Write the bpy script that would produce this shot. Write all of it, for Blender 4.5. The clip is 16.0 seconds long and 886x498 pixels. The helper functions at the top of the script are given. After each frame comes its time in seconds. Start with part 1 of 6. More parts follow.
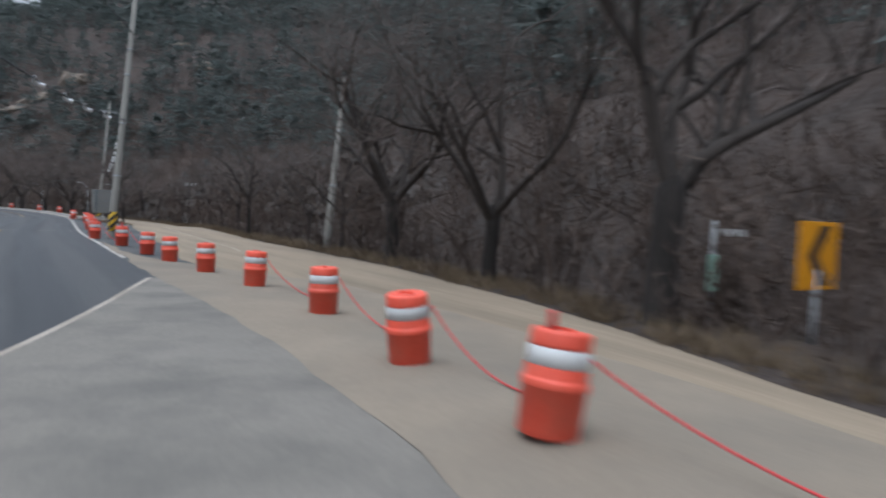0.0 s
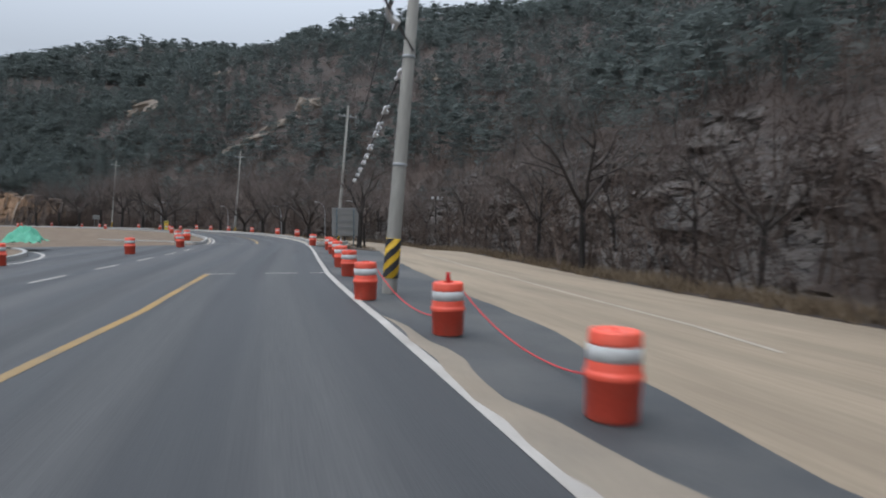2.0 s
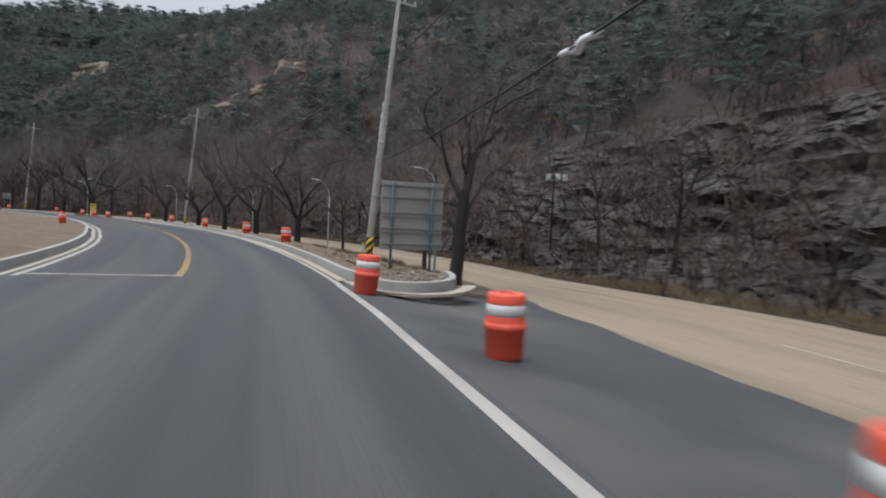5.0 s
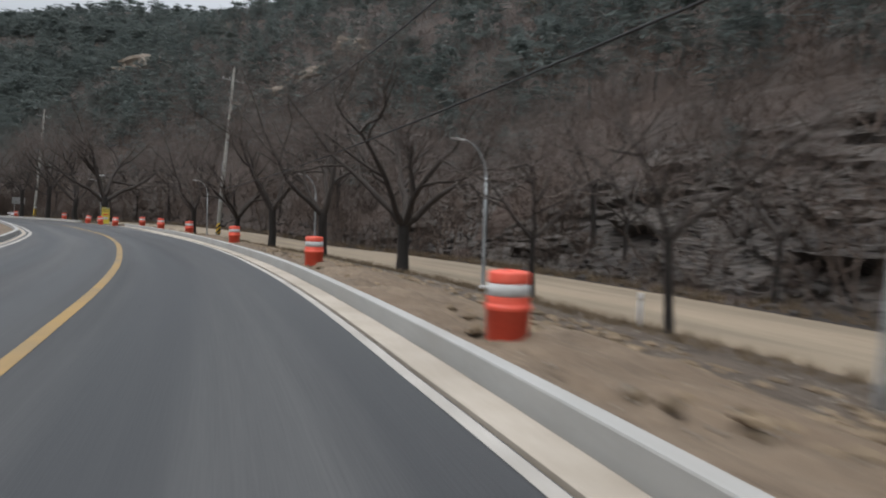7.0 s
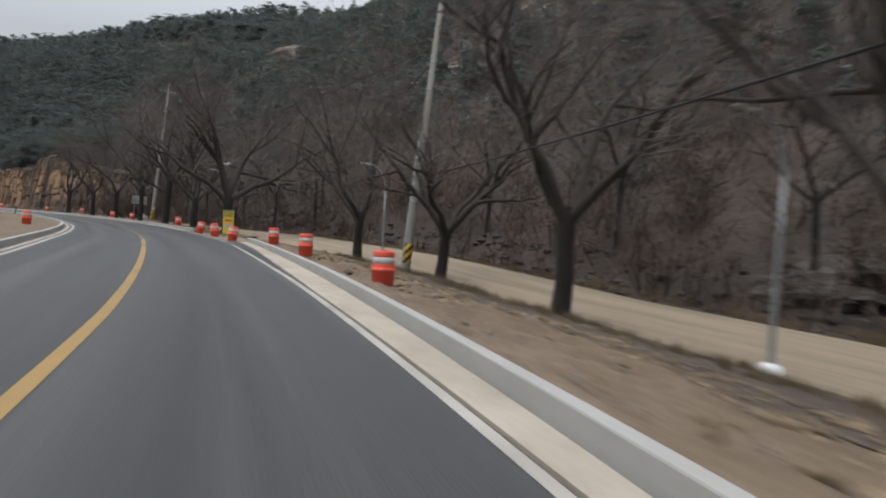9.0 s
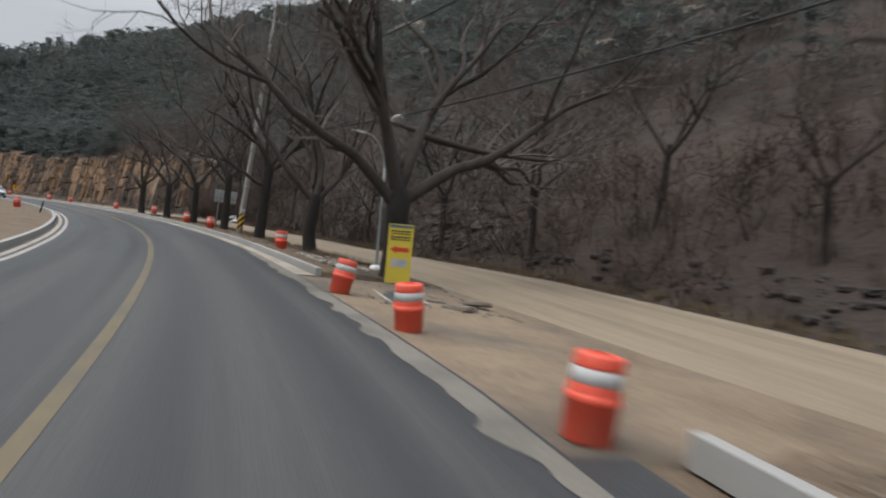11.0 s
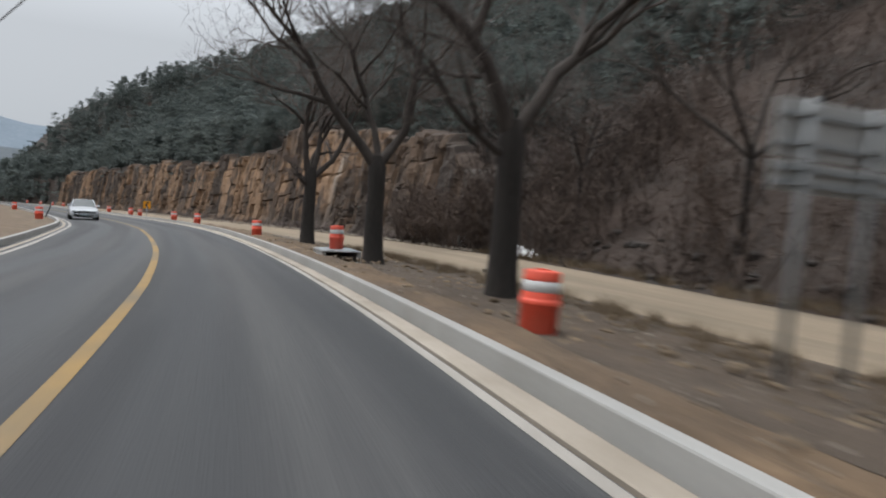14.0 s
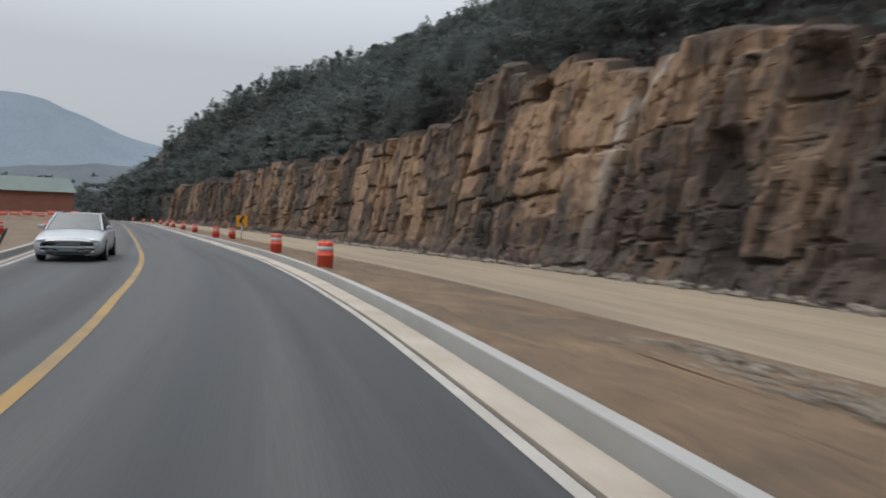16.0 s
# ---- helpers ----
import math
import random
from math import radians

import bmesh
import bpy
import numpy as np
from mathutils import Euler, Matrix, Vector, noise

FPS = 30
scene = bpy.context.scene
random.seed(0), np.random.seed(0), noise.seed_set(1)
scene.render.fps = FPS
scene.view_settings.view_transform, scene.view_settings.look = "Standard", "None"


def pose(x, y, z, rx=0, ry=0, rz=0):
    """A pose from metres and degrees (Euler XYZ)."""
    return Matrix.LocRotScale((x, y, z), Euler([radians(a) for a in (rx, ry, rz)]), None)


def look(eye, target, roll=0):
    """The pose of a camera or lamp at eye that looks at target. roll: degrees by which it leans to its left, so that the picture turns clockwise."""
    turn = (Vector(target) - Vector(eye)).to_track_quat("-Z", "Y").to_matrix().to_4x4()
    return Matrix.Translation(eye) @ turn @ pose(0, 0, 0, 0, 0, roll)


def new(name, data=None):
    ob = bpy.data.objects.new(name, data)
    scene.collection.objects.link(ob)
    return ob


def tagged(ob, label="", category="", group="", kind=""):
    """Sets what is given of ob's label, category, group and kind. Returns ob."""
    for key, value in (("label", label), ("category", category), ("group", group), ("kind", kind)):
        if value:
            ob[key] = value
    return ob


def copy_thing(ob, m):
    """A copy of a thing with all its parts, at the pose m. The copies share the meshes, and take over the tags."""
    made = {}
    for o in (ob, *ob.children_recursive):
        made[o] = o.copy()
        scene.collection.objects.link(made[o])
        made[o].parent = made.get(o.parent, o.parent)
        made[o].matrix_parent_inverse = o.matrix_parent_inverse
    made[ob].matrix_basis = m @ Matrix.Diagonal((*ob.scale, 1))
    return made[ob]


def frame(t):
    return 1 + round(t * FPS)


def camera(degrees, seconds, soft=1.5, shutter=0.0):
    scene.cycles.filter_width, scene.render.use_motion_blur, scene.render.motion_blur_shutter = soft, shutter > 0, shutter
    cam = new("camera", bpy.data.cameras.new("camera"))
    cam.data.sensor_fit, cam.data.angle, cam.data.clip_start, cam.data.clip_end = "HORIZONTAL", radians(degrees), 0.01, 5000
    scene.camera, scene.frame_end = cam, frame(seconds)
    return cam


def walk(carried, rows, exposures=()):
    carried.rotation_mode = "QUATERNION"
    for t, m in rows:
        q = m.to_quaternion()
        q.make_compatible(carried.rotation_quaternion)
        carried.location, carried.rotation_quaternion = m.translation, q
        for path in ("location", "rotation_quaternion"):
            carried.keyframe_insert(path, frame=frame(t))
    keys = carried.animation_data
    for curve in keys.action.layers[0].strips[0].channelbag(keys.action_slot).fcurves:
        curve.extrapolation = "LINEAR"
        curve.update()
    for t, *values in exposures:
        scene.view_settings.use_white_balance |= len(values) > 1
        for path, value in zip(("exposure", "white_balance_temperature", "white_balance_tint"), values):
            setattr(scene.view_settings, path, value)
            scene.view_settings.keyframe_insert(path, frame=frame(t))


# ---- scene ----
cam = camera(68.06, 16.0, soft=1.9, shutter=0.45)
PATH = [
    (0, (0.000, 0.000, 1.738), (-0.105, 9.984, 1.191), 2.25),
    (0.5, (-2.068, 4.301, 1.678), (-3.388, 14.201, 1.186), 2.43),
    (1, (-4.528, 8.504, 1.623), (-6.735, 18.245, 1.124), 2.58),
    (1.5, (-7.332, 12.717, 1.579), (-10.158, 22.298, 1.124), 0.45),
    (2, (-10.125, 16.898, 1.575), (-13.289, 26.376, 1.169), 0.32),
    (2.5, (-12.974, 21.148, 1.560), (-16.141, 30.625, 1.168), 0.26),
    (3, (-15.870, 25.516, 1.547), (-18.968, 35.016, 1.147), 0.40),
    (5.5, (-30.653, 49.290, 1.416), (-33.362, 58.906, 0.970), 2.75),
    (6, (-33.963, 54.665, 1.331), (-36.814, 64.236, 0.809), 1.39),
    (6.5, (-37.597, 60.000, 1.280), (-40.723, 69.483, 0.746), 0.54),
    (7, (-41.606, 65.384, 1.312), (-45.064, 74.757, 0.882), 1.77),
    (7.5, (-45.974, 70.755, 1.374), (-49.842, 79.968, 0.972), 2.00),
    (8, (-50.684, 75.974, 1.373), (-55.001, 84.990, 1.089), 2.52),
    (8.5, (-55.786, 81.049, 1.367), (-60.596, 89.810, 1.050), 2.76),
    (11, (-85.886, 103.997, 1.713), (-92.235, 111.714, 1.344), 5.29),
    (11.5, (-92.031, 107.891, 1.641), (-98.692, 115.337, 1.213), 4.33),
    (12, (-98.512, 111.580, 1.544), (-105.482, 118.734, 1.060), 3.94),
    (12.5, (-105.321, 115.111, 1.497), (-112.551, 122.003, 1.032), 3.78),
    (13, (-112.321, 118.460, 1.511), (-119.805, 125.074, 1.027), 3.51),
    (13.5, (-119.515, 121.498, 1.445), (-127.288, 127.773, 1.011), 3.18),
    (14, (-126.903, 124.239, 1.398), (-134.925, 130.192, 0.938), 2.84),
    (14.5, (-134.522, 126.837, 1.405), (-142.777, 132.461, 0.925), 2.29),
    (15, (-142.315, 129.098, 1.419), (-150.768, 134.418, 0.918), 1.33),
    (15.5, (-150.127, 131.126, 1.464), (-158.790, 136.105, 1.049), 1.49),
    (16, (-158.118, 132.790, 1.490), (-167.008, 137.355, 1.116), 1.69),
]
# the clip opens cooler and a little lighter, and settles to neutral
TONE = [(0, 0.5, 5900, 10), (0.5, 0.6, 6000, 10), (1, 0.62, 6050, 10), (3, 0.58, 6200, 10), (5.5, 0.58, 6450, 10), (11, 0.58, 6650, 10), (13.5, 0.66, 6650, 10), (15, 0.64, 6650, 10), (16, 0.5, 6600, 10)]
walk(cam, [(t, look(eye, target, roll)) for t, eye, target, roll in PATH], TONE)

# ---- light: an overcast sky ----
world = bpy.data.worlds.new("overcast_sky")
scene.world = world
world.use_nodes = True
wn, wl = world.node_tree.nodes, world.node_tree.links
wn.clear()
sky = wn.new("ShaderNodeTexSky")
sky.sky_type, sky.sun_disc = "NISHITA", False
sky.sun_elevation, sky.sun_rotation = radians(66), radians(214)
sky.air_density, sky.dust_density, sky.ozone_density = 1.0, 6.0, 1.0
pale = wn.new("ShaderNodeHueSaturation")
pale.inputs["Saturation"].default_value = 0.16
cloud = wn.new("ShaderNodeMix")
cloud.data_type = "RGBA"
cloud.inputs["Factor"].default_value = 0.72
cloud.inputs["B"].default_value = (5.9, 6.45, 7.15, 1)
back = wn.new("ShaderNodeBackground")
back.inputs["Strength"].default_value = 0.1
wout = wn.new("ShaderNodeOutputWorld")
wl.new(sky.outputs[0], pale.inputs["Color"])
wl.new(pale.outputs[0], cloud.inputs["A"])
# an overcast dome is brighter towards the zenith
where = wn.new("ShaderNodeTexCoord")
axes = wn.new("ShaderNodeSeparateXYZ")
lift = wn.new("ShaderNodeMapRange")
lift.inputs["To Min"].default_value, lift.inputs["To Max"].default_value = 0.66, 2.5
lift.inputs["From Min"].default_value = 0.22
dome = wn.new("ShaderNodeVectorMath")
dome.operation = "SCALE"
wl.new(where.outputs["Generated"], axes.inputs[0])
wl.new(axes.outputs["Z"], lift.inputs["Value"])
wl.new(cloud.outputs["Result"], dome.inputs[0])
wl.new(lift.outputs[0], dome.inputs["Scale"])
wl.new(dome.outputs[0], back.inputs["Color"])
wl.new(back.outputs[0], wout.inputs["Surface"])

sun = new("sun", bpy.data.lights.new("sun", "SUN"))
sun.data.energy, sun.data.angle, sun.data.color = 0.5, radians(30), (1.0, 0.97, 0.93)
sun.matrix_world = look((-30, -45, 122), (0, 0, 0))


# ---- materials ----
def surface(name, dark, light, scale=1.0, rough=0.85, bump=0.3, fine=12.0, metal=0.0, stretch=(1, 1, 1), stain=None,
            stain_scale=0.15, stain_amount=0.5, uv=False, vary=0.0, distance=0.02, spec=0.3):
    """Two colours mixed by noise at two scales, a stain over them, and fine relief."""
    m = bpy.data.materials.new(name)
    m.use_nodes = True
    n, k = m.node_tree.nodes, m.node_tree.links
    b = n["Principled BSDF"]
    b.inputs["Roughness"].default_value, b.inputs["Metallic"].default_value = rough, metal
    b.inputs["Specular IOR Level"].default_value = spec
    co = n.new("ShaderNodeTexCoord")
    mp = n.new("ShaderNodeMapping")
    mp.inputs["Scale"].default_value = stretch
    k.new(co.outputs["UV" if uv else "Object"], mp.inputs["Vector"])

    def tex(s, detail=6.0):
        t = n.new("ShaderNodeTexNoise")
        t.inputs["Scale"].default_value, t.inputs["Detail"].default_value = s, detail
        t.inputs["Roughness"].default_value = 0.6
        k.new(mp.outputs[0], t.inputs["Vector"])
        return t

    def mix(f, a, bb):
        x = n.new("ShaderNodeMix")
        x.data_type = "RGBA"
        k.new(f, x.inputs["Factor"])
        for sock, v in (("A", a), ("B", bb)):
            if isinstance(v, tuple):
                x.inputs[sock].default_value = (*v, 1)
            else:
                k.new(v, x.inputs[sock])
        return x.outputs["Result"]

    def ramp(v, lo, hi):
        r = n.new("ShaderNodeMapRange")
        r.inputs["From Min"].default_value, r.inputs["From Max"].default_value = lo, hi
        k.new(v, r.inputs["Value"])
        return r.outputs[0]

    coarse, grain = tex(scale), tex(scale * fine, 3.0)
    add = n.new("ShaderNodeMath")
    add.operation = "ADD"
    k.new(ramp(coarse.outputs["Fac"], 0.3, 0.7), add.inputs[0])
    k.new(ramp(grain.outputs["Fac"], 0.25, 0.75), add.inputs[1])
    half = n.new("ShaderNodeMath")
    half.operation = "MULTIPLY"
    half.inputs[1].default_value = 0.5
    k.new(add.outputs[0], half.inputs[0])
    c = mix(half.outputs[0], dark, light)
    if stain:
        far = tex(stain_scale, 5.0)
        amount = n.new("ShaderNodeMath")
        amount.operation = "MULTIPLY"
        amount.inputs[1].default_value = stain_amount
        k.new(ramp(far.outputs["Fac"], 0.45, 0.65), amount.inputs[0])
        c = mix(amount.outputs[0], c, stain)
    if vary:
        info = n.new("ShaderNodeObjectInfo")
        hsv = n.new("ShaderNodeHueSaturation")
        k.new(c, hsv.inputs["Color"])
        r = n.new("ShaderNodeMapRange")
        r.inputs["To Min"].default_value, r.inputs["To Max"].default_value = 1 - vary, 1 + vary
        k.new(info.outputs["Random"], r.inputs["Value"])
        k.new(r.outputs[0], hsv.inputs["Value"])
        c = hsv.outputs[0]
    k.new(c, b.inputs["Base Color"])
    if bump:
        bn = n.new("ShaderNodeBump")
        bn.inputs["Strength"].default_value, bn.inputs["Distance"].default_value = bump, distance
        k.new(grain.outputs["Fac"], bn.inputs["Height"])
        k.new(bn.outputs[0], b.inputs["Normal"])
    return m


def leafy(name, dark, light, scale=0.2, rough=0.9, spread=0.27):
    """Small growth: colour by noise over the hill and by single piece."""
    m = surface(name, dark, light, scale, rough, 0.0, 4.0, spec=0.1)
    n, k = m.node_tree.nodes, m.node_tree.links
    b = n["Principled BSDF"]
    src = b.inputs["Base Color"].links[0].from_socket
    g = n.new("ShaderNodeNewGeometry")
    h = n.new("ShaderNodeHueSaturation")
    r = n.new("ShaderNodeMapRange")
    r.inputs["To Min"].default_value, r.inputs["To Max"].default_value = 1 - spread, 1 + spread
    k.new(g.outputs["Random Per Island"], r.inputs["Value"])
    k.new(r.outputs[0], h.inputs["Value"])
    k.new(src, h.inputs["Color"])
    k.new(h.outputs[0], b.inputs["Base Color"])
    return m


ASPHALT = surface("asphalt", (0.039, 0.0395, 0.0406), (0.0728, 0.0723, 0.0712), 0.9, 0.5, 0.25, 60, uv=True, stretch=(0.02, 0.9, 1),
                  stain=(0.0224, 0.0234, 0.0255), stain_scale=0.75, stain_amount=0.85, spec=0.3)
NEW_ASPHALT = surface("dusty_new_asphalt", (0.03, 0.0317, 0.0333), (0.052, 0.0532, 0.0545), 0.6, 0.7, 0.35, 40,
                      stain=(0.098, 0.093, 0.085), stain_scale=0.22, stain_amount=0.6)


def wheel_tracks(m, dark):
    """Smoother, darker bands along the lanes where tyres run."""
    n, k = m.node_tree.nodes, m.node_tree.links
    b = n["Principled BSDF"]
    src = b.inputs["Base Color"].links[0].from_socket
    co = n.new("ShaderNodeTexCoord")
    ax = n.new("ShaderNodeSeparateXYZ")
    mp = n.new("ShaderNodeMapping")
    mp.inputs["Scale"].default_value = (0.035, 0.22, 1)
    wob = n.new("ShaderNodeTexNoise")
    wob.inputs["Scale"].default_value, wob.inputs["Detail"].default_value = 1.0, 3.0
    k.new(co.outputs["UV"], mp.inputs["Vector"])
    k.new(mp.outputs[0], wob.inputs["Vector"])
    k.new(co.outputs["UV"], ax.inputs[0])
    ph = n.new("ShaderNodeMath")
    ph.operation = "MULTIPLY_ADD"
    k.new(ax.outputs["Y"], ph.inputs[0])
    ph.inputs[1].default_value = 3.7
    amp = n.new("ShaderNodeMath")
    amp.operation = "MULTIPLY"
    amp.inputs[1].default_value = 7.0
    k.new(wob.outputs["Fac"], amp.inputs[0])
    k.new(amp.outputs[0], ph.inputs[2])
    wave = n.new("ShaderNodeMath")
    wave.operation = "SINE"
    k.new(ph.outputs[0], wave.inputs[0])
    r = n.new("ShaderNodeMapRange")
    r.interpolation_type = "SMOOTHSTEP"
    r.inputs["From Min"].default_value, r.inputs["From Max"].default_value = -0.7, 0.9
    k.new(wave.outputs[0], r.inputs["Value"])
    sc = n.new("ShaderNodeMath")
    sc.operation = "MULTIPLY"
    sc.inputs[1].default_value = 0.6
    k.new(r.outputs[0], sc.inputs[0])
    mix = n.new("ShaderNodeMix")
    mix.data_type = "RGBA"
    mix.inputs["B"].default_value = (*dark, 1)
    k.new(sc.outputs[0], mix.inputs["Factor"])
    k.new(src, mix.inputs["A"])
    k.new(mix.outputs["Result"], b.inputs["Base Color"])
    ro = n.new("ShaderNodeMapRange")
    ro.inputs["To Min"].default_value, ro.inputs["To Max"].default_value = 0.74, 0.56
    k.new(r.outputs[0], ro.inputs["Value"])
    k.new(ro.outputs[0], b.inputs["Roughness"])
    return m


wheel_tracks(ASPHALT, (0.024, 0.025, 0.027))
DUSTY_PAD = surface("dusty_concrete", (0.152, 0.124, 0.093), (0.231, 0.191, 0.144), 0.5, 0.9, 0.25, 30,
                    stain=(0.125, 0.11, 0.0899), stain_scale=0.2, stain_amount=0.7)
SCUFFED = surface("scuffed_dusty_asphalt", (0.112, 0.102, 0.087), (0.185, 0.168, 0.144), 0.5, 0.85, 0.3, 30,
                  stain=(0.06, 0.057, 0.053), stain_scale=0.6, stain_amount=0.5)
DUSTY_LINE = surface("paint_under_dust", (0.19, 0.16, 0.122), (0.36, 0.325, 0.27), 0.8, 0.9, 0.2, 30)
SERVICE = surface("tan_service_road", (0.172, 0.134, 0.093), (0.262, 0.21, 0.15), 0.4, 0.92, 0.3, 30, uv=True, stretch=(0.08, 1.0, 1),
                  stain=(0.125, 0.099, 0.071), stain_scale=0.9, stain_amount=0.6)
DIRT = surface("bare_dirt", (0.054, 0.039, 0.027), (0.19, 0.141, 0.098), 0.9, 0.95, 1.0, 9,
               stain=(0.112, 0.078, 0.051), stain_scale=0.3, stain_amount=0.75, distance=0.05)
TAN_DIRT = surface("trampled_tan_dirt", (0.115, 0.082, 0.054), (0.25, 0.188, 0.13), 0.5, 0.95, 0.9, 14,
               stain=(0.092, 0.078, 0.064), stain_scale=0.3, stain_amount=0.85, distance=0.05)
EAST_DIRT = surface("orange_brown_dirt", (0.046, 0.032, 0.021), (0.19, 0.128, 0.078), 0.9, 0.95, 1.0, 9,
                    stain=(0.07, 0.053, 0.039), stain_scale=0.35, stain_amount=0.75, distance=0.05)
DARK_DIRT = surface("damp_leafy_dirt", (0.0338, 0.0255, 0.0195), (0.101, 0.0765, 0.0562), 0.9, 0.95, 0.9, 12,
                    stain=(0.082, 0.058, 0.039), stain_scale=0.4, stain_amount=0.6, distance=0.06)
LITTER = surface("leaf_litter_slope", (0.02, 0.0165, 0.0145), (0.053, 0.041, 0.034), 0.25, 0.95, 0.8, 16,
                 stain=(0.05, 0.032, 0.024), stain_scale=0.08, stain_amount=0.7, distance=0.1)
ROCK = surface("dark_layered_rock", (0.022, 0.0195, 0.0185), (0.09, 0.079, 0.071), 0.7, 0.9, 0.9, 6, stretch=(0.6, 0.6, 1.8),
               stain=(0.05, 0.038, 0.031), stain_scale=0.35, stain_amount=0.6, distance=0.12)
def blocky(m, warm, grey, mix_amount):
    """Tints a rock material block by block from the mesh's own colour attribute."""
    n, k = m.node_tree.nodes, m.node_tree.links
    b = n["Principled BSDF"]
    src = b.inputs["Base Color"].links[0].from_socket
    at = n.new("ShaderNodeAttribute")
    at.attribute_name = "block"
    tone = n.new("ShaderNodeMix")
    tone.data_type = "RGBA"
    tone.inputs["A"].default_value, tone.inputs["B"].default_value = (*grey, 1), (*warm, 1)
    k.new(at.outputs["Fac"], tone.inputs["Factor"])
    over = n.new("ShaderNodeMix")
    over.data_type = "RGBA"
    over.inputs["Factor"].default_value = mix_amount
    k.new(src, over.inputs["A"])
    k.new(tone.outputs["Result"], over.inputs["B"])
    k.new(over.outputs["Result"], b.inputs["Base Color"])
    return m


def cracked(m, scale, stretch, width, depth):
    """Open joints: thin dark lines between cells, sunk into the surface."""
    n, k = m.node_tree.nodes, m.node_tree.links
    b = n["Principled BSDF"]
    src = b.inputs["Base Color"].links[0].from_socket
    old = b.inputs["Normal"].links[0].from_socket
    co = n.new("ShaderNodeTexCoord")
    wob = n.new("ShaderNodeTexNoise")
    wob.inputs["Scale"].default_value, wob.inputs["Detail"].default_value = scale * 1.5, 4.0
    k.new(co.outputs["Object"], wob.inputs["Vector"])
    add = n.new("ShaderNodeVectorMath")
    add.operation = "MULTIPLY_ADD"
    add.inputs[1].default_value = (0.7 / scale,) * 3
    k.new(wob.outputs["Color"], add.inputs[0])
    k.new(co.outputs["Object"], add.inputs[2])
    mp = n.new("ShaderNodeMapping")
    mp.inputs["Scale"].default_value = stretch
    k.new(add.outputs[0], mp.inputs["Vector"])
    vo = n.new("ShaderNodeTexVoronoi")
    vo.feature = "DISTANCE_TO_EDGE"
    vo.inputs["Scale"].default_value = scale
    k.new(mp.outputs[0], vo.inputs["Vector"])
    r = n.new("ShaderNodeMapRange")
    r.inputs["From Max"].default_value = width
    k.new(vo.outputs["Distance"], r.inputs["Value"])
    mix = n.new("ShaderNodeMix")
    mix.data_type = "RGBA"
    mix.inputs["A"].default_value = (0.022, 0.019, 0.017, 1)
    k.new(r.outputs[0], mix.inputs["Factor"])
    k.new(src, mix.inputs["B"])
    k.new(mix.outputs["Result"], b.inputs["Base Color"])
    bn = n.new("ShaderNodeBump")
    bn.inputs["Strength"].default_value, bn.inputs["Distance"].default_value = 0.7, depth
    k.new(r.outputs[0], bn.inputs["Height"])
    k.new(old, bn.inputs["Normal"])
    k.new(bn.outputs[0], b.inputs["Normal"])
    return m


CLIFF = surface("ochre_cut_rock", (0.0324, 0.0266, 0.023), (0.18, 0.119, 0.0778), 0.45, 0.9, 0.9, 7, stretch=(1, 1, 0.25),
                stain=(0.0446, 0.0374, 0.0331), stain_scale=0.3, stain_amount=0.85, distance=0.1)
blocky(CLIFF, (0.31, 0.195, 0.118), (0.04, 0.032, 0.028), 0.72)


def runnel(m, dust):
    """A strip of pale dust washed down the rock, from the mesh's own attribute."""
    n, k = m.node_tree.nodes, m.node_tree.links
    b = n["Principled BSDF"]
    at, mx = n.new("ShaderNodeAttribute"), n.new("ShaderNodeMix")
    at.attribute_name, mx.data_type = "runnel", "RGBA"
    mx.inputs["B"].default_value = (*dust, 1)
    k.new(at.outputs["Fac"], mx.inputs["Factor"])
    k.new(b.inputs["Base Color"].links[0].from_socket, mx.inputs["A"])
    k.new(mx.outputs["Result"], b.inputs["Base Color"])


runnel(CLIFF, (0.34, 0.295, 0.25))
cracked(CLIFF, 0.8, (1.3, 1.3, 0.6), 0.014, 0.12)
blocky(ROCK, (0.125, 0.108, 0.094), (0.026, 0.022, 0.02), 0.42)
cracked(ROCK, 1.3, (0.6, 0.6, 2.2), 0.05, 0.15)
BOULDER = surface("pale_bare_rock", (0.105, 0.0863, 0.069), (0.255, 0.21, 0.169), 0.3, 0.9, 0.7, 8, distance=0.2)
CONCRETE = surface("kerb_concrete", (0.226, 0.225, 0.215), (0.328, 0.321, 0.306), 0.6, 0.85, 0.25, 25,
                   stain=(0.234, 0.222, 0.203), stain_scale=0.5, stain_amount=0.5)
GUTTER = surface("dusty_gutter_concrete", (0.243, 0.211, 0.174), (0.369, 0.325, 0.272), 0.6, 0.9, 0.25, 25,
                 stain=(0.216, 0.183, 0.144), stain_scale=0.7, stain_amount=0.7)
POLE_C = surface("weathered_pole_concrete", (0.17, 0.163, 0.145), (0.25, 0.24, 0.215), 0.8, 0.85, 0.2, 20, stretch=(1, 1, 0.2),
                 stain=(0.13, 0.12, 0.105), stain_scale=0.6, stain_amount=0.5)
WHITE_PAINT = surface("worn_white_paint", (0.238, 0.221, 0.198), (0.37, 0.346, 0.316), 2.0, 0.7, 0.1, 14,
                      stain=(0.198, 0.179, 0.155), stain_scale=0.7, stain_amount=0.6)
YELLOW_PAINT = surface("worn_yellow_paint", (0.188, 0.12, 0.044), (0.276, 0.174, 0.06), 2.0, 0.7, 0.1, 14,
                       stain=(0.128, 0.104, 0.072), stain_scale=0.3, stain_amount=0.85)
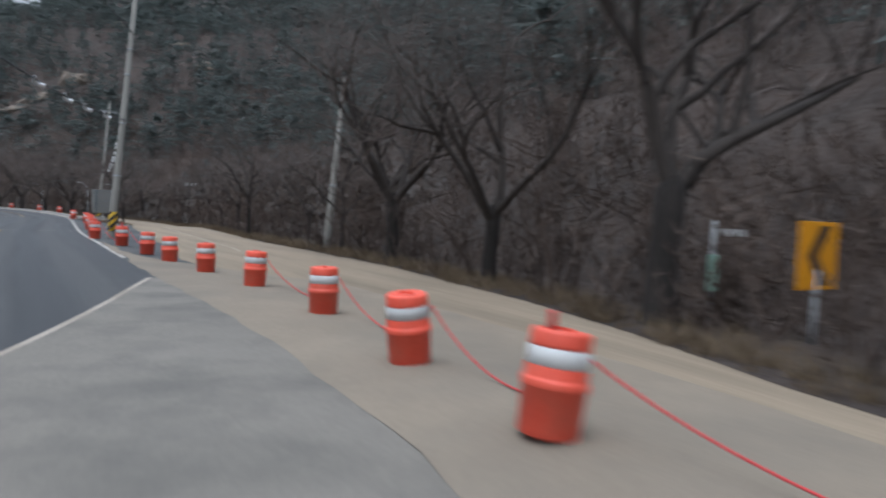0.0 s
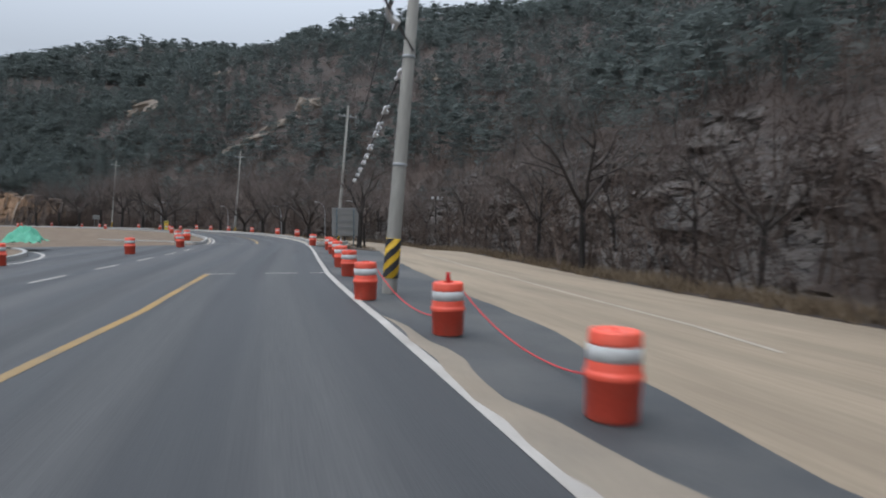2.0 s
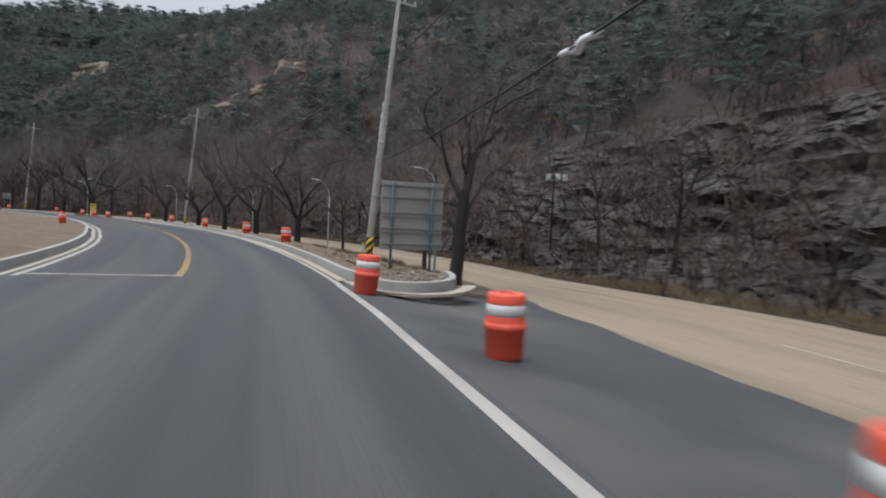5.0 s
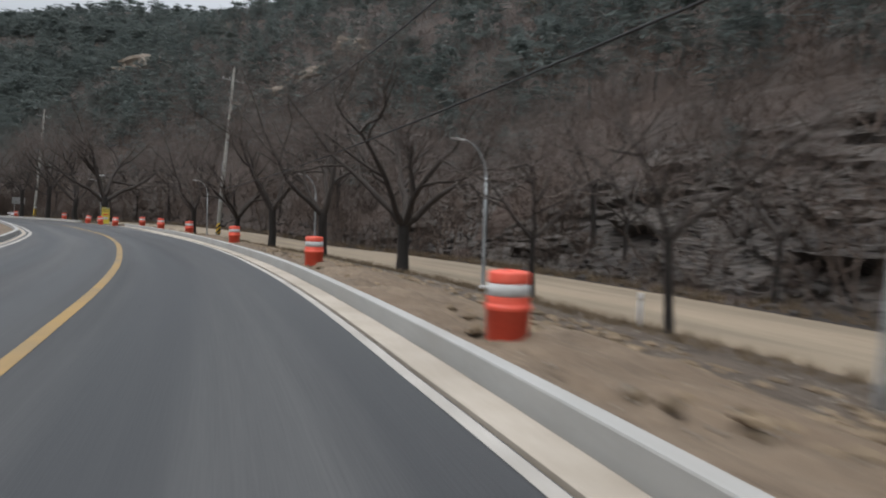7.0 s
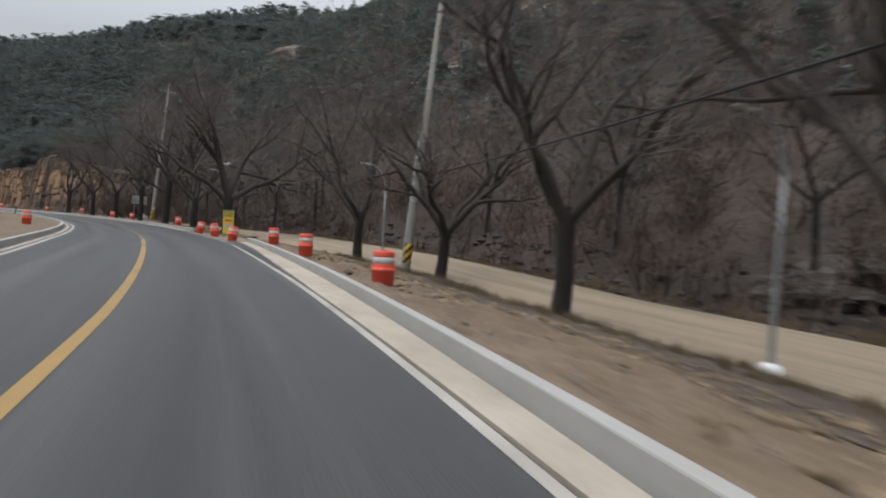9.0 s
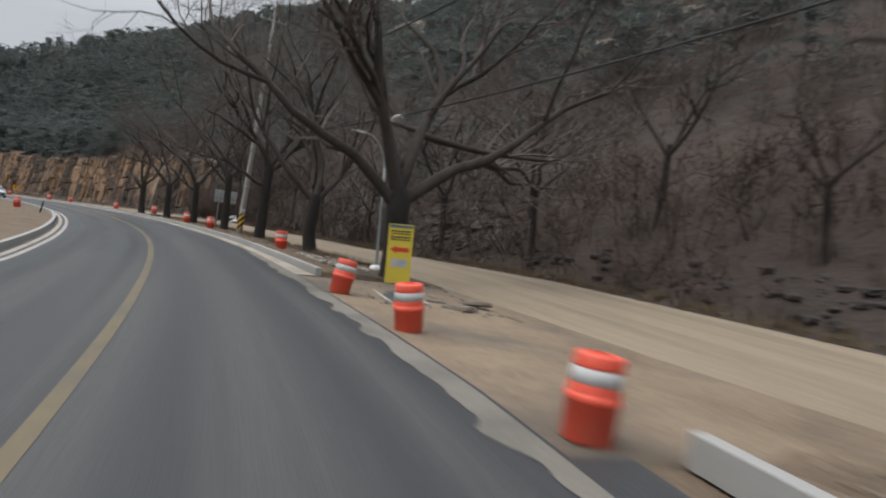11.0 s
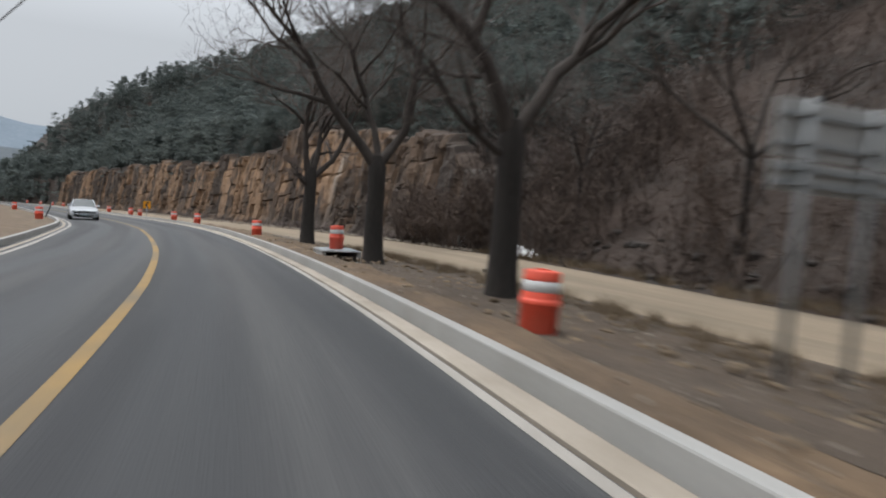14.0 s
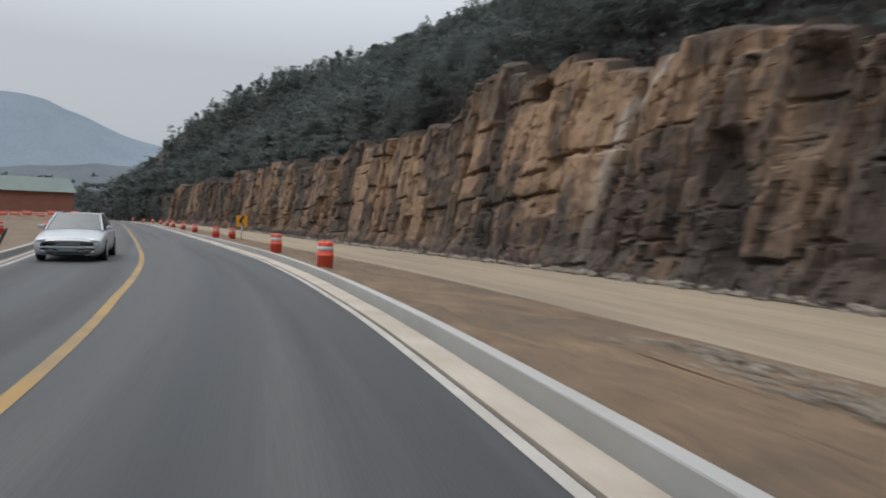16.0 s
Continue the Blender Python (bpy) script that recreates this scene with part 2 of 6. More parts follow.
FADED_YELLOW = surface("faded_yellow_paint", (0.085, 0.072, 0.05), (0.15, 0.115, 0.066), 2.0, 0.7, 0.1, 14,
                       stain=(0.068, 0.065, 0.058), stain_scale=0.4, stain_amount=0.8)
ORANGE = surface("orange_plastic", (0.58, 0.066, 0.036), (0.72, 0.098, 0.056), 3.0, 0.5, 0.05, 8, vary=0.12,
                 stain=(0.46, 0.11, 0.07), stain_scale=2.5, stain_amount=0.5, spec=0.4)
BAND = surface("white_reflective_band", (0.4, 0.4, 0.39), (0.5, 0.5, 0.49), 4.0, 0.55, 0.0, 8, vary=0.08,
               stain=(0.28, 0.265, 0.245), stain_scale=3.0, stain_amount=0.5)
BLACK = surface("black_rubber", (0.015, 0.015, 0.016), (0.035, 0.035, 0.036), 5.0, 0.6, 0.1)
STEEL = surface("galvanised_steel", (0.225, 0.236, 0.24), (0.315, 0.326, 0.33), 1.5, 0.5, 0.1, 10, metal=0.4)
GREEN_STEEL = surface("blue_green_painted_steel", (0.075, 0.12, 0.143), (0.12, 0.165, 0.188), 3.0, 0.5, 0.1)
PANEL_BACK = surface("dull_aluminium_panel", (0.25, 0.246, 0.234), (0.315, 0.306, 0.29), 0.8, 0.55, 0.05, 20, metal=0.3)
PALE_PANEL = surface("pale_aluminium_panel", (0.3, 0.3, 0.29), (0.38, 0.375, 0.36), 0.8, 0.55, 0.05, 20, metal=0.2)
HAZARD_Y = surface("hazard_yellow", (0.48, 0.288, 0.016), (0.576, 0.36, 0.024), 4.0, 0.5, 0.05)
SIGN_Y = surface("sign_yellow", (0.544, 0.416, 0.048), (0.624, 0.496, 0.072), 2.0, 0.5, 0.0)
SIGN_RED = surface("sign_red", (0.496, 0.048, 0.024), (0.576, 0.064, 0.032), 2.0, 0.5, 0.0)
AMBER = surface("chevron_amber", (0.6, 0.24, 0.008), (0.68, 0.296, 0.012), 2.0, 0.5, 0.0)
BARK = surface("dark_bark", (0.012, 0.0105, 0.0095), (0.032, 0.0265, 0.023), 4.0, 0.95, 1.0, 5, stretch=(1, 1, 0.25), distance=0.03)
BOUGH = surface("grey_brown_bark", (0.021, 0.018, 0.016), (0.062, 0.051, 0.044), 4.0, 0.95, 0.8, 5, stretch=(1, 1, 0.25), distance=0.02)
TWIG = surface("grey_brown_twig", (0.078, 0.0637, 0.0572), (0.143, 0.117, 0.104), 2.0, 0.95, 0.0, 5, vary=0.2)
CABLE_M = surface("black_cable", (0.02, 0.02, 0.022), (0.035, 0.035, 0.037), 3.0, 0.6, 0.0)
TARP = surface("white_sheet", (0.594, 0.603, 0.603), (0.72, 0.72, 0.72), 1.2, 0.6, 0.2, 6)
ROPE = surface("red_rope", (0.4, 0.03, 0.035), (0.55, 0.06, 0.06), 20.0, 0.8, 0.3, 4)
BRUSH = leafy("bare_brush_twigs", (0.0743, 0.0635, 0.0607), (0.203, 0.169, 0.155), 0.06)
BRUSH_FOOT = leafy("brown_brush_twigs", (0.042, 0.033, 0.029), (0.115, 0.087, 0.072), 0.06)
DRY_GRASS = leafy("dry_grass", (0.0825, 0.06, 0.039), (0.173, 0.131, 0.0863), 0.3)
PINE = leafy("pine_needles", (0.069, 0.084, 0.08), (0.143, 0.16, 0.15), 0.12, spread=0.12)


def thin_leaf(m, amount):
    """Lets part of the light through, as needles do."""
    n, k = m.node_tree.nodes, m.node_tree.links
    b, o = n["Principled BSDF"], n["Material Output"]
    tr, mx = n.new("ShaderNodeBsdfTranslucent"), n.new("ShaderNodeMixShader")
    k.new(b.inputs["Base Color"].links[0].from_socket, tr.inputs["Color"])
    mx.inputs[0].default_value = amount
    k.new(b.outputs[0], mx.inputs[1])
    k.new(tr.outputs[0], mx.inputs[2])
    k.new(mx.outputs[0], o.inputs["Surface"])


thin_leaf(PINE, 0.4)
CLOD = leafy("dirt_clods", (0.07, 0.0504, 0.0336), (0.21, 0.16, 0.108), 0.8)
# aerial haze is put into these base colours, pale blue far and grey nearer
FAR_WOODS = surface("haze_tinted_distant_woods", (0.136, 0.167, 0.197), (0.184, 0.214, 0.245), 0.02, 1.0, 0.0, 8, spec=0.0)
MID_WOODS = surface("haze_tinted_valley_woods", (0.0748, 0.0884, 0.0986), (0.122, 0.133, 0.143), 0.05, 1.0, 0.0, 8, spec=0.0)
STONE = leafy("rubble_stone", (0.09, 0.075, 0.06), (0.225, 0.195, 0.161), 0.8)
FLAKE = leafy("pale_flakes", (0.208, 0.192, 0.168), (0.384, 0.368, 0.344), 0.8)


# ---- the line of the road ----
LINE = np.array([(25.8, -54.2), (12.9, -27.1), (0, 0), (-3.65, 7.08), (-8.06, 13.8), (-12.51, 20.46), (-18, 28.81), (-24.33, 38.97),
                 (-30.59, 49.18), (-37.07, 59.25), (-44.36, 68.83), (-52.38, 77.72), (-61.18, 85.89), (-70.54, 93.32), (-80.43, 100.36),
                 (-90.41, 106.9), (-100.8, 112.8), (-111.61, 118.14), (-122.74, 122.73), (-134.06, 126.69), (-145.59, 129.98),
                 (-158.1, 132.8), (-168, 134.7), (-180, 136), (-195, 136.5), (-215, 136.8), (-245, 137.2), (-285, 137), (-330, 133),
                 (-400, 118)])


def spline(pts, n=40):
    out = []
    for i in range(len(pts) - 1):
        p0, p1, p2, p3 = pts[max(i - 1, 0)], pts[i], pts[i + 1], pts[min(i + 2, len(pts) - 1)]
        l0, l1, l2 = (max(np.linalg.norm(b - a), 1e-6) for a, b in ((p0, p1), (p1, p2), (p2, p3)))
        m1 = ((p1 - p0) / l0 * l1 + (p2 - p1) / l1 * l0) / (l0 + l1) * l1 if i else p2 - p1
        m2 = ((p2 - p1) / l1 * l2 + (p3 - p2) / l2 * l1) / (l1 + l2) * l1 if i < len(pts) - 2 else p2 - p1
        u = np.linspace(0, 1, n, endpoint=False)[:, None]
        out.append((2 * u**3 - 3 * u**2 + 1) * p1 + (u**3 - 2 * u**2 + u) * m1 + (-2 * u**3 + 3 * u**2) * p2 + (u**3 - u**2) * m2)
    return np.concatenate([*out, pts[-1:]])


LXY = spline(LINE)
LS = np.concatenate([[0], np.cumsum(np.linalg.norm(np.diff(LXY, axis=0), axis=1))])
LS = LS - LS[80]
LT = np.gradient(LXY, axis=0)
LT /= np.linalg.norm(LT, axis=1, keepdims=True)


def plan(s, d):
    """World x, y of the point s metres along the road's line and d metres to its right."""
    s, d = np.broadcast_arrays(np.asarray(s, float), np.asarray(d, float))
    x, y = np.interp(s, LS, LXY[:, 0]), np.interp(s, LS, LXY[:, 1])
    tx, ty = np.interp(s, LS, LT[:, 0]), np.interp(s, LS, LT[:, 1])
    n = np.hypot(tx, ty)
    over = np.where(s < LS[0], s - LS[0], np.where(s > LS[-1], s - LS[-1], 0))
    return x + d * ty / n + over * tx / n, y - d * tx / n + over * ty / n


def heading(s):
    """Degrees of the road's direction from +x."""
    return math.degrees(math.atan2(np.interp(s, LS, LT[:, 1]), np.interp(s, LS, LT[:, 0])))


def along(*pairs):
    a = np.array(pairs, float)
    return lambda s: np.interp(s, a[:, 0], a[:, 1])


yellow_d = along((-60, -3.2), (15, -3.1), (24, -2.8), (28, -2.45), (32, -2.08), (39, -1.88), (69, -1.58), (86, -1.7), (100, -1.6), (116, -1.25), (175, -1.25), (195, -1.31), (204, -1.45), (214, -1.68), (221, -1.92), (228, -2.2), (240, -2.3), (400, -2.3))
white_d = along((-60, 1.8), (30, 1.8), (40, 1.64), (62, 1.78), (70, 1.62), (83, 1.47), (95, 1.54), (102, 1.64), (108, 1.72), (125, 2.0), (143, 2.5), (156, 2.25), (172, 2.16), (178, 2.04), (186, 1.88), (195, 1.82), (204, 1.76), (214, 1.78), (222, 1.66), (228, 1.6), (400, 1.6))
kerb_d = along((-60, 2.15), (66, 2.1), (70, 2.04), (74, 2.02), (88, 2.02), (102, 2.12), (108, 2.25), (120, 2.78), (130, 3.22), (141, 3.69), (154.7, 3.0), (162, 2.78), (170, 2.66), (178, 2.52), (186, 2.36), (196, 2.27), (204, 2.24), (218, 2.28), (226, 2.2), (400, 2.16))
left_d = along((-60, -6.5), (66, -4.6), (78, -4.8), (91, -5.2), (103, -5.05), (118, -4.5), (136, -4.6), (155, -4.25), (171, -4.5), (195, -4.7), (213, -5.2), (240, -5.8), (400, -5.8))
near_d = along((-60, 5.6), (15, 5.6), (20, 3.6), (23.5, 3.4), (25.5, 3.75), (29.5, 4.35), (40, 4.95), (49, 5.4), (58, 5.9), (65, 6.5), (77, 8.7), (85, 9.2), (110, 9.4), (130, 9.9), (146, 7.6), (157, 6.6), (172, 6.2), (183, 6.8), (199, 7.5), (213, 7.2), (224, 6.5), (260, 5.8), (400, 5.5))
far_d = along((-60, 6.4), (0, 6.6), (5, 7.0), (8, 7.8), (11, 8.5), (15, 9.1), (20, 9.75), (26, 10.1), (40, 10.7), (50, 11.6), (75, 13.4), (84, 14.4), (100, 15.3), (115, 15.9), (140, 15.6), (160, 13.2), (174, 11.4), (195, 11.8), (208, 13.2), (226, 13.0), (260, 11.5), (400, 10.5))
low_z = along((-60, -0.1), (20, -0.12), (45, -0.32), (64, -0.5), (78, -0.92), (125, -0.95), (142, -0.45), (158, -0.12), (190, -0.2), (240, -0.2), (300, -0.05), (400, -0.05))
hill_top = along((-60, 112), (60, 118), (130, 134), (180, 160), (230, 178), (270, 140), (310, 142), (360, 148), (420, 116), (450, 74))
hill_grade = along((-60, 0.71), (60, 0.71), (130, 0.74), (180, 0.79), (230, 0.88), (270, 0.78), (310, 0.85), (360, 0.98), (420, 0.97), (450, 1.55))
cut_top = along((-60, 0), (212, 0), (214, 3.0), (219, 6.6), (225, 8.1), (229, 8.7), (234, 10.0), (240, 10.1), (249, 9.7), (256, 8.9), (266, 8.0), (281, 7.6), (301, 8.2), (350, 9.2), (400, 7))
pad_rise = along((-60, 0.24), (4, 0.25), (6.4, 0.18), (10, 0.1), (14, 0.05), (18, 0.0), (400, 0.0))


def has_kerb(s):
    return ((s > 65.3) & (s < 141)) | (s > 154.7)


def gutter_d(s):
    """Where the gutter slab begins, just outside the edge line."""
    return white_d(s) + 0.145 + np.interp(s, [118, 134, 150, 153], [0, 1, 1, 0]) * (kerb_d(s) - 0.5 - white_d(s) - 0.145)


def hill(s, d):
    """Height of the hillside over the service road."""
    x = np.maximum(d - np.maximum(far_d(s) + 1.0, 0.35 * far_d(s) + 9.6), 0)
    h = hill_top(s) * (1 - np.exp(-x * hill_grade(s) / hill_top(s)))
    c = cut_top(s)
    y = d - far_d(s) - 1.0
    face = np.where(c > 0, np.minimum(c, np.maximum(y, 0) * 7.0) + 0.3 * np.maximum(y - c / 7, 0), 0)
    return np.maximum(h, face)


def ground_z(s, d):
    s, d = np.asarray(s, float), np.asarray(d, float)
    k = has_kerb(s)
    start = np.where(k, kerb_d(s) + 0.165, white_d(s) + 0.1)
    zk = np.where(k, 0.15, 0.0)
    u = np.clip((d - start) / np.maximum(near_d(s) - start, 0.1), 0, 1)
    right = zk + (low_z(s) - zk) * u + hill(s, d) + pad_rise(s) * np.clip((d - start) / 0.8, 0, 1) * (1 - u)
    lft = np.where(s > 66, np.clip((left_d(s) - 0.6 - d) * 2, 0, 1) * 0.12, 0)
    return np.where(d > start, right, np.where(d < left_d(s) - 0.6, lft, 0.0))


def place(s, d, dz=0.0, turn=0.0):
    """Pose on the ground at s, d, its x axis along the road, turned by turn degrees."""
    x, y = plan(s, d)
    return pose(float(x), float(y), float(ground_z(s, d)) + dz, 0, 0, heading(s) + turn)


# ---- mesh helpers ----
def mesh(name, verts, faces, material, smooth=False, uv=None):
    me = bpy.data.meshes.new(name)
    me.from_pydata(np.asarray(verts, float).tolist(), [], [tuple(int(i) for i in f) for f in faces])
    me.materials.append(material)
    if smooth:
        me.shade_smooth()
    if uv is not None:
        layer = me.uv_layers.new(name="UVMap")
        idx = np.empty(len(me.loops), int)
        me.loops.foreach_get("vertex_index", idx)
        layer.data.foreach_set("uv", np.asarray(uv, float)[idx].ravel())
    return me


def many(name, verts, faces, material, smooth=False):
    """A large mesh from arrays of vertices and of triangles or quads."""
    verts, faces = np.asarray(verts, np.float32), np.asarray(faces, np.int32)
    me = bpy.data.meshes.new(name)
    me.vertices.add(len(verts))
    me.vertices.foreach_set("co", verts.ravel())
    k = faces.shape[1]
    me.loops.add(faces.size)
    me.loops.foreach_set("vertex_index", faces.ravel())
    me.polygons.add(len(faces))
    me.polygons.foreach_set("loop_start", np.arange(0, faces.size, k, dtype=np.int32))
    me.polygons.foreach_set("use_smooth", np.full(len(faces), smooth))
    me.update(calc_edges=True)
    me.materials.append(material)
    return me


def grid_faces(nu, nv):
    i = np.arange((nu - 1) * (nv - 1))
    a = (i // (nv - 1)) * nv + i % (nv - 1)
    return np.stack([a, a + 1, a + nv + 1, a + nv], 1)


def part(name, bm, material, parent, label=""):
    """Links a bmesh or a mesh as one object under a thing or a part."""
    if isinstance(bm, bmesh.types.BMesh):
        me = bpy.data.meshes.new(name)
        bm.to_mesh(me)
        bm.free()
        me.materials.append(material)
    else:
        me = bm
    ob = new(name, me)
    ob.parent = parent
    if label:
        ob["label"] = label
    return ob


def thing(name, label, category, m=None, group="", kind=""):
    ob = tagged(new(name), label, category, group, kind)
    ob.empty_display_size = 0.2
    if m is not None:
        ob.matrix_basis = m
    return ob


def lathe(profile, sides=24, smooth_all=True):
    """A turned form about z from (radius, height) pairs, closed at both ends."""
    bm = bmesh.new()
    rings = []
    for r, z in profile:
        rings.append([bm.verts.new((r * math.cos(2 * math.pi * i / sides), r * math.sin(2 * math.pi * i / sides), z)) for i in range(sides)])
    for a, b in zip(rings, rings[1:]):
        for i in range(sides):
            f = bm.faces.new((a[i], a[(i + 1) % sides], b[(i + 1) % sides], b[i]))
            f.smooth = smooth_all
    bm.faces.new(rings[-1])
    bm.faces.new(rings[0][::-1])
    return bm


def box(bm, x0, x1, y0, y1, z0, z1, bevel=0.0):
    v = [bm.verts.new((x, y, z)) for x in (x0, x1) for y in (y0, y1) for z in (z0, z1)]
    fs = [bm.faces.new([v[i] for i in f]) for f in ((0, 1, 3, 2), (4, 6, 7, 5), (0, 4, 5, 1), (2, 3, 7, 6), (0, 2, 6, 4), (1, 5, 7, 3))]
    if bevel:
        bmesh.ops.bevel(bm, geom=list({e for f in fs for e in f.edges}), offset=bevel, segments=2, affect="EDGES", profile=0.5)
    return bm


def boxed(*a, **k):
    return box(bmesh.new(), *a, **k)


def tubes(paths, radii, sides=5):
    """Tubes along paths of points with a radius at every point, as arrays of vertices and quads."""
    V, F, n = [], [], 0
    a = np.arange(sides) * 2 * np.pi / sides
    by_length = {}
    for p, r in zip(paths, radii):
        by_length.setdefault(len(p), []).append((p, r))
    for m, group in by_length.items():
        p = np.array([g[0] for g in group], float)
        r = np.array([g[1] for g in group], float)
        t = np.gradient(p, axis=1)
        t /= np.linalg.norm(t, axis=2, keepdims=True) + 1e-9
        ref = np.where(np.abs(t[..., 2:]) < 0.9, np.array([0, 0, 1.0]), np.array([1.0, 0, 0]))
        u = np.cross(t, ref)
        u /= np.linalg.norm(u, axis=2, keepdims=True) + 1e-9
        w = np.cross(t, u)
        ring = p[:, :, None] + r[:, :, None, None] * (np.cos(a)[:, None] * u[:, :, None] + np.sin(a)[:, None] * w[:, :, None])
        V.append(ring.reshape(-1, 3))
        g, i, j = np.meshgrid(np.arange(len(group)), np.arange(m - 1), np.arange(sides), indexing="ij")
        b = n + (g * m + i) * sides
        F.append(np.stack([b + j, b + (j + 1) % sides, b + sides + (j + 1) % sides, b + sides + j], -1).reshape(-1, 4))
        n += len(group) * m * sides
    return np.concatenate(V), np.concatenate(F)


def strip(name, ss, cols, material, label, category, kind="structure", smooth=True):
    """A sheet along the road: cols are functions of s giving (d, z)."""
    ss = np.asarray(ss, float)
    V, UV = [], []
    for dz in cols:
        d, z = dz(ss)
        d, z = np.broadcast_to(d, ss.shape), np.broadcast_to(z, ss.shape)
        x, y = plan(ss, d)
        V.append(np.stack([x, y, z], 1))
        UV.append(np.stack([ss, d], 1))
    V, UV = np.stack(V, 1), np.stack(UV, 1)
    me = mesh(name, V.reshape(-1, 3), grid_faces(len(ss), len(cols))[:, ::-1], material, smooth, UV.reshape(-1, 2))
    return tagged(new(name, me), label, category, "", kind)


def rough(x, y, scale, octaves=3):
    """Cheap smooth value noise of arrays, about -1 to 1."""
    out, amp, tot = 0.0, 1.0, 0.0
    for o in range(octaves):
        xi, yi = np.asarray(x) * scale + 17.3 * o, np.asarray(y) * scale + 5.1 * o
        i, j = np.floor(xi), np.floor(yi)
        fx, fy = xi - i, yi - j
        fx, fy = fx * fx * (3 - 2 * fx), fy * fy * (3 - 2 * fy)

        def hsh(a, b):
            v = np.sin(a * 127.1 + b * 311.7 + o * 74.7) * 43758.5453
            return v - np.floor(v)

        out = out + amp * ((hsh(i, j) * (1 - fx) + hsh(i + 1, j) * fx) * (1 - fy) + (hsh(i, j + 1) * (1 - fx) + hsh(i + 1, j + 1) * fx) * fy)
        tot += amp
        amp, scale = amp * 0.5, scale * 2.1
    return out / tot * 2 - 1


def cellval(a, b):
    v = np.sin(a * 12.9898 + b * 78.233) * 43758.5453
    return v - np.floor(v)


def blocks(a, b, ca, cb, seed, jitter=0.85, tilt=0.55):
    """Voronoi blocks of size ca by cb over a, b: facet relief, distance to the block's edge, and a random value for each block."""
    ia, ib = np.floor(a / ca), np.floor(b / cb)
    d1 = np.full(a.shape, 1e9)
    d2, ka, kb, pa, pb = d1.copy(), ia.copy(), ib.copy(), a.copy(), b.copy()
    for i in (-1, 0, 1):
        for j in (-1, 0, 1):
            u, v = ia + i, ib + j
            sa = (u + 0.5 + jitter * (cellval(u + seed, v) - 0.5)) * ca
            sb = (v + 0.5 + jitter * (cellval(u, v + seed * 1.7) - 0.5)) * cb
            q = np.hypot((a - sa) / ca, (b - sb) / cb)
            nearer = q < d1
            d2 = np.where(nearer, d1, np.minimum(d2, q))
            ka, kb, pa, pb = (np.where(nearer, n, o) for n, o in ((u, ka), (v, kb), (sa, pa), (sb, pb)))
            d1 = np.where(nearer, q, d1)
    r1, r2, r3 = cellval(ka + 3.1, kb + seed), cellval(ka + seed, kb + 9.7), cellval(ka * 1.3 + 5, kb + 2.2)
    facet = (r1 - 0.5) + tilt * (r2 - 0.5) * (a - pa) / ca + 0.55 * (r3 - 0.5) * (b - pb) / cb
    return facet, d2 - d1, cellval(ka + 41, kb + 17)


def courses(a, b, ca, cb, seed, tilt=0.6):
    """Jointed columns about ca wide, each split into blocks about cb high: facet relief, metres to the nearest joint, a random value for each block."""
    def cells(x, salt):
        def edge(k):
            return k + 0.72 * (cellval(k + salt, 3.3) - 0.5)
        i = np.floor(x)
        i = np.where(x < edge(i), i - 1, np.where(x >= edge(i + 1), i + 1, i))
        lo, hi = edge(i), edge(i + 1)
        return i, (x - lo) / (hi - lo), hi - lo

    ka, fa, wa = cells(a / ca, seed)
    kb, fb, wb = cells(b / cb + 5 * cellval(ka, seed + 1.0), seed + np.mod(ka * 7.13, 97.0))
    gap = np.minimum(np.minimum(fa, 1 - fa) * wa * ca, np.minimum(fb, 1 - fb) * wb * cb)
    r1, r2, r3 = cellval(ka + 3.1, kb + seed), cellval(ka + seed, kb + 9.7), cellval(ka * 1.3 + 5, kb + 2.2)
    r1 = 0.6 * cellval(ka + 1.7, 0 * ka + seed) + 0.4 * r1
    return 1.25 * (r1 - 0.5) + tilt * (r2 - 0.5) * (fa - 0.5) + 0.3 * (r3 - 0.5) * (fb - 0.5), gap, cellval(ka + 41, kb + 17)


# ---- ground, road, verges ----
def build_ground():
    """One sheet to the horizon; it dips under the road and the hill, which have surfaces of their own."""
    a = np.concatenate([-np.geomspace(2400, 260, 14), np.arange(-250, 251, 10), np.geomspace(260, 2400, 14)])
    X, Y = np.meshgrid(a - 120, a + 70, indexing="ij")
    px, py = X.ravel(), Y.ravel()
    near = np.empty(len(px), int)
    for c in range(0, len(px), 800):
        near[c:c + 800] = np.argmin((px[c:c + 800, None] - LXY[None, :, 0]) ** 2 + (py[c:c + 800, None] - LXY[None, :, 1]) ** 2, axis=1)
    q = np.stack([px, py], 1) - LXY[near]
    d = q[:, 0] * LT[near, 1] - q[:, 1] * LT[near, 0]
    z = np.where(d > -14, -4.0, -0.12 + 0.25 * rough(px, py, 0.03))
    mound = np.clip((-d - 40) / 60, 0, 1) * 3.0
    return tagged(new("ground", mesh("ground", np.stack([px, py, z + np.where(d > -14, 0, mound)], 1), grid_faces(len(a), len(a)), DIRT, True)),
                  "open bare brown dirt ground beside the road", "ground", kind="structure")


build_ground()
S_ALL = np.arange(-60, 400.1, 1.0)


def asphalt_left(s):
    wide = -15.0
    tip = np.interp(s, [-60, 62.5, 64.0, 65.2, 66.5, 69, 400], [0, 0, 0.55, 0.9, 1, 1, 1])
    return wide * (1 - tip) + (left_d(s) - 0.62) * tip


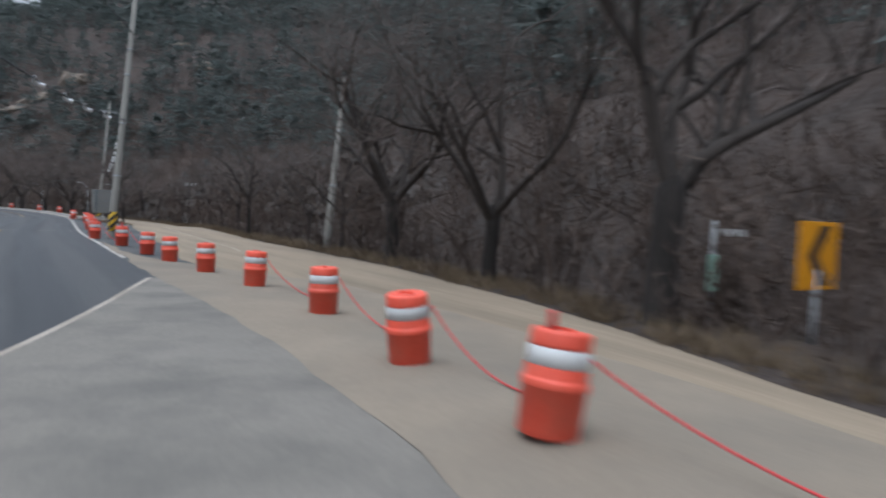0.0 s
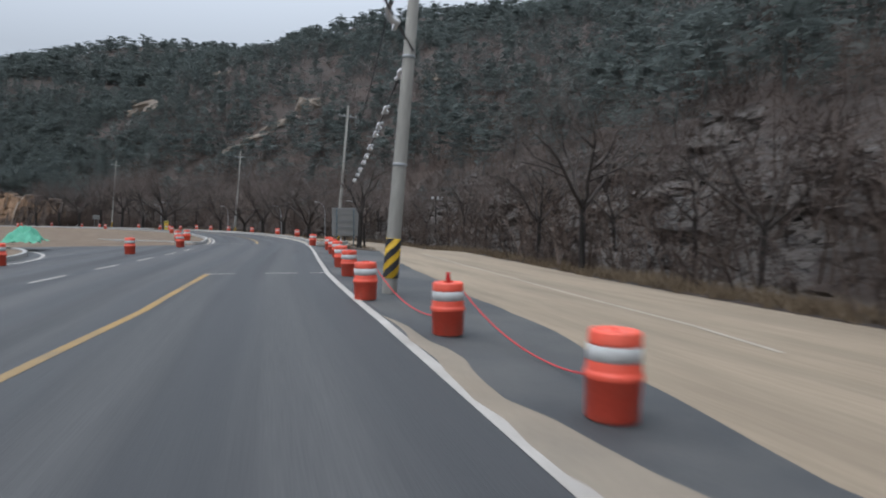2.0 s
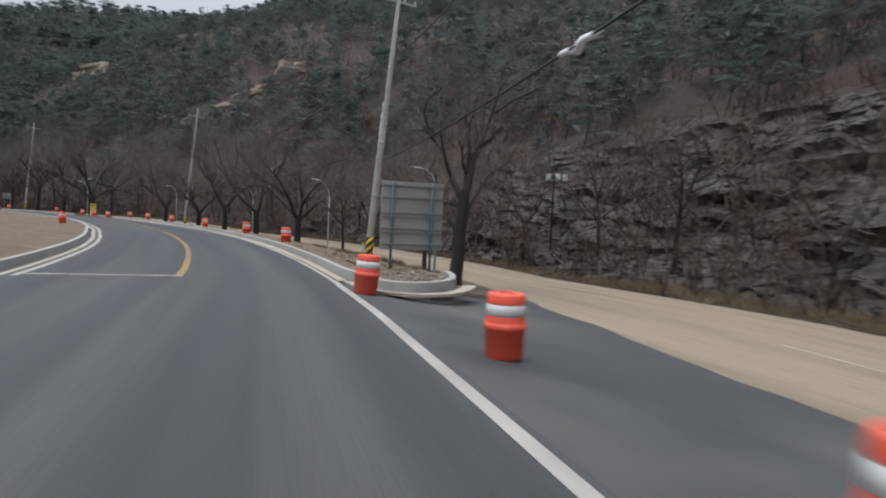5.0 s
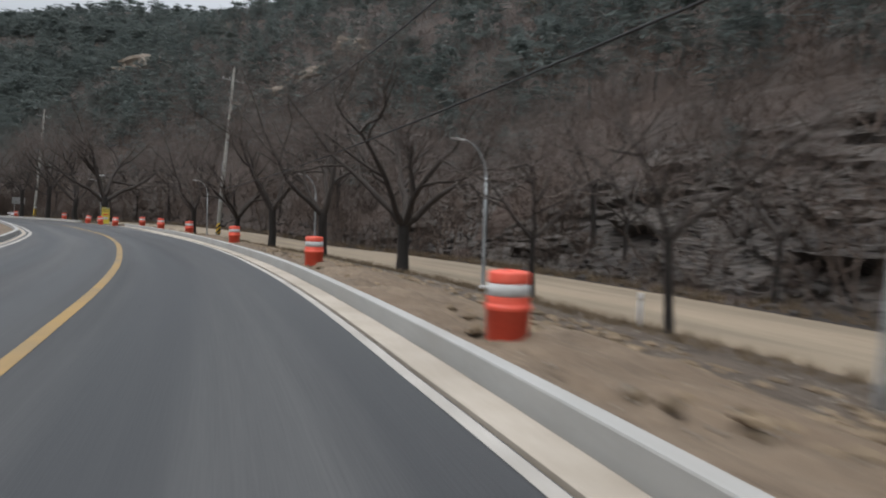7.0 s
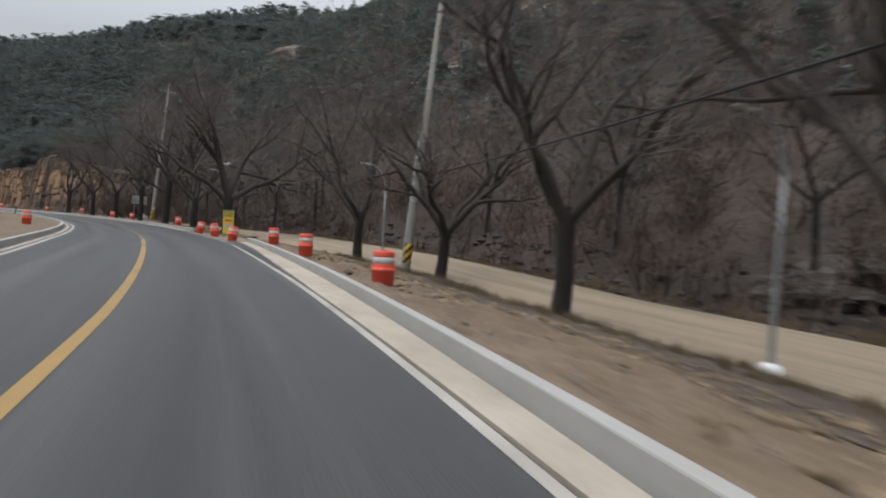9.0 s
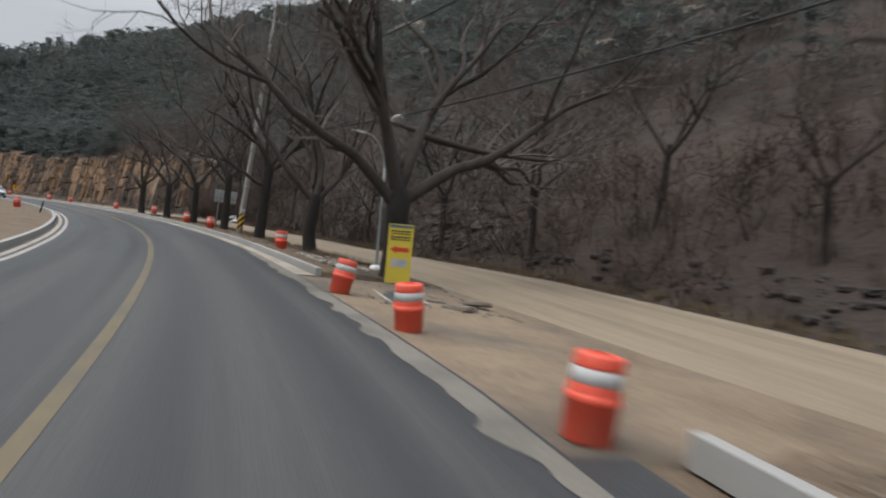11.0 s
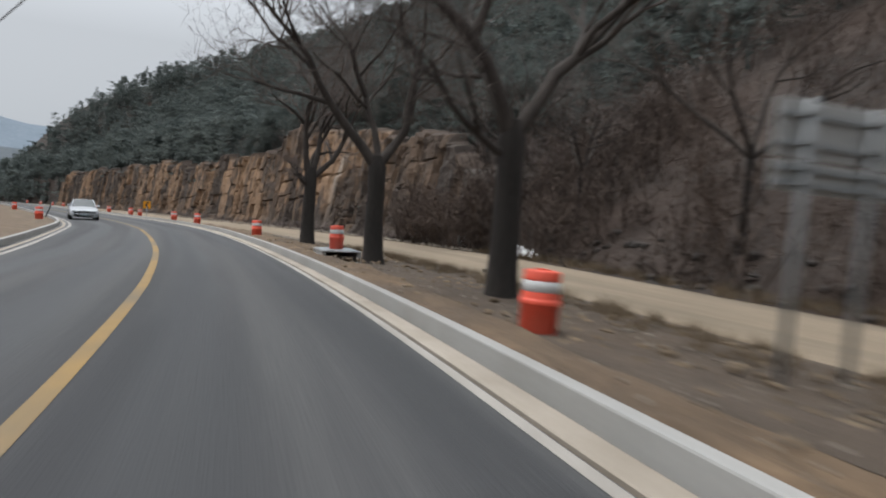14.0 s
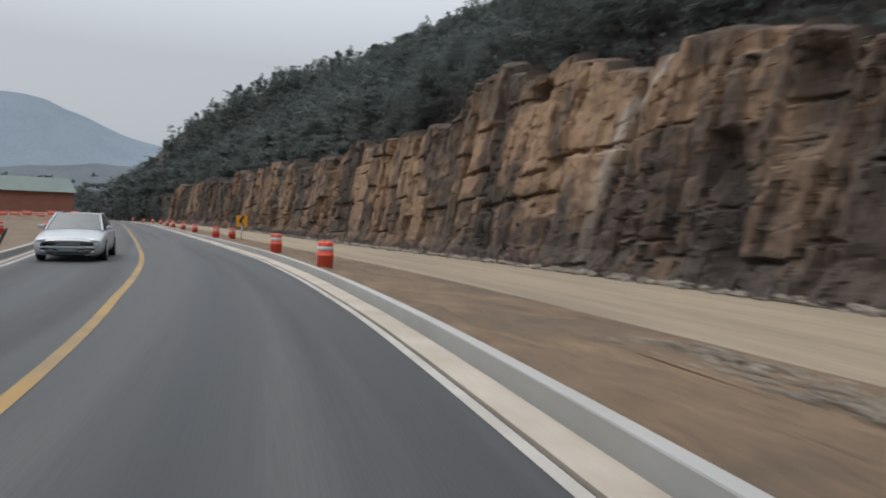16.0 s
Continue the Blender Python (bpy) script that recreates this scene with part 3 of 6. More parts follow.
strip("road", np.concatenate([np.arange(-60, 60, 1.0), np.arange(60, 72, 0.4), np.arange(72, 140.9, 1.0), [140.98, 141.02], np.arange(142, 154.3, 1.0), [154.68, 154.72], np.arange(155.2, 400, 1.0)]),
      [lambda s: (asphalt_left(s), 0 * s), lambda s: (left_d(s) + 0.2, 0 * s), lambda s: (yellow_d(s), 0 * s),
       lambda s: (0.5 * (yellow_d(s) + white_d(s)), 0 * s), lambda s: (np.where(has_kerb(s), gutter_d(s) - 0.05, white_d(s) + 0.16), 0 * s)],
      ASPHALT, "grey worn asphalt two-lane road with polished wheel tracks", "road")

strip("asphalt_shoulder", np.arange(12, 69.3, 0.8),
      [lambda s: (white_d(s) + 0.1, 0 * s - 0.006), lambda s: (0.5 * (white_d(s) + near_d(s)), 0.5 * low_z(s) - 0.01),
       lambda s: (near_d(s) + 0.2 + 0.15 * rough(s, 0 * s, 0.6), low_z(s) - 0.01)],
      NEW_ASPHALT, "dark new asphalt shoulder smeared with pale dust", "pavement")


def pad_edge(s, f):
    """The dust cover narrows to a ragged tongue along the edge line."""
    reach = np.interp(s, [-60, 19.5, 21, 22.5, 25, 30, 31], [1, 1, 0.9, 0.42, 0.17, 0.06, 0.0]) + 0.05 * rough(s, 0 * s + 2, 0.55, 3) * np.clip((s - 12) / 5, 0, 1)
    d = white_d(s) + 0.02 + 0.22 * rough(s, 0 * s, 0.5) + f * np.clip(reach, 0, 1) * (near_d(s) + 0.23 - white_d(s))
    return d, ground_z(s, d) + (0.0045 if f == 0 else 0.011)


strip("dusty_pad", np.arange(-60, 31.1, 0.6), [lambda s, f=f: pad_edge(s, f) for f in (0, 0.12, 0.25, 0.5, 0.75, 1.0)],
      DUSTY_PAD, "pale dusty concrete apron along the road edge", "pavement")
def scuffed_left(s):
    """The edge of the scuffed, dust-laden asphalt: it runs along the old diagonal line."""
    return np.interp(s, [-60, -10, 8.5, 12.6, 16.3], [-9.0, -7.2, -1.1, 0.38, 1.64])


strip("scuffed_asphalt", np.arange(-60, 16.4, 0.6), [lambda s, f=f: (scuffed_left(s) * (1 - f) + (white_d(s) + 0.35) * f, 0 * s + 0.003) for f in (0, 0.33, 0.67, 1.0)],
      SCUFFED, "grey asphalt dulled by dust and dark scuffs", "road")
strip("service_road", S_ALL,
      [lambda s: (near_d(s) - 0.12 + 0.1 * rough(s, 0 * s + 3, 0.5), low_z(s) - 0.02), lambda s: (0.7 * near_d(s) + 0.3 * far_d(s), low_z(s) + 0.02),
       lambda s: (0.3 * near_d(s) + 0.7 * far_d(s), low_z(s) + 0.02), lambda s: (far_d(s) + 0.15 * rough(s, 0 * s + 9, 0.4), low_z(s) - 0.01)],
      SERVICE, "tan dusty unpaved service road with wheel marks", "road")


def rough_strip(name, s0, s1, step, inner, outer, cols, material, label, bumps, edge_z=None, seed=0.0):
    """An uneven sheet between two lines, its edges held."""
    ss = np.linspace(s0, s1, int((s1 - s0) / step) + 2)
    ss = np.concatenate([ss[:1], ss, ss[-1:]])
    u = np.linspace(0, 1, cols)
    S, U = np.meshgrid(ss, u, indexing="ij")
    d = inner(S) * (1 - U) + outer(S) * U
    z = ground_z(S, d) - 0.012 * (S < 68) + bumps * (0.8 * rough(S * 0.5 + seed, d * 2.4, 0.9, 3) + rough(S + seed, d * 1.3, 0.9, 4) + 0.5 * np.maximum(rough(S * 1.0, d + seed, 2.2, 2), 0)) * np.minimum(1, 6 * U * (1 - U) + 0.12)
    z = z - 0.3 * np.exp(-(((S - 202.9) / 1.7) ** 2 + ((d - 4.2) / 1.15) ** 2) ** 2)
    z[[0, -1]] -= 0.5
    x, y = plan(S, d)
    me = mesh(name, np.stack([x, y, z], -1).reshape(-1, 3), grid_faces(len(ss), cols)[:, ::-1], material, True)
    return tagged(new(name, me), label, "ground", "", "structure")


tan_d = along((154.8, 4.2), (165, 3.85), (180, 3.75), (188, 3.3), (198, 3.7), (203, 4.6), (207, 5.3), (213, 4.8), (230, 4.2), (400, 3.8))
rough_strip("verge_island", 66.8, 141, 0.22, lambda s: kerb_d(s) + 0.15, lambda s: near_d(s) * 0.47 + 0.53 * white_d(s), 26, DIRT,
            "stony bare dirt verge behind the kerb", 0.2)
rough_strip("verge_tree_strip", 67.4, 141, 0.5, lambda s: near_d(s) * 0.47 + 0.53 * white_d(s), lambda s: near_d(s) + 0.1, 12, DARK_DIRT,
            "dark leafy dirt strip under the trees", 0.06, seed=4.0)
rough_strip("dirt_entrance", 141.03, 154.68, 0.45, lambda s: white_d(s) + 0.15, lambda s: near_d(s) + 0.1, 16, TAN_DIRT,
            "trampled dirt entrance where the kerb breaks off", 0.035, seed=9.0)
rough_strip("verge_island_east", 154.8, 400, 0.5, lambda s: kerb_d(s) + 0.15, tan_d, 12, EAST_DIRT,
            "bare orange-brown dirt verge behind the kerb", 0.12, seed=2.0)
rough_strip("verge_tree_strip_east", 154.8, 213, 0.5, tan_d, lambda s: near_d(s) + 0.1, 12, DARK_DIRT,
            "dark stony dirt strip under the trees", 0.07, seed=7.0)
rough_strip("verge_outer_east", 213, 400, 0.5, tan_d, lambda s: near_d(s) + 0.1, 12, EAST_DIRT,
            "bare brown dirt beside the service road", 0.07, seed=7.0)
rough_strip("left_verge", 62.0, 400, 0.7, lambda s: asphalt_left(s) + 0.04, lambda s: left_d(s) - 24, 14, DIRT,
            "bare dirt behind the inner kerb", 0.12, seed=12.0)
rough_strip("left_apron_dirt", -60, 66.5, 1.2, lambda s: 0 * s - 14.8, lambda s: 0 * s - 34, 10, DIRT,
            "bare dirt field beyond the junction", 0.06, seed=15.0)


# ---- kerbs and gutters: swept profiles ----
def sweep(name, sd, profile, material, label, category, gap=0.0):
    """Sweeps a profile of (outward, height) along a line of (s, d) points; outward is to the right of travel."""
    sd = np.asarray(sd, float)
    x, y = plan(sd[:, 0], sd[:, 1])
    p = np.stack([x, y], 1)
    t = np.gradient(p, axis=0)
    t /= np.linalg.norm(t, axis=1, keepdims=True)
    nrm = np.stack([t[:, 1], -t[:, 0]], 1)
    prof = np.asarray(profile, float)
    V = np.concatenate([p[:, None] + prof[None, :, :1] * nrm[:, None], np.broadcast_to(prof[None, :, 1:], (len(p), len(prof), 1))], -1)
    F = grid_faces(len(p), len(prof))[:, ::-1].tolist()
    F += [tuple(range(len(prof))), tuple((len(p) - 1) * len(prof) + i for i in range(len(prof)))[::-1]]
    return tagged(new(name, mesh(name, V.reshape(-1, 3), F, material)), label, category, "", "structure")


KERB = [(0.0, -0.1), (0.004, 0.186), (0.012, 0.2), (0.155, 0.2), (0.165, 0.19), (0.165, -0.1)]
GUT = [(0.0, -0.05), (0.0, 0.006), (0.28, -0.004), (0.3, 0.004), (0.3, -0.05)]


def line_of(s0, s1, f, off=0.0, step=1.0):
    s = np.arange(s0, s1 + 0.001, step)
    return np.stack([s, f(s) + off], 1)


nose = np.array([(67.8, 4.8), (66.9, 4.62), (66.0, 4.3), (65.3, 3.85), (64.92, 3.35), (64.86, 2.86), (65.2, 2.5), (66.0, 2.33), (66.8, 2.27)])
first = np.concatenate([spline(nose, 5), line_of(68, 141, kerb_d)])
sweep("kerb_1", first, KERB, CONCRETE, "pale concrete kerb with a rounded nose", "kerb")
sweep("kerb_2", line_of(154.7, 400, kerb_d), KERB, CONCRETE, "pale concrete kerb with an open broken end", "kerb")
sweep("kerb_3", np.concatenate([spline(np.array([(74.5, -13.0), (70, -9.2), (67, -6.6), (66.2, -5.6), (66.8, -5.15)]), 8), line_of(68, 400, left_d, -0.52)]),
      [(-a, b) for a, b in KERB][::-1], CONCRETE, "pale concrete kerb along the inner side of the bend", "kerb")
nose_out = np.array([(66.3, 4.95), (65.15, 4.3), (64.5, 3.6), (64.45, 2.95), (64.95, 2.35), (65.8, 2.02), (66.8, 1.95)])
sweep("gutter_nose", spline(nose_out, 5), GUT, GUTTER, "dusty concrete gutter round the kerb nose", "gutter")
for k, (a, b) in enumerate(((66.8, 140.2), (154.5, 400))):
    strip("gutter_%d" % (k + 1), np.arange(a, b, 0.5),
          [lambda s: (gutter_d(s), 0 * s - 0.05), lambda s: (gutter_d(s), 0 * s + 0.004), lambda s: (gutter_d(s) + 0.02, 0 * s + 0.012),
           lambda s: (kerb_d(s) - 0.06, 0 * s + 0.006 + 0.004 * rough(s, 0 * s, 0.9)),
           lambda s: (kerb_d(s) - 0.045 + 0.012 * rough(s, 0 * s, 0.8), 0 * s - 0.03),
           lambda s: (kerb_d(s) - 0.005, 0 * s - 0.035)], GUTTER,
          "dusty concrete gutter strip with an open joint along the kerb", "gutter", smooth=False)
sweep("gutter_3", line_of(67, 400, left_d, -0.2), [(-a, b) for a, b in GUT][::-1], GUTTER, "dusty concrete gutter along the inner kerb", "gutter")
for a, b in ((66.8, 140.5), (154.8, 400)):
    strip("gutter_bed", np.arange(a, b, 1.0), [lambda s: (gutter_d(s) - 0.12, 0 * s - 0.04), lambda s: (gutter_d(s) + 0.1, 0 * s - 0.04)], DARK_DIRT,
          "dusty groove between road and gutter", "gutter")
for a, b in ((64.3, 68.4), (139.4, 157.4)):
    strip("packed_dirt_bed", np.arange(a, b, 0.4), [lambda s: (white_d(s) + 0.05, 0 * s - 0.03), lambda s: (near_d(s), low_z(s) - 0.05)], DIRT,
          "packed dirt round the kerb end", "ground")


def build_nose_fill():
    """Stony dirt inside the rounded end of the island."""
    rim = spline(nose, 5)
    mid = np.array([68.2, 3.55])
    k = np.linspace(0.13, 1, 9)
    P = rim[:, None] * (1 - k)[None, :, None] + mid * k[None, :, None]
    x, y = plan(P[..., 0], P[..., 1])
    z = 0.135 + 0.05 * rough(P[..., 0], P[..., 1], 1.3, 3) * np.clip((k - 0.13) * 4, 0, 1)
    me = mesh("nose_fill", np.stack([x, y, z], -1).reshape(-1, 3), grid_faces(len(rim), len(k)), DIRT, True)
    return tagged(new("nose_fill", me), "stony dirt inside the rounded kerb end", "ground", kind="structure")


build_nose_fill()

# a second traffic island across the junction
isle = spline(np.array([(37, -13.5), (42, -10.6), (46.5, -9.75), (51.5, -10.6), (56.0, -12.6), (60, -15.4), (63, -19), (65, -25)]), 6)
sweep("kerb_4", isle, [(-a, b) for a, b in KERB][::-1], CONCRETE, "pale concrete kerb round a far traffic island", "kerb")
ring = np.stack([isle + (np.array([50.0, -24.0]) - isle) * k for k in np.linspace(0.015, 0.9, 8)], 1)
gx, gy = plan(ring[..., 0], ring[..., 1])
tagged(new("island_dirt", mesh("island_dirt", np.stack([gx, gy, 0.14 + 0.05 * rough(gx, gy, 0.8, 3)], -1).reshape(-1, 3), grid_faces(len(isle), 8), DIRT, True)),
       "bare dirt inside a far traffic island", "ground", kind="structure")
rim_out = isle + np.array([0.0, 0.55])
V = []
for o in (0.0, 0.15):
    gx, gy = plan(rim_out[:, 0], rim_out[:, 1] + o)
    V.append(np.stack([gx, gy, 0 * gx + 0.008], 1))
tagged(new("edge_line", mesh("edge_line", np.stack(V, 1).reshape(-1, 3), grid_faces(len(isle), 2)[:, ::-1], WHITE_PAINT)),
       "white painted edge line round a far island", "road marking", kind="structure")


def painted(name, s0, s1, f, width, material, label, step=0.8, z=0.005):
    n = max(2, int((s1 - s0) / step) + 1)
    ss = np.linspace(s0, s1, n)
    return strip(name, ss, [lambda s: (f(s) - width / 2, 0 * s + z), lambda s: (f(s) + width / 2, 0 * s + z)], material, label, "road marking")


painted("yellow_line", -60, 40.2, yellow_d, 0.16, YELLOW_PAINT, "yellow painted centre line on asphalt")
painted("yellow_line", 67.5, 139, yellow_d, 0.16, YELLOW_PAINT, "yellow painted centre line through the bend")
painted("yellow_line", 139, 186, yellow_d, 0.16, FADED_YELLOW, "faded dusty yellow centre line")
strip("dust_band", np.arange(136, 166, 0.15), [lambda s, f=f: (white_d(s) - (0.22 + 0.2 * rough(s, 0 * s, 1.3, 3)) * np.clip((s - 136) / 5, 0, 1) * np.clip((165.5 - s) / 9, 0, 1) * (1 - f) + 0.1 * f, 0 * s + 0.008) for f in (0, 0.5, 1.0)],
      SCUFFED, "pale dust washed along the road edge", "road")
strip("service_line", np.arange(27, 62, 0.8), [lambda s, w=w: (near_d(s) + 2.74 + w, low_z(s) + 0.026) for w in (-0.045, 0.045)],
      DUSTY_LINE, "pale line buried in dust on the service road", "road marking")
painted("yellow_line", 186, 400, yellow_d, 0.16, YELLOW_PAINT, "yellow painted centre line beside the rock cut")
painted("edge_line", 22, 66, white_d, 0.15, WHITE_PAINT, "white painted edge line, worn and dusty")
painted("edge_line", 66, 137, lambda s: white_d(s) + 0.022, 0.115, WHITE_PAINT, "white painted edge line beside the gutter")
painted("edge_line", 137, 180, lambda s: white_d(s) + 0.022, 0.115, DUSTY_LINE, "dust-covered worn edge line beside the gutter")
painted("edge_line", 180, 400, lambda s: white_d(s) + 0.022, 0.115, WHITE_PAINT, "white painted edge line beside the gutter")
painted("edge_line", 67, 400, lambda s: left_d(s), 0.14, WHITE_PAINT, "white painted edge line along the inner kerb")
for a in (33.3, 38.0, 42.7, 47.4, 52.0, 56.6):
    painted("lane_dash", a, a + 2.35, lambda s: np.interp(s, [30, 48, 60], [-6.3, -5.25, -4.8]), 0.13, WHITE_PAINT, "white painted lane dash on asphalt")
for a, b in ((-1.9, -1.05), (-0.2, 0.75), (1.1, 1.6)):
    ss = np.array([40.15, 40.3])
    strip("stop_dash", ss, [lambda s, a=a: (0 * s + a, 0 * s + 0.007), lambda s, b=b: (0 * s + b, 0 * s + 0.007)], WHITE_PAINT, "white painted cross dash at the junction", "road marking")
lane = lambda s: np.interp(s, [8.5, 12.6, 16.3], [-1.1, 0.38, 1.64])
painted("old_lane_line", 8.5, 16.2, lane, 0.1, GUTTER, "faded diagonal line on the dusty asphalt", 0.7, 0.005)
strip("stop_line", np.array([67.35, 67.55]), [lambda s: (0 * s - 4.6, 0 * s + 0.007), lambda s: (0 * s - 1.5, 0 * s + 0.007)], WHITE_PAINT,
      "white painted stop line at the junction", "road marking")


# ---- hillside ----
def hill_z(S, d):
    """The hillside's surface with its humps; it steps back behind the rock cut."""
    U = d - far_d(S)
    hump = np.clip((U - 2) / 10, 0, 1) * (0.9 * rough(S, d, 0.12, 4) + 4.0 * np.clip((U - 20) / 60, 0, 1) * rough(S, d, 0.022, 3))
    back = np.clip((S - 211) / 4, 0, 1) * 3.4
    return np.where(S > 211, np.minimum(ground_z(S, d) + hump, ground_z(S, d - back) + hump * np.clip((U - 12) / 20, 0, 1)), ground_z(S, d) + hump)


def build_hill():
    ss = np.concatenate([np.arange(-60, 205, 2.5), np.arange(205, 240, 0.5), np.arange(240, 480, 5.0)])
    dd = np.concatenate([np.linspace(0, 26, 40), 26 + np.geomspace(1, 420, 40)])
    S, U = np.meshgrid(ss, dd, indexing="ij")
    d = far_d(S) + U
    z = hill_z(S, d)
    x, y = plan(S, d)
    z = np.where((S < 214) & (U < 17), z - 0.9 * np.clip(U / 1.5, 0, 1), z)
    z = np.where((S > 214) & (U < 4.6), z - 0.8 * np.clip(U, 0, 1), z)
    me = mesh("hillside", np.stack([x, y, z], -1).reshape(-1, 3), grid_faces(len(ss), len(dd))[:, ::-1], LITTER, True)
    return tagged(new("hillside", me), "steep wooded hillside covered in brown leaf litter", "hillside", kind="structure")


build_hill()


def tint(me, value):
    at = me.attributes.new("block", "FLOAT", "POINT")
    at.data.foreach_set("value", np.asarray(value, np.float32).ravel())


def build_rock_slope():
    """Dark bedded rock and litter at the foot of the hill: tilted slabs."""
    ss, uu = np.arange(-40, 216, 0.27), np.concatenate([np.linspace(-0.1, 1.2, 4), np.arange(1.4, 19, 0.22)])
    S, U = np.meshgrid(ss, uu, indexing="ij")
    d = far_d(S) + U
    z0 = ground_z(S, d)
    rocky = np.clip(rough(S, d, 0.06, 3) * 2.2 + np.interp(S, [-40, 20, 42, 75, 96, 106, 132, 163, 172, 190, 210, 216], [-0.7, -0.6, 0.7, 1.0, 0.7, -0.3, -1.0, -1.3, -0.5, 0.15, -0.1, -0.1]), 0, 1)
    reach = np.interp(S, [-40, 40, 60, 95, 130, 165, 216], [8, 11, 16, 14, 7, 8.5, 9]) + 5.0 * rough(S, d, 0.11, 3)
    rocky *= np.clip((U - 0.8) / 1.2, 0, 1) * np.clip((np.minimum(reach, 17.5) - U) / 3, 0, 1)
    up = z0 - low_z(S)
    bed = up * (1.0 + 0.35 * rough(S, d, 0.05, 2)) - 0.11 * S + 1.3 * rough(S, d, 0.1, 3)
    f1, e1, v1 = blocks(S + 0.5 * rough(S, d, 0.4, 2), bed, 4.6, 0.85, 3.0)
    f2, e2, v2 = blocks(S + 0.4 * rough(S, d, 0.7, 2), bed, 1.9, 0.36, 8.0)
    out = 1.35 * f1 + 0.6 * f2 - 0.5 * np.clip(1 - e1 / 0.12, 0, 1) - 0.2 * np.clip(1 - e2 / 0.12, 0, 1)
    z = z0 + rocky * 0.35 * f1 + 0.16 * rough(S, d, 0.8, 3) * np.clip(U - 0.4, 0, 1)
    z = z - np.clip((U - 15) / 4, 0, 1) * 1.2
    x, y = plan(S, d - rocky * out)
    V = np.stack([x, y, z], -1).reshape(-1, 3)
    Fa = grid_faces(len(ss), len(uu))[:, ::-1]
    me = many("rock_slope", V, Fa, ROCK)
    me.materials.append(LITTER)
    r = rocky.ravel()[Fa].mean(1)
    me.polygons.foreach_set("material_index", (r < 0.35).astype(np.int32))
    tint(me, 0.6 * v1 + 0.4 * v2)
    return tagged(new("rock_slope", me), "dark grey bedded rock ledges and leaf litter at the hill foot", "rock", kind="structure")


build_rock_slope()


def build_cliff():
    """The blasted rock cut: jointed blocks with steep faces and open cracks."""
    ss, vv = np.concatenate([np.arange(213.5, 262, 0.15), np.arange(262, 385, 0.3)]), np.linspace(0, 1, 84)
    S, W = np.meshgrid(ss, vv, indexing="ij")
    topz = cut_top(S) + 0.8 * rough(S, 0 * S, 0.35, 3) + 0.5 * np.floor(2.5 * rough(S, 0 * S + 4, 0.22, 1))
    topz = np.maximum(topz, 0.6)
    H = W * topz
    slant = S + 0.13 * H + 0.45 * rough(S, H, 0.3, 3)
    lie = H + 0.09 * S + 0.3 * rough(S, H, 0.35, 3)
    f0, e0, v0 = courses(slant, lie, 5.2, 9.0, 5.0, 1.2)
    f1, e1, v1 = courses(slant + 0.2 * rough(S, H, 0.8, 2), lie, 1.8, 4.0, 2.0, 1.1)
    f2, e2, v2 = courses(slant - 0.1 * H, lie + 0.12 * S, 0.75, 2.3, 7.0, 0.9)
    f3, e3, v3 = courses(slant, lie - 0.2 * S, 0.4, 0.9, 11.0, 0.8)
    broken = np.clip(0.4 + 1.4 * rough(S, H, 0.2, 2), 0.05, 1)
    fac = 0.6 * f0 + 0.42 * f1 + (0.16 + 0.34 * broken) * f2 + (0.06 + 0.2 * broken) * f3 + 0.14 * rough(S, H, 1.2, 4)
    fac = fac + 0.45 * (v1 > 0.88) * np.clip(e1 / 0.1, 0, 1)
    fac = fac + 0.3 * np.clip(1 - e1 / 0.09, 0, 1) + 0.35 * np.clip(1 - e0 / 0.1, 0, 1) + 0.14 * broken * np.clip(1 - e2 / 0.07, 0, 1)
    fac = fac + 0.7 * np.exp(-((S - 230.9 - 0.2 * (H - 1.5)) / 0.5) ** 4) * np.clip((5.3 - H) / 0.4, 0, 1)
    fac = fac + 0.8 * np.exp(-((S - 228.7) / 0.75) ** 4 - ((H - 5.9) / 1.5) ** 4) + 0.8 * np.exp(-((S - 242.1) / 0.8) ** 4 - ((H - 8.3) / 0.45) ** 4)
    d = far_d(S) + 1.7 + 0.14 * H + fac
    d = d + np.clip((W - 0.96) / 0.04, 0, 1) ** 2 * 1.4
    foot = np.clip(1 - H / 1.0, 0, 1)
    d = d - 0.7 * foot * (0.4 + 0.6 * np.abs(rough(S, 0 * S, 0.4, 2)))
    x, y = plan(S, d)
    z = low_z(S) - 0.15 + H
    me = many("rock_cut", np.stack([x, y, z], -1).reshape(-1, 3), grid_faces(len(ss), len(vv))[:, ::-1], CLIFF)
    streak = rough(S + 0.1 * H, H * 0.1, 0.7, 3)
    warm = 0.24 * v0 + 0.34 * v1 + 0.3 * v2 + 0.16 * v3 - 0.12 + 0.4 * rough(S, H, 0.15, 3) + 0.38 * streak + 0.22 * rough(S, H, 1.4, 3)
    warm = np.clip(0.37 + 2.8 * (warm - 0.36), 0, 1) * np.interp(S, [213, 222, 228, 230.5, 236, 258, 272], [0.2, 0.22, 0.3, 0.7, 0.85, 1.0, 0.85])
    # iron-stained slabs, shade tinted into sunk slot and holes, duller rock near the ground
    for cs, ch, ws, wh in ((247.6, 6.0, 1.6, 4.5), (243.0, 7.0, 1.7, 1.7), (239.7, 5.5, 1.0, 2.2), (231.9, 7.2, 0.9, 1.5), (230.0, 5.0, 0.9, 1.9), (256.0, 6.0, 2.2, 3.0)):
        warm = warm + 0.55 * np.exp(-((S - cs + 0.1 * (H - ch)) / ws) ** 2 - ((H - ch) / wh) ** 2) * (0.35 + 0.65 * v1 + 0.5 * streak)
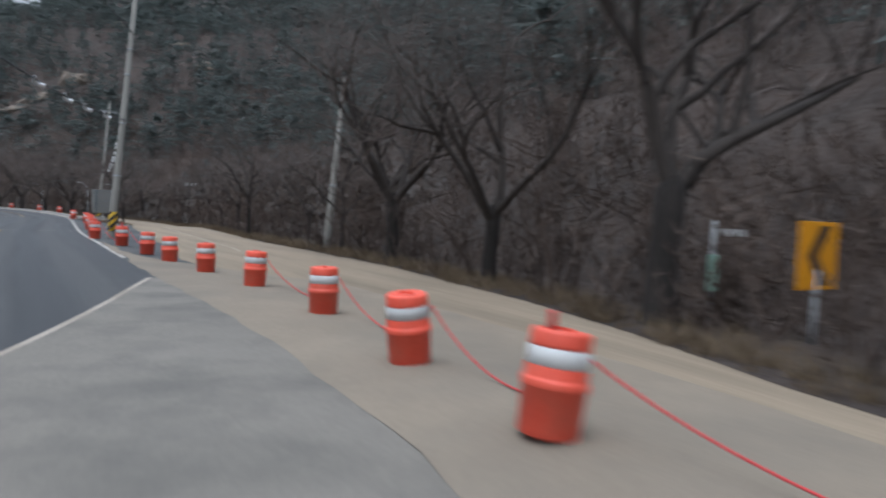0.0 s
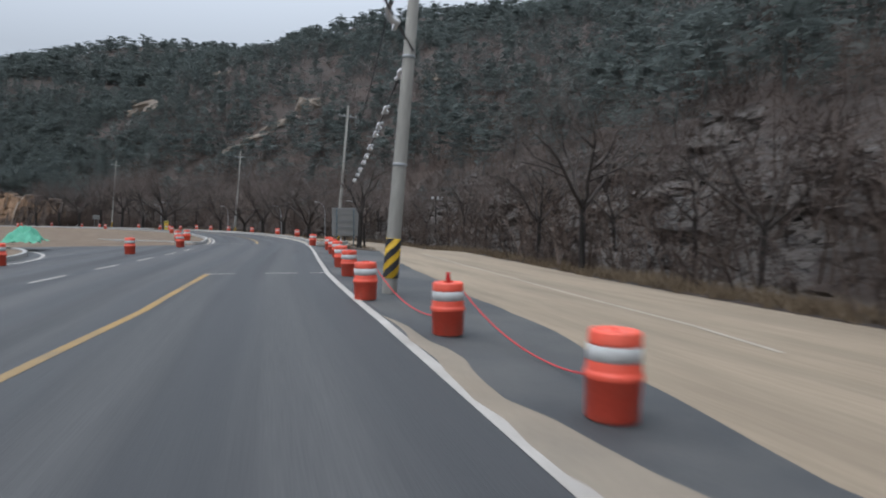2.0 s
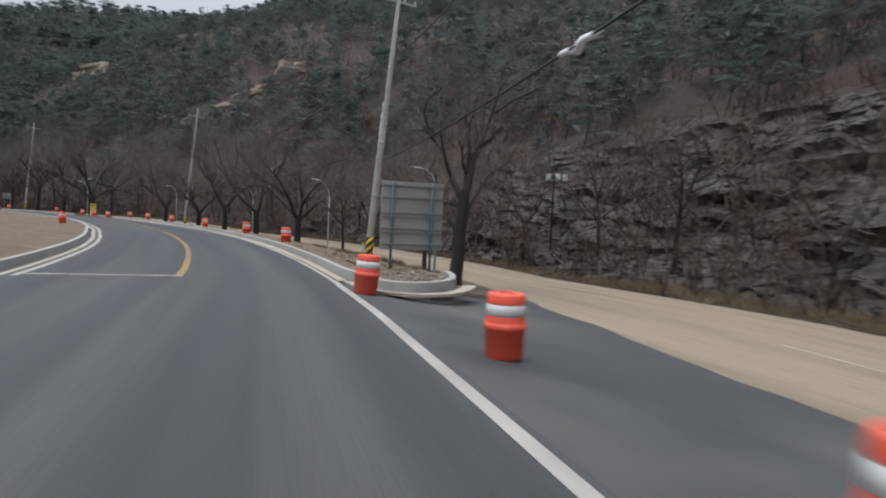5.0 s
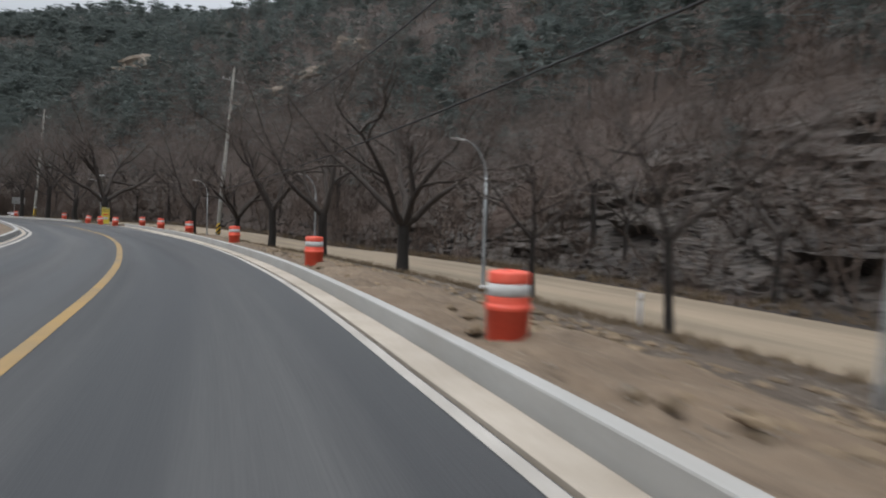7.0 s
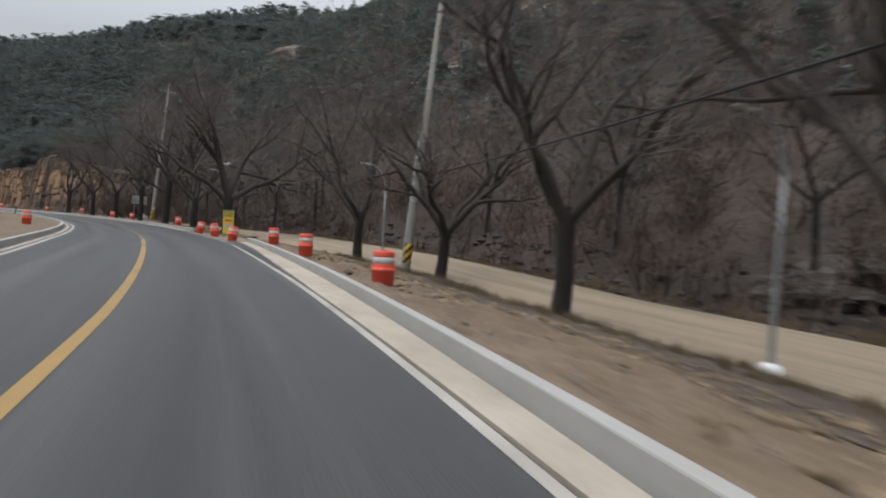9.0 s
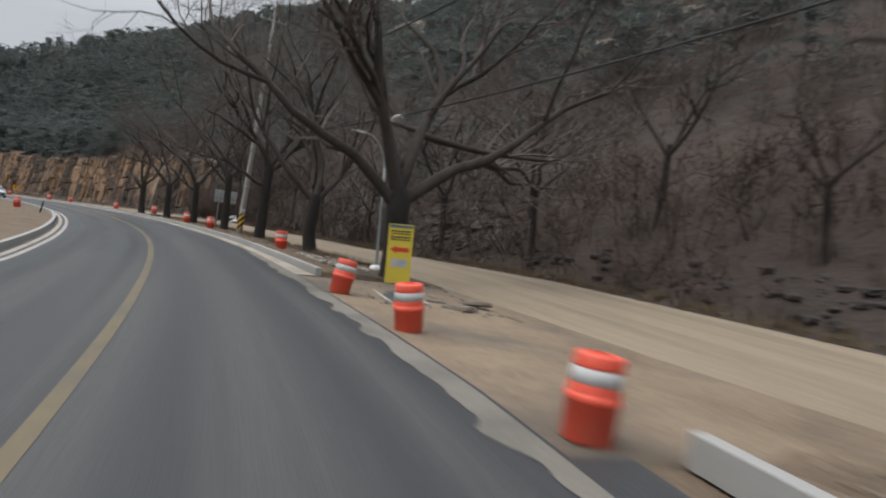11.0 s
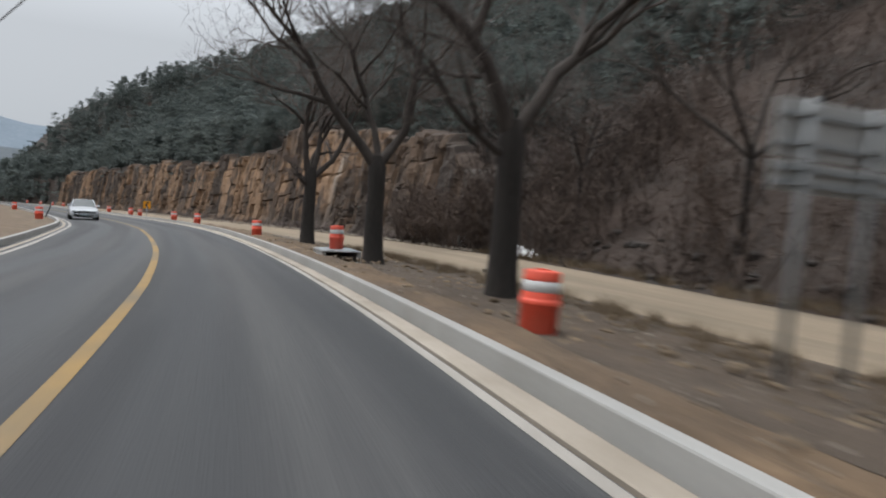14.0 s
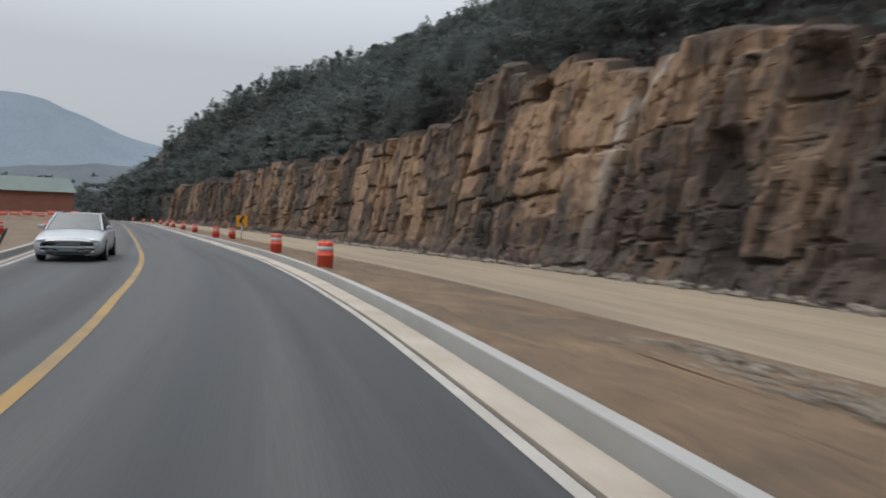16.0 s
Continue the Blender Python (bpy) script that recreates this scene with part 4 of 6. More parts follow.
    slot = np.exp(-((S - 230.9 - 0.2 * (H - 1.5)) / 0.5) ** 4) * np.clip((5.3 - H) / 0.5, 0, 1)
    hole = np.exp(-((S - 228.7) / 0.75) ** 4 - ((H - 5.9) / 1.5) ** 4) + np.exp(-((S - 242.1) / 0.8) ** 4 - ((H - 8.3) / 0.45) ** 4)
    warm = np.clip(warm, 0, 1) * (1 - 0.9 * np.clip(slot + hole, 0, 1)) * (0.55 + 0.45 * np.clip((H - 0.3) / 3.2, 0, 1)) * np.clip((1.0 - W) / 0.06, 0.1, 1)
    # a pale dust runnel slants down the face
    run = np.exp(-((S - np.interp(H, [2.0, 3.8, 5.9, 6.8, 7.8, 9.4], [237.4, 237.1, 236.4, 235.9, 234.75, 233.6]) + 0.1 * rough(S, H, 0.6, 2)) / (0.2 + 0.04 * np.maximum(8 - H, 0))) ** 2) * np.clip((H - 1.0) / 6, 0.12, 0.85)
    seep = me.attributes.new("runnel", "FLOAT", "POINT")
    seep.data.foreach_set("value", np.clip(run, 0, 1).astype(np.float32).ravel())
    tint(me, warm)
    return tagged(new("rock_cut", me), "tall blasted rock cut in ochre and grey jointed blocks", "cliff", kind="structure")


build_cliff()


# ---- far hills ----
def far_ridge(name, ox, oy, az0, az1, dist, el, material, label, seed):
    az = np.radians(np.linspace(az0, az1, 70))
    e = np.interp(np.degrees(az), *zip(*el))
    e = e + 0.25 * rough(np.degrees(az) + seed, 0 * az, 0.5, 4)
    depth = np.array([1.0, 1.05, 1.12, 1.2, 1.3])
    V = []
    for k, f in enumerate(depth):
        z = dist * np.tan(np.radians(np.maximum(e, 0.1))) * (k / 4) - 3
        V.append(np.stack([ox - np.sin(az) * dist * f, oy + np.cos(az) * dist * f, z * f], 1))
    V = np.stack(V, 1)
    me = mesh(name, V.reshape(-1, 3), grid_faces(70, 5), material, True)
    return tagged(new(name, me), label, "mountain", kind="structure")


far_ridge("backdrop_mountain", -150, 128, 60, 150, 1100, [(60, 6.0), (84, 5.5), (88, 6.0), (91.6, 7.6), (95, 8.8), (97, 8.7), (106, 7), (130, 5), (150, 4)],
          FAR_WOODS, "mountain far beyond the valley, coloured pale blue for haze", 0.0)
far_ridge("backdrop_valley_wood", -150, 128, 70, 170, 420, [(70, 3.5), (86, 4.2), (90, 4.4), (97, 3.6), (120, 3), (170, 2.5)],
          MID_WOODS, "wooded rise across the valley, coloured grey for haze", 3.0)
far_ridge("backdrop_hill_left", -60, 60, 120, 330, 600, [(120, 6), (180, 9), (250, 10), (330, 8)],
          MID_WOODS, "wooded hills on the open side, coloured grey for haze", 6.0)

# ---- traffic barrels ----
BH = 0.765


def build_barrel(m):
    b = thing("traffic_barrel", "orange plastic traffic barrel with one white reflective band", "traffic barrel", m, "traffic barrels along the road")
    part("body", lathe([(0.212, 0.0), (0.226, 0.015), (0.238, 0.34), (0.247, 0.345), (0.253, 0.36), (0.253, 0.395), (0.246, 0.41), (0.237, 0.415),
                        (0.234, 0.43), (0.231, 0.5), (0.229, 0.505)], 28), ORANGE, b)
    part("reflective_band", lathe([(0.229, 0.505), (0.233, 0.507), (0.23, 0.635), (0.225, 0.637)], 28), BAND, b, "dusty white reflective band")
    part("cap", lathe([(0.226, 0.637), (0.226, 0.66), (0.224, 0.735), (0.215, 0.757), (0.2, BH), (0.178, BH), (0.166, 0.748), (0.03, 0.744)], 28), ORANGE, b)
    part("handle", box(box(boxed(-0.075, 0.075, -0.014, 0.014, 0.765, 0.785), -0.075, -0.055, -0.014, 0.014, 0.742, 0.77), 0.055, 0.075, -0.014, 0.014, 0.742, 0.77), ORANGE, b)
    return b


BARRELS = [(3.86, 2.77, 8), (6.42, 2.85, -6), (10.1, 3.25, 0), (14.25, 3.42, 3), (17.9, 3.24, 0), (21.7, 3.05, 0), (24.7, 2.86, 2), (28.9, 2.57, 0),
           (33.1, 1.95, 0), (39.5, 2.25, 0), (43.5, 2.31, 0), (50.36, 2.65, 0), (54.1, 2.67, 0), (59.2, 2.78, 0), (64.75, 2.05, 4),
           (83.9, 2.94, 0), (94.56, 3.0, 0), (107.4, 3.2, 0), (119.2, 3.54, 0), (128.3, 3.75, 0), (136.6, 4.15, 0), (141.5, 3.04, 6), (146.55, 2.96, -5),
           (151.0, 2.78, 13), (163.2, 3.52, 0), (181.5, 3.57, 0), (189.6, 3.54, 3), (204.0, 4.05, 0), (215.5, 3.14, 0), (234.0, 2.75, 0), (242.5, 2.75, 0),
           (261.0, 2.6, 0), (264.0, 4.1, 0), (275.4, 2.7, 0), (288, 2.8, 0), (302.2, 2.9, 0), (314, 3.0, 0), (327, 3.0, 0), (341, 3.0, 0), (356, 3.0, 0), (372, 3.0, 0),
           (53.2, -6.85, 0), (61.7, -5.88, 0), (68.8, -6.9, 0), (72.5, -6.6, 0), (45.2, -9.25, 0), (105.3, -6.8, 0), (150, -6.6, 0), (195, -7.2, 0), (232, -7.2, 0), (268, -7.6, 0), (262, -9.6, 0)]
first_barrel = None
rng = random.Random(4)
for s, d, lean in BARRELS:
    x, y = plan(s, d)
    up = 0.19 if s == 204.0 else 0.0
    m = pose(float(x), float(y), float(ground_z(s, d)) + up, lean, lean * 0.2, heading(s)) @ pose(0, 0, 0, 0, 0, rng.uniform(0, 360))
    if first_barrel is None:
        first_barrel = build_barrel(m)
    else:
        copy_thing(first_barrel, m)


# ---- utility poles and cables ----
def build_pole(s, d, height, arms, sleeve, companion, companion_off=0.75, companion_y=-0.1, label="tall leaning concrete utility pole with black and yellow sleeve"):
    x, y = (float(v) for v in plan(s, d))
    zg = float(ground_z(s, d))
    h = heading(s)
    # every pole leans a little away from the road
    m = pose(x, y, zg - 0.15, 0, 0, h) @ pose(0, 0, 0, 4.7, 0, 0)
    p = thing("utility_pole", label, "utility pole", m, "utility poles along the road")
    part("shaft", lathe([(0.175, -0.25), (0.175, 0.2), (0.09, height), (0.05, height + 0.02)], 18), POLE_C, p)
    for z in (3.1, 5.6, 7.9, 9.1):
        if z > height - 0.4:
            continue
        r = 0.178 - 0.085 * z / height
        part("strap", lathe([(r, z), (r + 0.012, z + 0.01), (r + 0.012, z + 0.07), (r, z + 0.08)], 18), STEEL, p)
    if sleeve:
        z0, z1 = sleeve
        sl = part("hazard_sleeve", lathe([(0.178, z0), (0.182, z0 + 0.005), (0.176, z1 - 0.005), (0.17, z1)], 24), HAZARD_Y, p, "yellow sleeve with black diagonal stripes")
        turns = np.linspace(0, 2 * math.pi, 33)
        for k in range(-3, 4):
            zc = z0 + 0.08 + 0.38 * k + 0.18 * turns
            lo_, hi_ = np.clip(zc - 0.1, z0 + 0.006, z1 - 0.006), np.clip(zc + 0.1, z0 + 0.006, z1 - 0.006)
            V = [(0.1855 * math.cos(a), 0.1855 * math.sin(a), zz) for a, l_, h_ in zip(turns, lo_, hi_) for zz in (l_, h_)]
            F = [(2 * i, 2 * i + 2, 2 * i + 3, 2 * i + 1) for i in range(32) if hi_[i] - lo_[i] > 0.004 or hi_[i + 1] - lo_[i + 1] > 0.004]
            if F:
                part("stripe", mesh("stripe", V, F, BLACK, True), BLACK, sl, "black diagonal stripe")
    for z in arms:
        arm = part("crossarm", boxed(-0.04, 0.04, -0.9, 0.9, z - 0.045, z + 0.045, bevel=0.008), STEEL, p)
        for yy in (-0.8, -0.3, 0.3, 0.8):
            bm = lathe([(0.03, z + 0.045), (0.055, z + 0.07), (0.03, z + 0.1), (0.055, z + 0.13), (0.025, z + 0.2)], 10)
            bmesh.ops.translate(bm, verts=bm.verts, vec=(0, yy, 0))
            part("insulator", bm, BAND, arm, "pale ceramic insulator")
    if companion:
        c = thing("steel_pipe_post", "slim grey steel pipe post beside the concrete pole", "post", m @ pose(companion_off, companion_y, 0), "steel posts by the poles")
        part("pipe", lathe([(0.06, -0.2), (0.06, 0.4), (0.05, companion), (0.03, companion + 0.02)], 14), STEEL, c)
        part("collar", lathe([(0.08, 0.0), (0.11, 0.01), (0.11, 0.1), (0.078, 0.12)], 14), STEEL, c)
    return m


POLE_A = build_pole(34.85, 2.72, 13.0, (12.2,), (0.5, 1.42), 9.5, 1.5, -0.2)
POLE_B = build_pole(81.6, 6.3, 13.2, (12.2,), (0.3, 1.2), 7.6)
POLE_C_ = build_pole(132.2, 8.9, 14.0, (13.0,), (0.5, 1.35), 6.5)
POLE_D = build_pole(178.7, 4.75, 14.5, (13.6,), (0.45, 1.4), 0)
build_pole(28.2, 10.95, 8.1, (), None, 0, label="short pale concrete pole at the hill foot without sleeve")
box_d = thing("meter_box", "small white box strapped on a concrete pole", "box", POLE_D @ pose(0, 0, 0))
part("case", boxed(-0.28, -0.15, -0.1, 0.1, 1.5, 1.72, bevel=0.01), BAND, box_d)
part("bracket", boxed(-0.17, 0.17, -0.02, 0.02, 1.58, 1.63), STEEL, box_d)


def cable(a, b, sag, r, label, name="overhead_cable", n=28, marks=()):
    u = np.linspace(0, 1, n)
    p = np.asarray(a)[None] * (1 - u)[:, None] + np.asarray(b)[None] * u[:, None]
    p[:, 2] -= sag * 4 * u * (1 - u)
    V, F = tubes([p], [np.full(n, r)], 5)
    ob = thing(name, label, "cable", None, "overhead cables")
    part("wire", many("wire", V, F, CABLE_M, True), CABLE_M, ob)
    for w in marks:
        q = p[0] * 0 + np.array([np.interp(w, u, p[:, k]) for k in range(3)])
        t = (p[-1] - p[0]) / np.linalg.norm(p[-1] - p[0])
        side = np.cross(t, (0, 0, 1))
        k = np.linspace(0, 1, 12)
        loop = q + np.outer((k - 0.5) * 1.15, t) + np.outer(np.cos(k * 9) * 0.06, side) + np.outer(np.sin(k * 9) * 0.05 - 0.05, (0, 0, 1.0))
        V, F = tubes([loop], [0.07 - 0.04 * np.abs(k - 0.5)], 5)
        part("spiral_marker", many("spiral_marker", V, F, TARP, True), TARP, ob, "white plastic spiral marker")
    return ob


def on(pole, y, z):
    return np.array(pole @ Vector((0, y, z)))


FROM = np.array([*(float(v) for v in plan(-11.7, -9.9)), 11.94])
cable(FROM + np.array([0, 0, 4.2]), on(POLE_A, -0.1, 9.9), 1.8, 0.028, "black overhead cable crossing over the junction")
cable(FROM, on(POLE_A, -0.1, 5.8), 2.45, 0.026, "black overhead cable with white spiral markers over the junction", marks=(0.5, 0.6, 0.68, 0.76, 0.82, 0.87, 0.93))
cable(on(POLE_A, -0.1, 12.4), on(POLE_B, -0.1, 9.6), 2.3, 0.028, "black overhead cable strung between concrete poles")
cable(on(POLE_A, -0.1, 6.2), on(POLE_B, -0.1, 4.8), 0.75, 0.026, "black overhead cable with white spiral markers",
      marks=(0.06, 0.14, 0.19, 0.22, 0.28, 0.33, 0.37, 0.43, 0.48, 0.55))
cable(on(POLE_B, -0.1, 9.7), on(POLE_C_, -0.1, 10.4), 2.3, 0.028, "black overhead cable strung between concrete poles")
cable(on(POLE_B, -0.1, 5.4), on(POLE_C_, -0.1, 4.2), 0.4, 0.026, "black overhead cable strung low between poles")
cable(on(POLE_C_, -0.1, 9.9), on(POLE_D, -0.1, 10.0), 1.2, 0.028, "black overhead cable strung between concrete poles")
cable(on(POLE_C_, -0.1, 6.6), on(POLE_D, -0.1, 6.6), 1.0, 0.026, "black overhead cable strung low between poles", marks=(0.55,))
cable(on(POLE_D, -0.1, 10.2), np.array([-171.1, 124.0, 10.4]), 2.1, 0.026, "black overhead cable crossing above the road")
cable(on(POLE_D, -0.1, 7.3), np.array([-191.1, 121.9, 12.8]), 2.6, 0.026, "black overhead cable crossing above the road")


# ---- bare trees ----
def grow(seed, height, fork, spread, base_r, limbs, deep=5, mains=None, lean=0.0):
    """A bare tree. mains: boughs given as (start height, azimuth, tilt, length, thickness), azimuth 0 to the road's right, 180 to its left, 90 along it."""
    r = random.Random(seed)
    T, TR, L, LR, W, WR = [], [], [], [], [], []

    def limb(p, dirn, length, rad, level, rise=0.05):
        n = (6, 5, 4, 3, 2, 1)[level]
        pts, rr, q, v = [p.copy()], [rad], p.copy(), dirn.copy()
        for i in range(n):
            wob = 0.15 + 0.05 * level
            v = v + np.array([r.gauss(0, wob), r.gauss(0, wob), r.gauss(rise if level < 3 else 0.0, wob * 0.7)])
            v /= np.linalg.norm(v)
            q = q + v * length / n
            pts.append(q.copy())
            rr.append(rad * (1 - 0.6 * (i + 1) / n))
        (L if level < 2 else W).append(pts)
        (LR if level < 2 else WR).append(rr)
        if level >= deep:
            return
        kids = (r.randint(4, 6), r.randint(4, 6), r.randint(4, 5), r.randint(3, 4), r.randint(2, 3))[level]
        for k in range(kids):
            f = 1.0 if k == 0 else r.uniform(0.3, 0.97)
            j = min(int(f * n), n - 1)
            g = f * n - j
            st = pts[j] * (1 - g) + pts[j + 1] * g
            a = np.array(pts[j + 1]) - pts[j]
            a /= np.linalg.norm(a)
            o = np.array([r.gauss(0, 1), r.gauss(0, 1), r.gauss(0.25, 0.7)])
            o -= a * (o @ a)
            o /= np.linalg.norm(o) + 1e-6
            ang = r.uniform(0.35, 0.95)
            kd = a * math.cos(ang) + o * math.sin(ang)
            limb(st, kd, length * r.uniform(0.5, 0.72), max(rr[j] * (0.7 if level < 1 else 0.58), 0.0042), level + 1)

    top = np.array([r.gauss(0, 0.06), r.gauss(0, 0.06) - lean * fork, fork])
    tr = [np.array([0, 0, -0.25]), np.array([0, 0, 0.12]), top * 0.4 + np.array([r.gauss(0, 0.04), r.gauss(0, 0.03), 0]), top * 0.75, top, top * 1.12]
    T.append(tr)
    TR.append([base_r * 1.55, base_r * 1.15, base_r * 0.98, base_r * 0.92, base_r * 0.98, base_r * 0.55])
    if mains is None:
        a0 = r.uniform(0, 360)
        mains = [(fork * r.uniform(0.86, 1.02), a0 + 360 * k / limbs + r.gauss(0, 14), math.degrees(spread * r.uniform(0.7, 1.2)), r.uniform(0.7, 0.95), r.uniform(0.56, 0.74)) for k in range(limbs)]
    for z, az, tilt, reach, thick in mains:
        a, ti = math.radians(az), math.radians(tilt)
        v = np.array([math.sin(a) * math.sin(ti), -math.cos(a) * math.sin(ti), math.cos(ti)])
        limb(top * min(z / fork, 1.05), v, (height - fork) * reach, base_r * thick, 0, 0.05 + 0.16 * max(0.0, tilt - 55) / 30)
    return (T, TR), (L, LR), (W, WR)


def build_tree(seed, height, fork, spread, base_r, limbs, m, label, group, deep=5, mains=None, lean=0.0):
    t = thing("bare_tree", label, "tree", m, group)
    (T, TR), (L, LR), (W, WR) = grow(seed, height, fork, spread, base_r, limbs, deep, mains, lean)
    part("trunk", many("trunk", *tubes(T, TR, 12), BARK, True), BARK, t)
    part("bough", many("bough", *tubes(L, LR, 7), BOUGH, True), BOUGH, t)
    part("crown", many("crown", *tubes(W, WR, 3), TWIG), TWIG, t, "fine grey-brown leafless twigs")
    return t


ROW = "bare roadside trees in a row"
KINDS = [build_tree(11, 8.6, 2.3, 0.75, 0.24, 4, place(111.7, 8.9), "leafless roadside tree with a dark gnarled trunk", ROW),
         build_tree(23, 7.8, 2.0, 0.85, 0.24, 5, place(102.4, 8.95), "leafless roadside tree with wide low limbs", ROW),
         build_tree(37, 8.8, 2.7, 0.65, 0.25, 4, place(121.5, 9.4), "tall leafless roadside tree forking above head height", ROW),
         build_tree(59, 7.5, 2.8, 0.5, 0.13, 4, place(24.0, 12.0), "slender leafless tree at the foot of the hill", "slender trees at the hill foot", 4)]
build_tree(12, 5.9, 2.6, 0.4, 0.19, 3, place(70.9, 6.1), "slim leafless tree on the kerb island beside a sign", ROW, 5,
           [(2.5, 170, 24, 0.8, 0.62), (2.65, 10, 20, 0.85, 0.66), (2.6, 80, 14, 0.7, 0.5), (2.2, 20, 50, 0.5, 0.36)], 0.06)
build_tree(91, 9.2, 2.5, 0.6, 0.38, 4, place(155.45, 5.5), "large leafless tree with a long sweeping bough behind a notice board", ROW, 5,
           [(2.3, 2, 58, 1.05, 0.6), (2.5, 35, 18, 0.95, 0.62), (2.5, 165, 12, 0.9, 0.58), (2.1, 178, 46, 0.95, 0.5), (2.5, 95, 30, 0.8, 0.5)])
build_tree(24, 8.4, 2.3, 0.7, 0.28, 4, place(165.2, 5.2), "leafless roadside tree with spreading limbs", ROW, 5,
           [(2.2, 165, 42, 0.9, 0.56), (2.3, 15, 30, 0.95, 0.6), (2.3, 95, 20, 0.9, 0.55), (2.1, 0, 56, 0.8, 0.45)], -0.03)
build_tree(38, 9.4, 3.8, 0.5, 0.28, 4, place(174.6, 5.0), "tall leafless tree with one low crooked side limb", ROW, 5,
           [(3.0, 175, 82, 0.75, 0.42), (3.75, 165, 14, 0.95, 0.6), (3.8, 5, 46, 0.95, 0.55), (3.8, 20, 30, 0.9, 0.5), (3.7, 100, 22, 0.8, 0.42)], 0.05)
build_tree(52, 8.6, 3.5, 0.5, 0.25, 4, place(184.3, 5.05), "leafless roadside tree with a long limb over the road", ROW, 5,
           [(3.4, 178, 34, 1.15, 0.58), (3.5, 10, 38, 0.9, 0.55), (3.5, 60, 10, 0.9, 0.5), (3.2, 185, 60, 0.6, 0.32)], 0.03)
build_tree(47, 8.0, 3.0, 0.5, 0.27, 4, place(193.8, 5.0), "leafless roadside tree forking in two", ROW, 5,
           [(2.9, 175, 26, 0.95, 0.6), (3.0, 5, 36, 1.0, 0.6), (2.6, 180, 62, 0.5, 0.34), (3.0, 90, 16, 0.8, 0.42)], 0.03)
build_tree(66, 7.8, 2.9, 0.5, 0.29, 4, place(202.1, 4.75), "leafless roadside tree beside a catch basin", ROW, 5,
           [(2.8, 160, 18, 0.95, 0.6), (2.9, 5, 34, 0.9, 0.56), (2.9, 80, 24, 0.8, 0.45)], 0.02)
build_tree(43, 7.4, 3.1, 0.6, 0.3, 4, place(212.45, 4.92), "leafless tree standing apart with a cut stub below its fork", ROW, 5,
           [(2.45, 178, 45, 0.26, 0.5), (2.8, 172, 24, 0.95, 0.56), (2.9, 20, 14, 0.95, 0.5), (2.9, 2, 52, 1.0, 0.5), (2.9, 95, 26, 0.8, 0.4)], 0.03)
build_tree(72, 8.2, 2.4, 0.6, 0.3, 4, place(8.25, 8.9), "dark leafless tree beside the chevron sign", ROW, 5,
           [(2.3, 5, 40, 0.9, 0.55), (2.4, 170, 22, 0.9, 0.55), (2.4, 60, 20, 0.9, 0.5), (2.2, 350, 62, 0.8, 0.42)], 0.08)
rng = random.Random(8)
for s, d, k, z in ((80.3, 8.6, 3, 0.75), (88.0, 8.7, 3, 0.7), (93.5, 9.0, 3, 0.65), (131.0, 10.0, 1, 0.95), (138.5, 8.8, 0, 0.95)):
    copy_thing(KINDS[k], place(s, d, -0.03, rng.uniform(0, 360)) @ Matrix.Scale(z, 4))
for s, d, k, z in ((14.4, 10.0, 0, 0.85), (20.7, 10.3, 2, 0.85), (42.7, 11.3, 3, 0.9)):
    copy_thing(KINDS[k], place(s, d, -0.05, rng.uniform(0, 360)) @ Matrix.Scale(z, 4))
FOOT = [(26.8, 11.1), (34, 12.2), (50, 12.4), (39.5, 14.0), (46, 14.4), (55, 14.0), (65.6, 14.6), (72, 15.2), (77.5, 16.0), (84, 16.2), (91.5, 16.0), (98.5, 17.0), (101.5, 18.2), (110, 18.4), (121, 18.5),
        (131, 19), (142, 18.6), (151, 17.8), (158, 17.7), (163, 15.2), (166.5, 17.5), (170, 14.2), (173.7, 16.2), (179, 13.6), (181.5, 15.5), (190, 14.6), (198, 15.2), (208, 16.5), (214, 16), (-6, 12), (-20, 12.5), (3, 13.5)]
for s, d in FOOT:
    copy_thing(KINDS[3], place(s, d, -0.12, rng.uniform(0, 360)) @ Matrix.Scale(rng.uniform(0.5, 0.8) if s < 100 else rng.uniform(0.75, 1.2), 4))


# ---- growth on the hill ----
BARE = [(-185.5, 208.0, 20, 7.0), (-102.0, 180.5, 14, 4.5), (-107, 175.5, 14, 6), (-113, 170.5, 13, 6)]


def scatter(n, s0, s1, u0, u1, seed, power=1.0, keep=None):
    r = np.random.RandomState(seed)
    s = r.uniform(s0, s1, n)
    u = u0 + (u1 - u0) * r.uniform(0, 1, n) ** power
    d = far_d(s) + u
    if keep is not None:
        ok = keep(s, d, u, r.uniform(0, 1, n))
        s, d = s[ok], d[ok]
    x, y = plan(s, d)
    for ox, oy, reach, half in BARE:
        # bare rock keeps a clear strip on its downhill side
        t = np.array([-0.35, -0.94])
        a, b = (x - ox) * t[0] + (y - oy) * t[1], np.abs((x - ox) * -t[1] + (y - oy) * t[0])
        ok = ~((a > -3) & (a < reach) & (b < half))
        s, d, x, y = s[ok], d[ok], x[ok], y[ok]
    z = np.where((s < 214) & (d - far_d(s) < 17), ground_z(s, d), hill_z(s, d))
    return np.stack([x, y, z - 0.1], 1), r


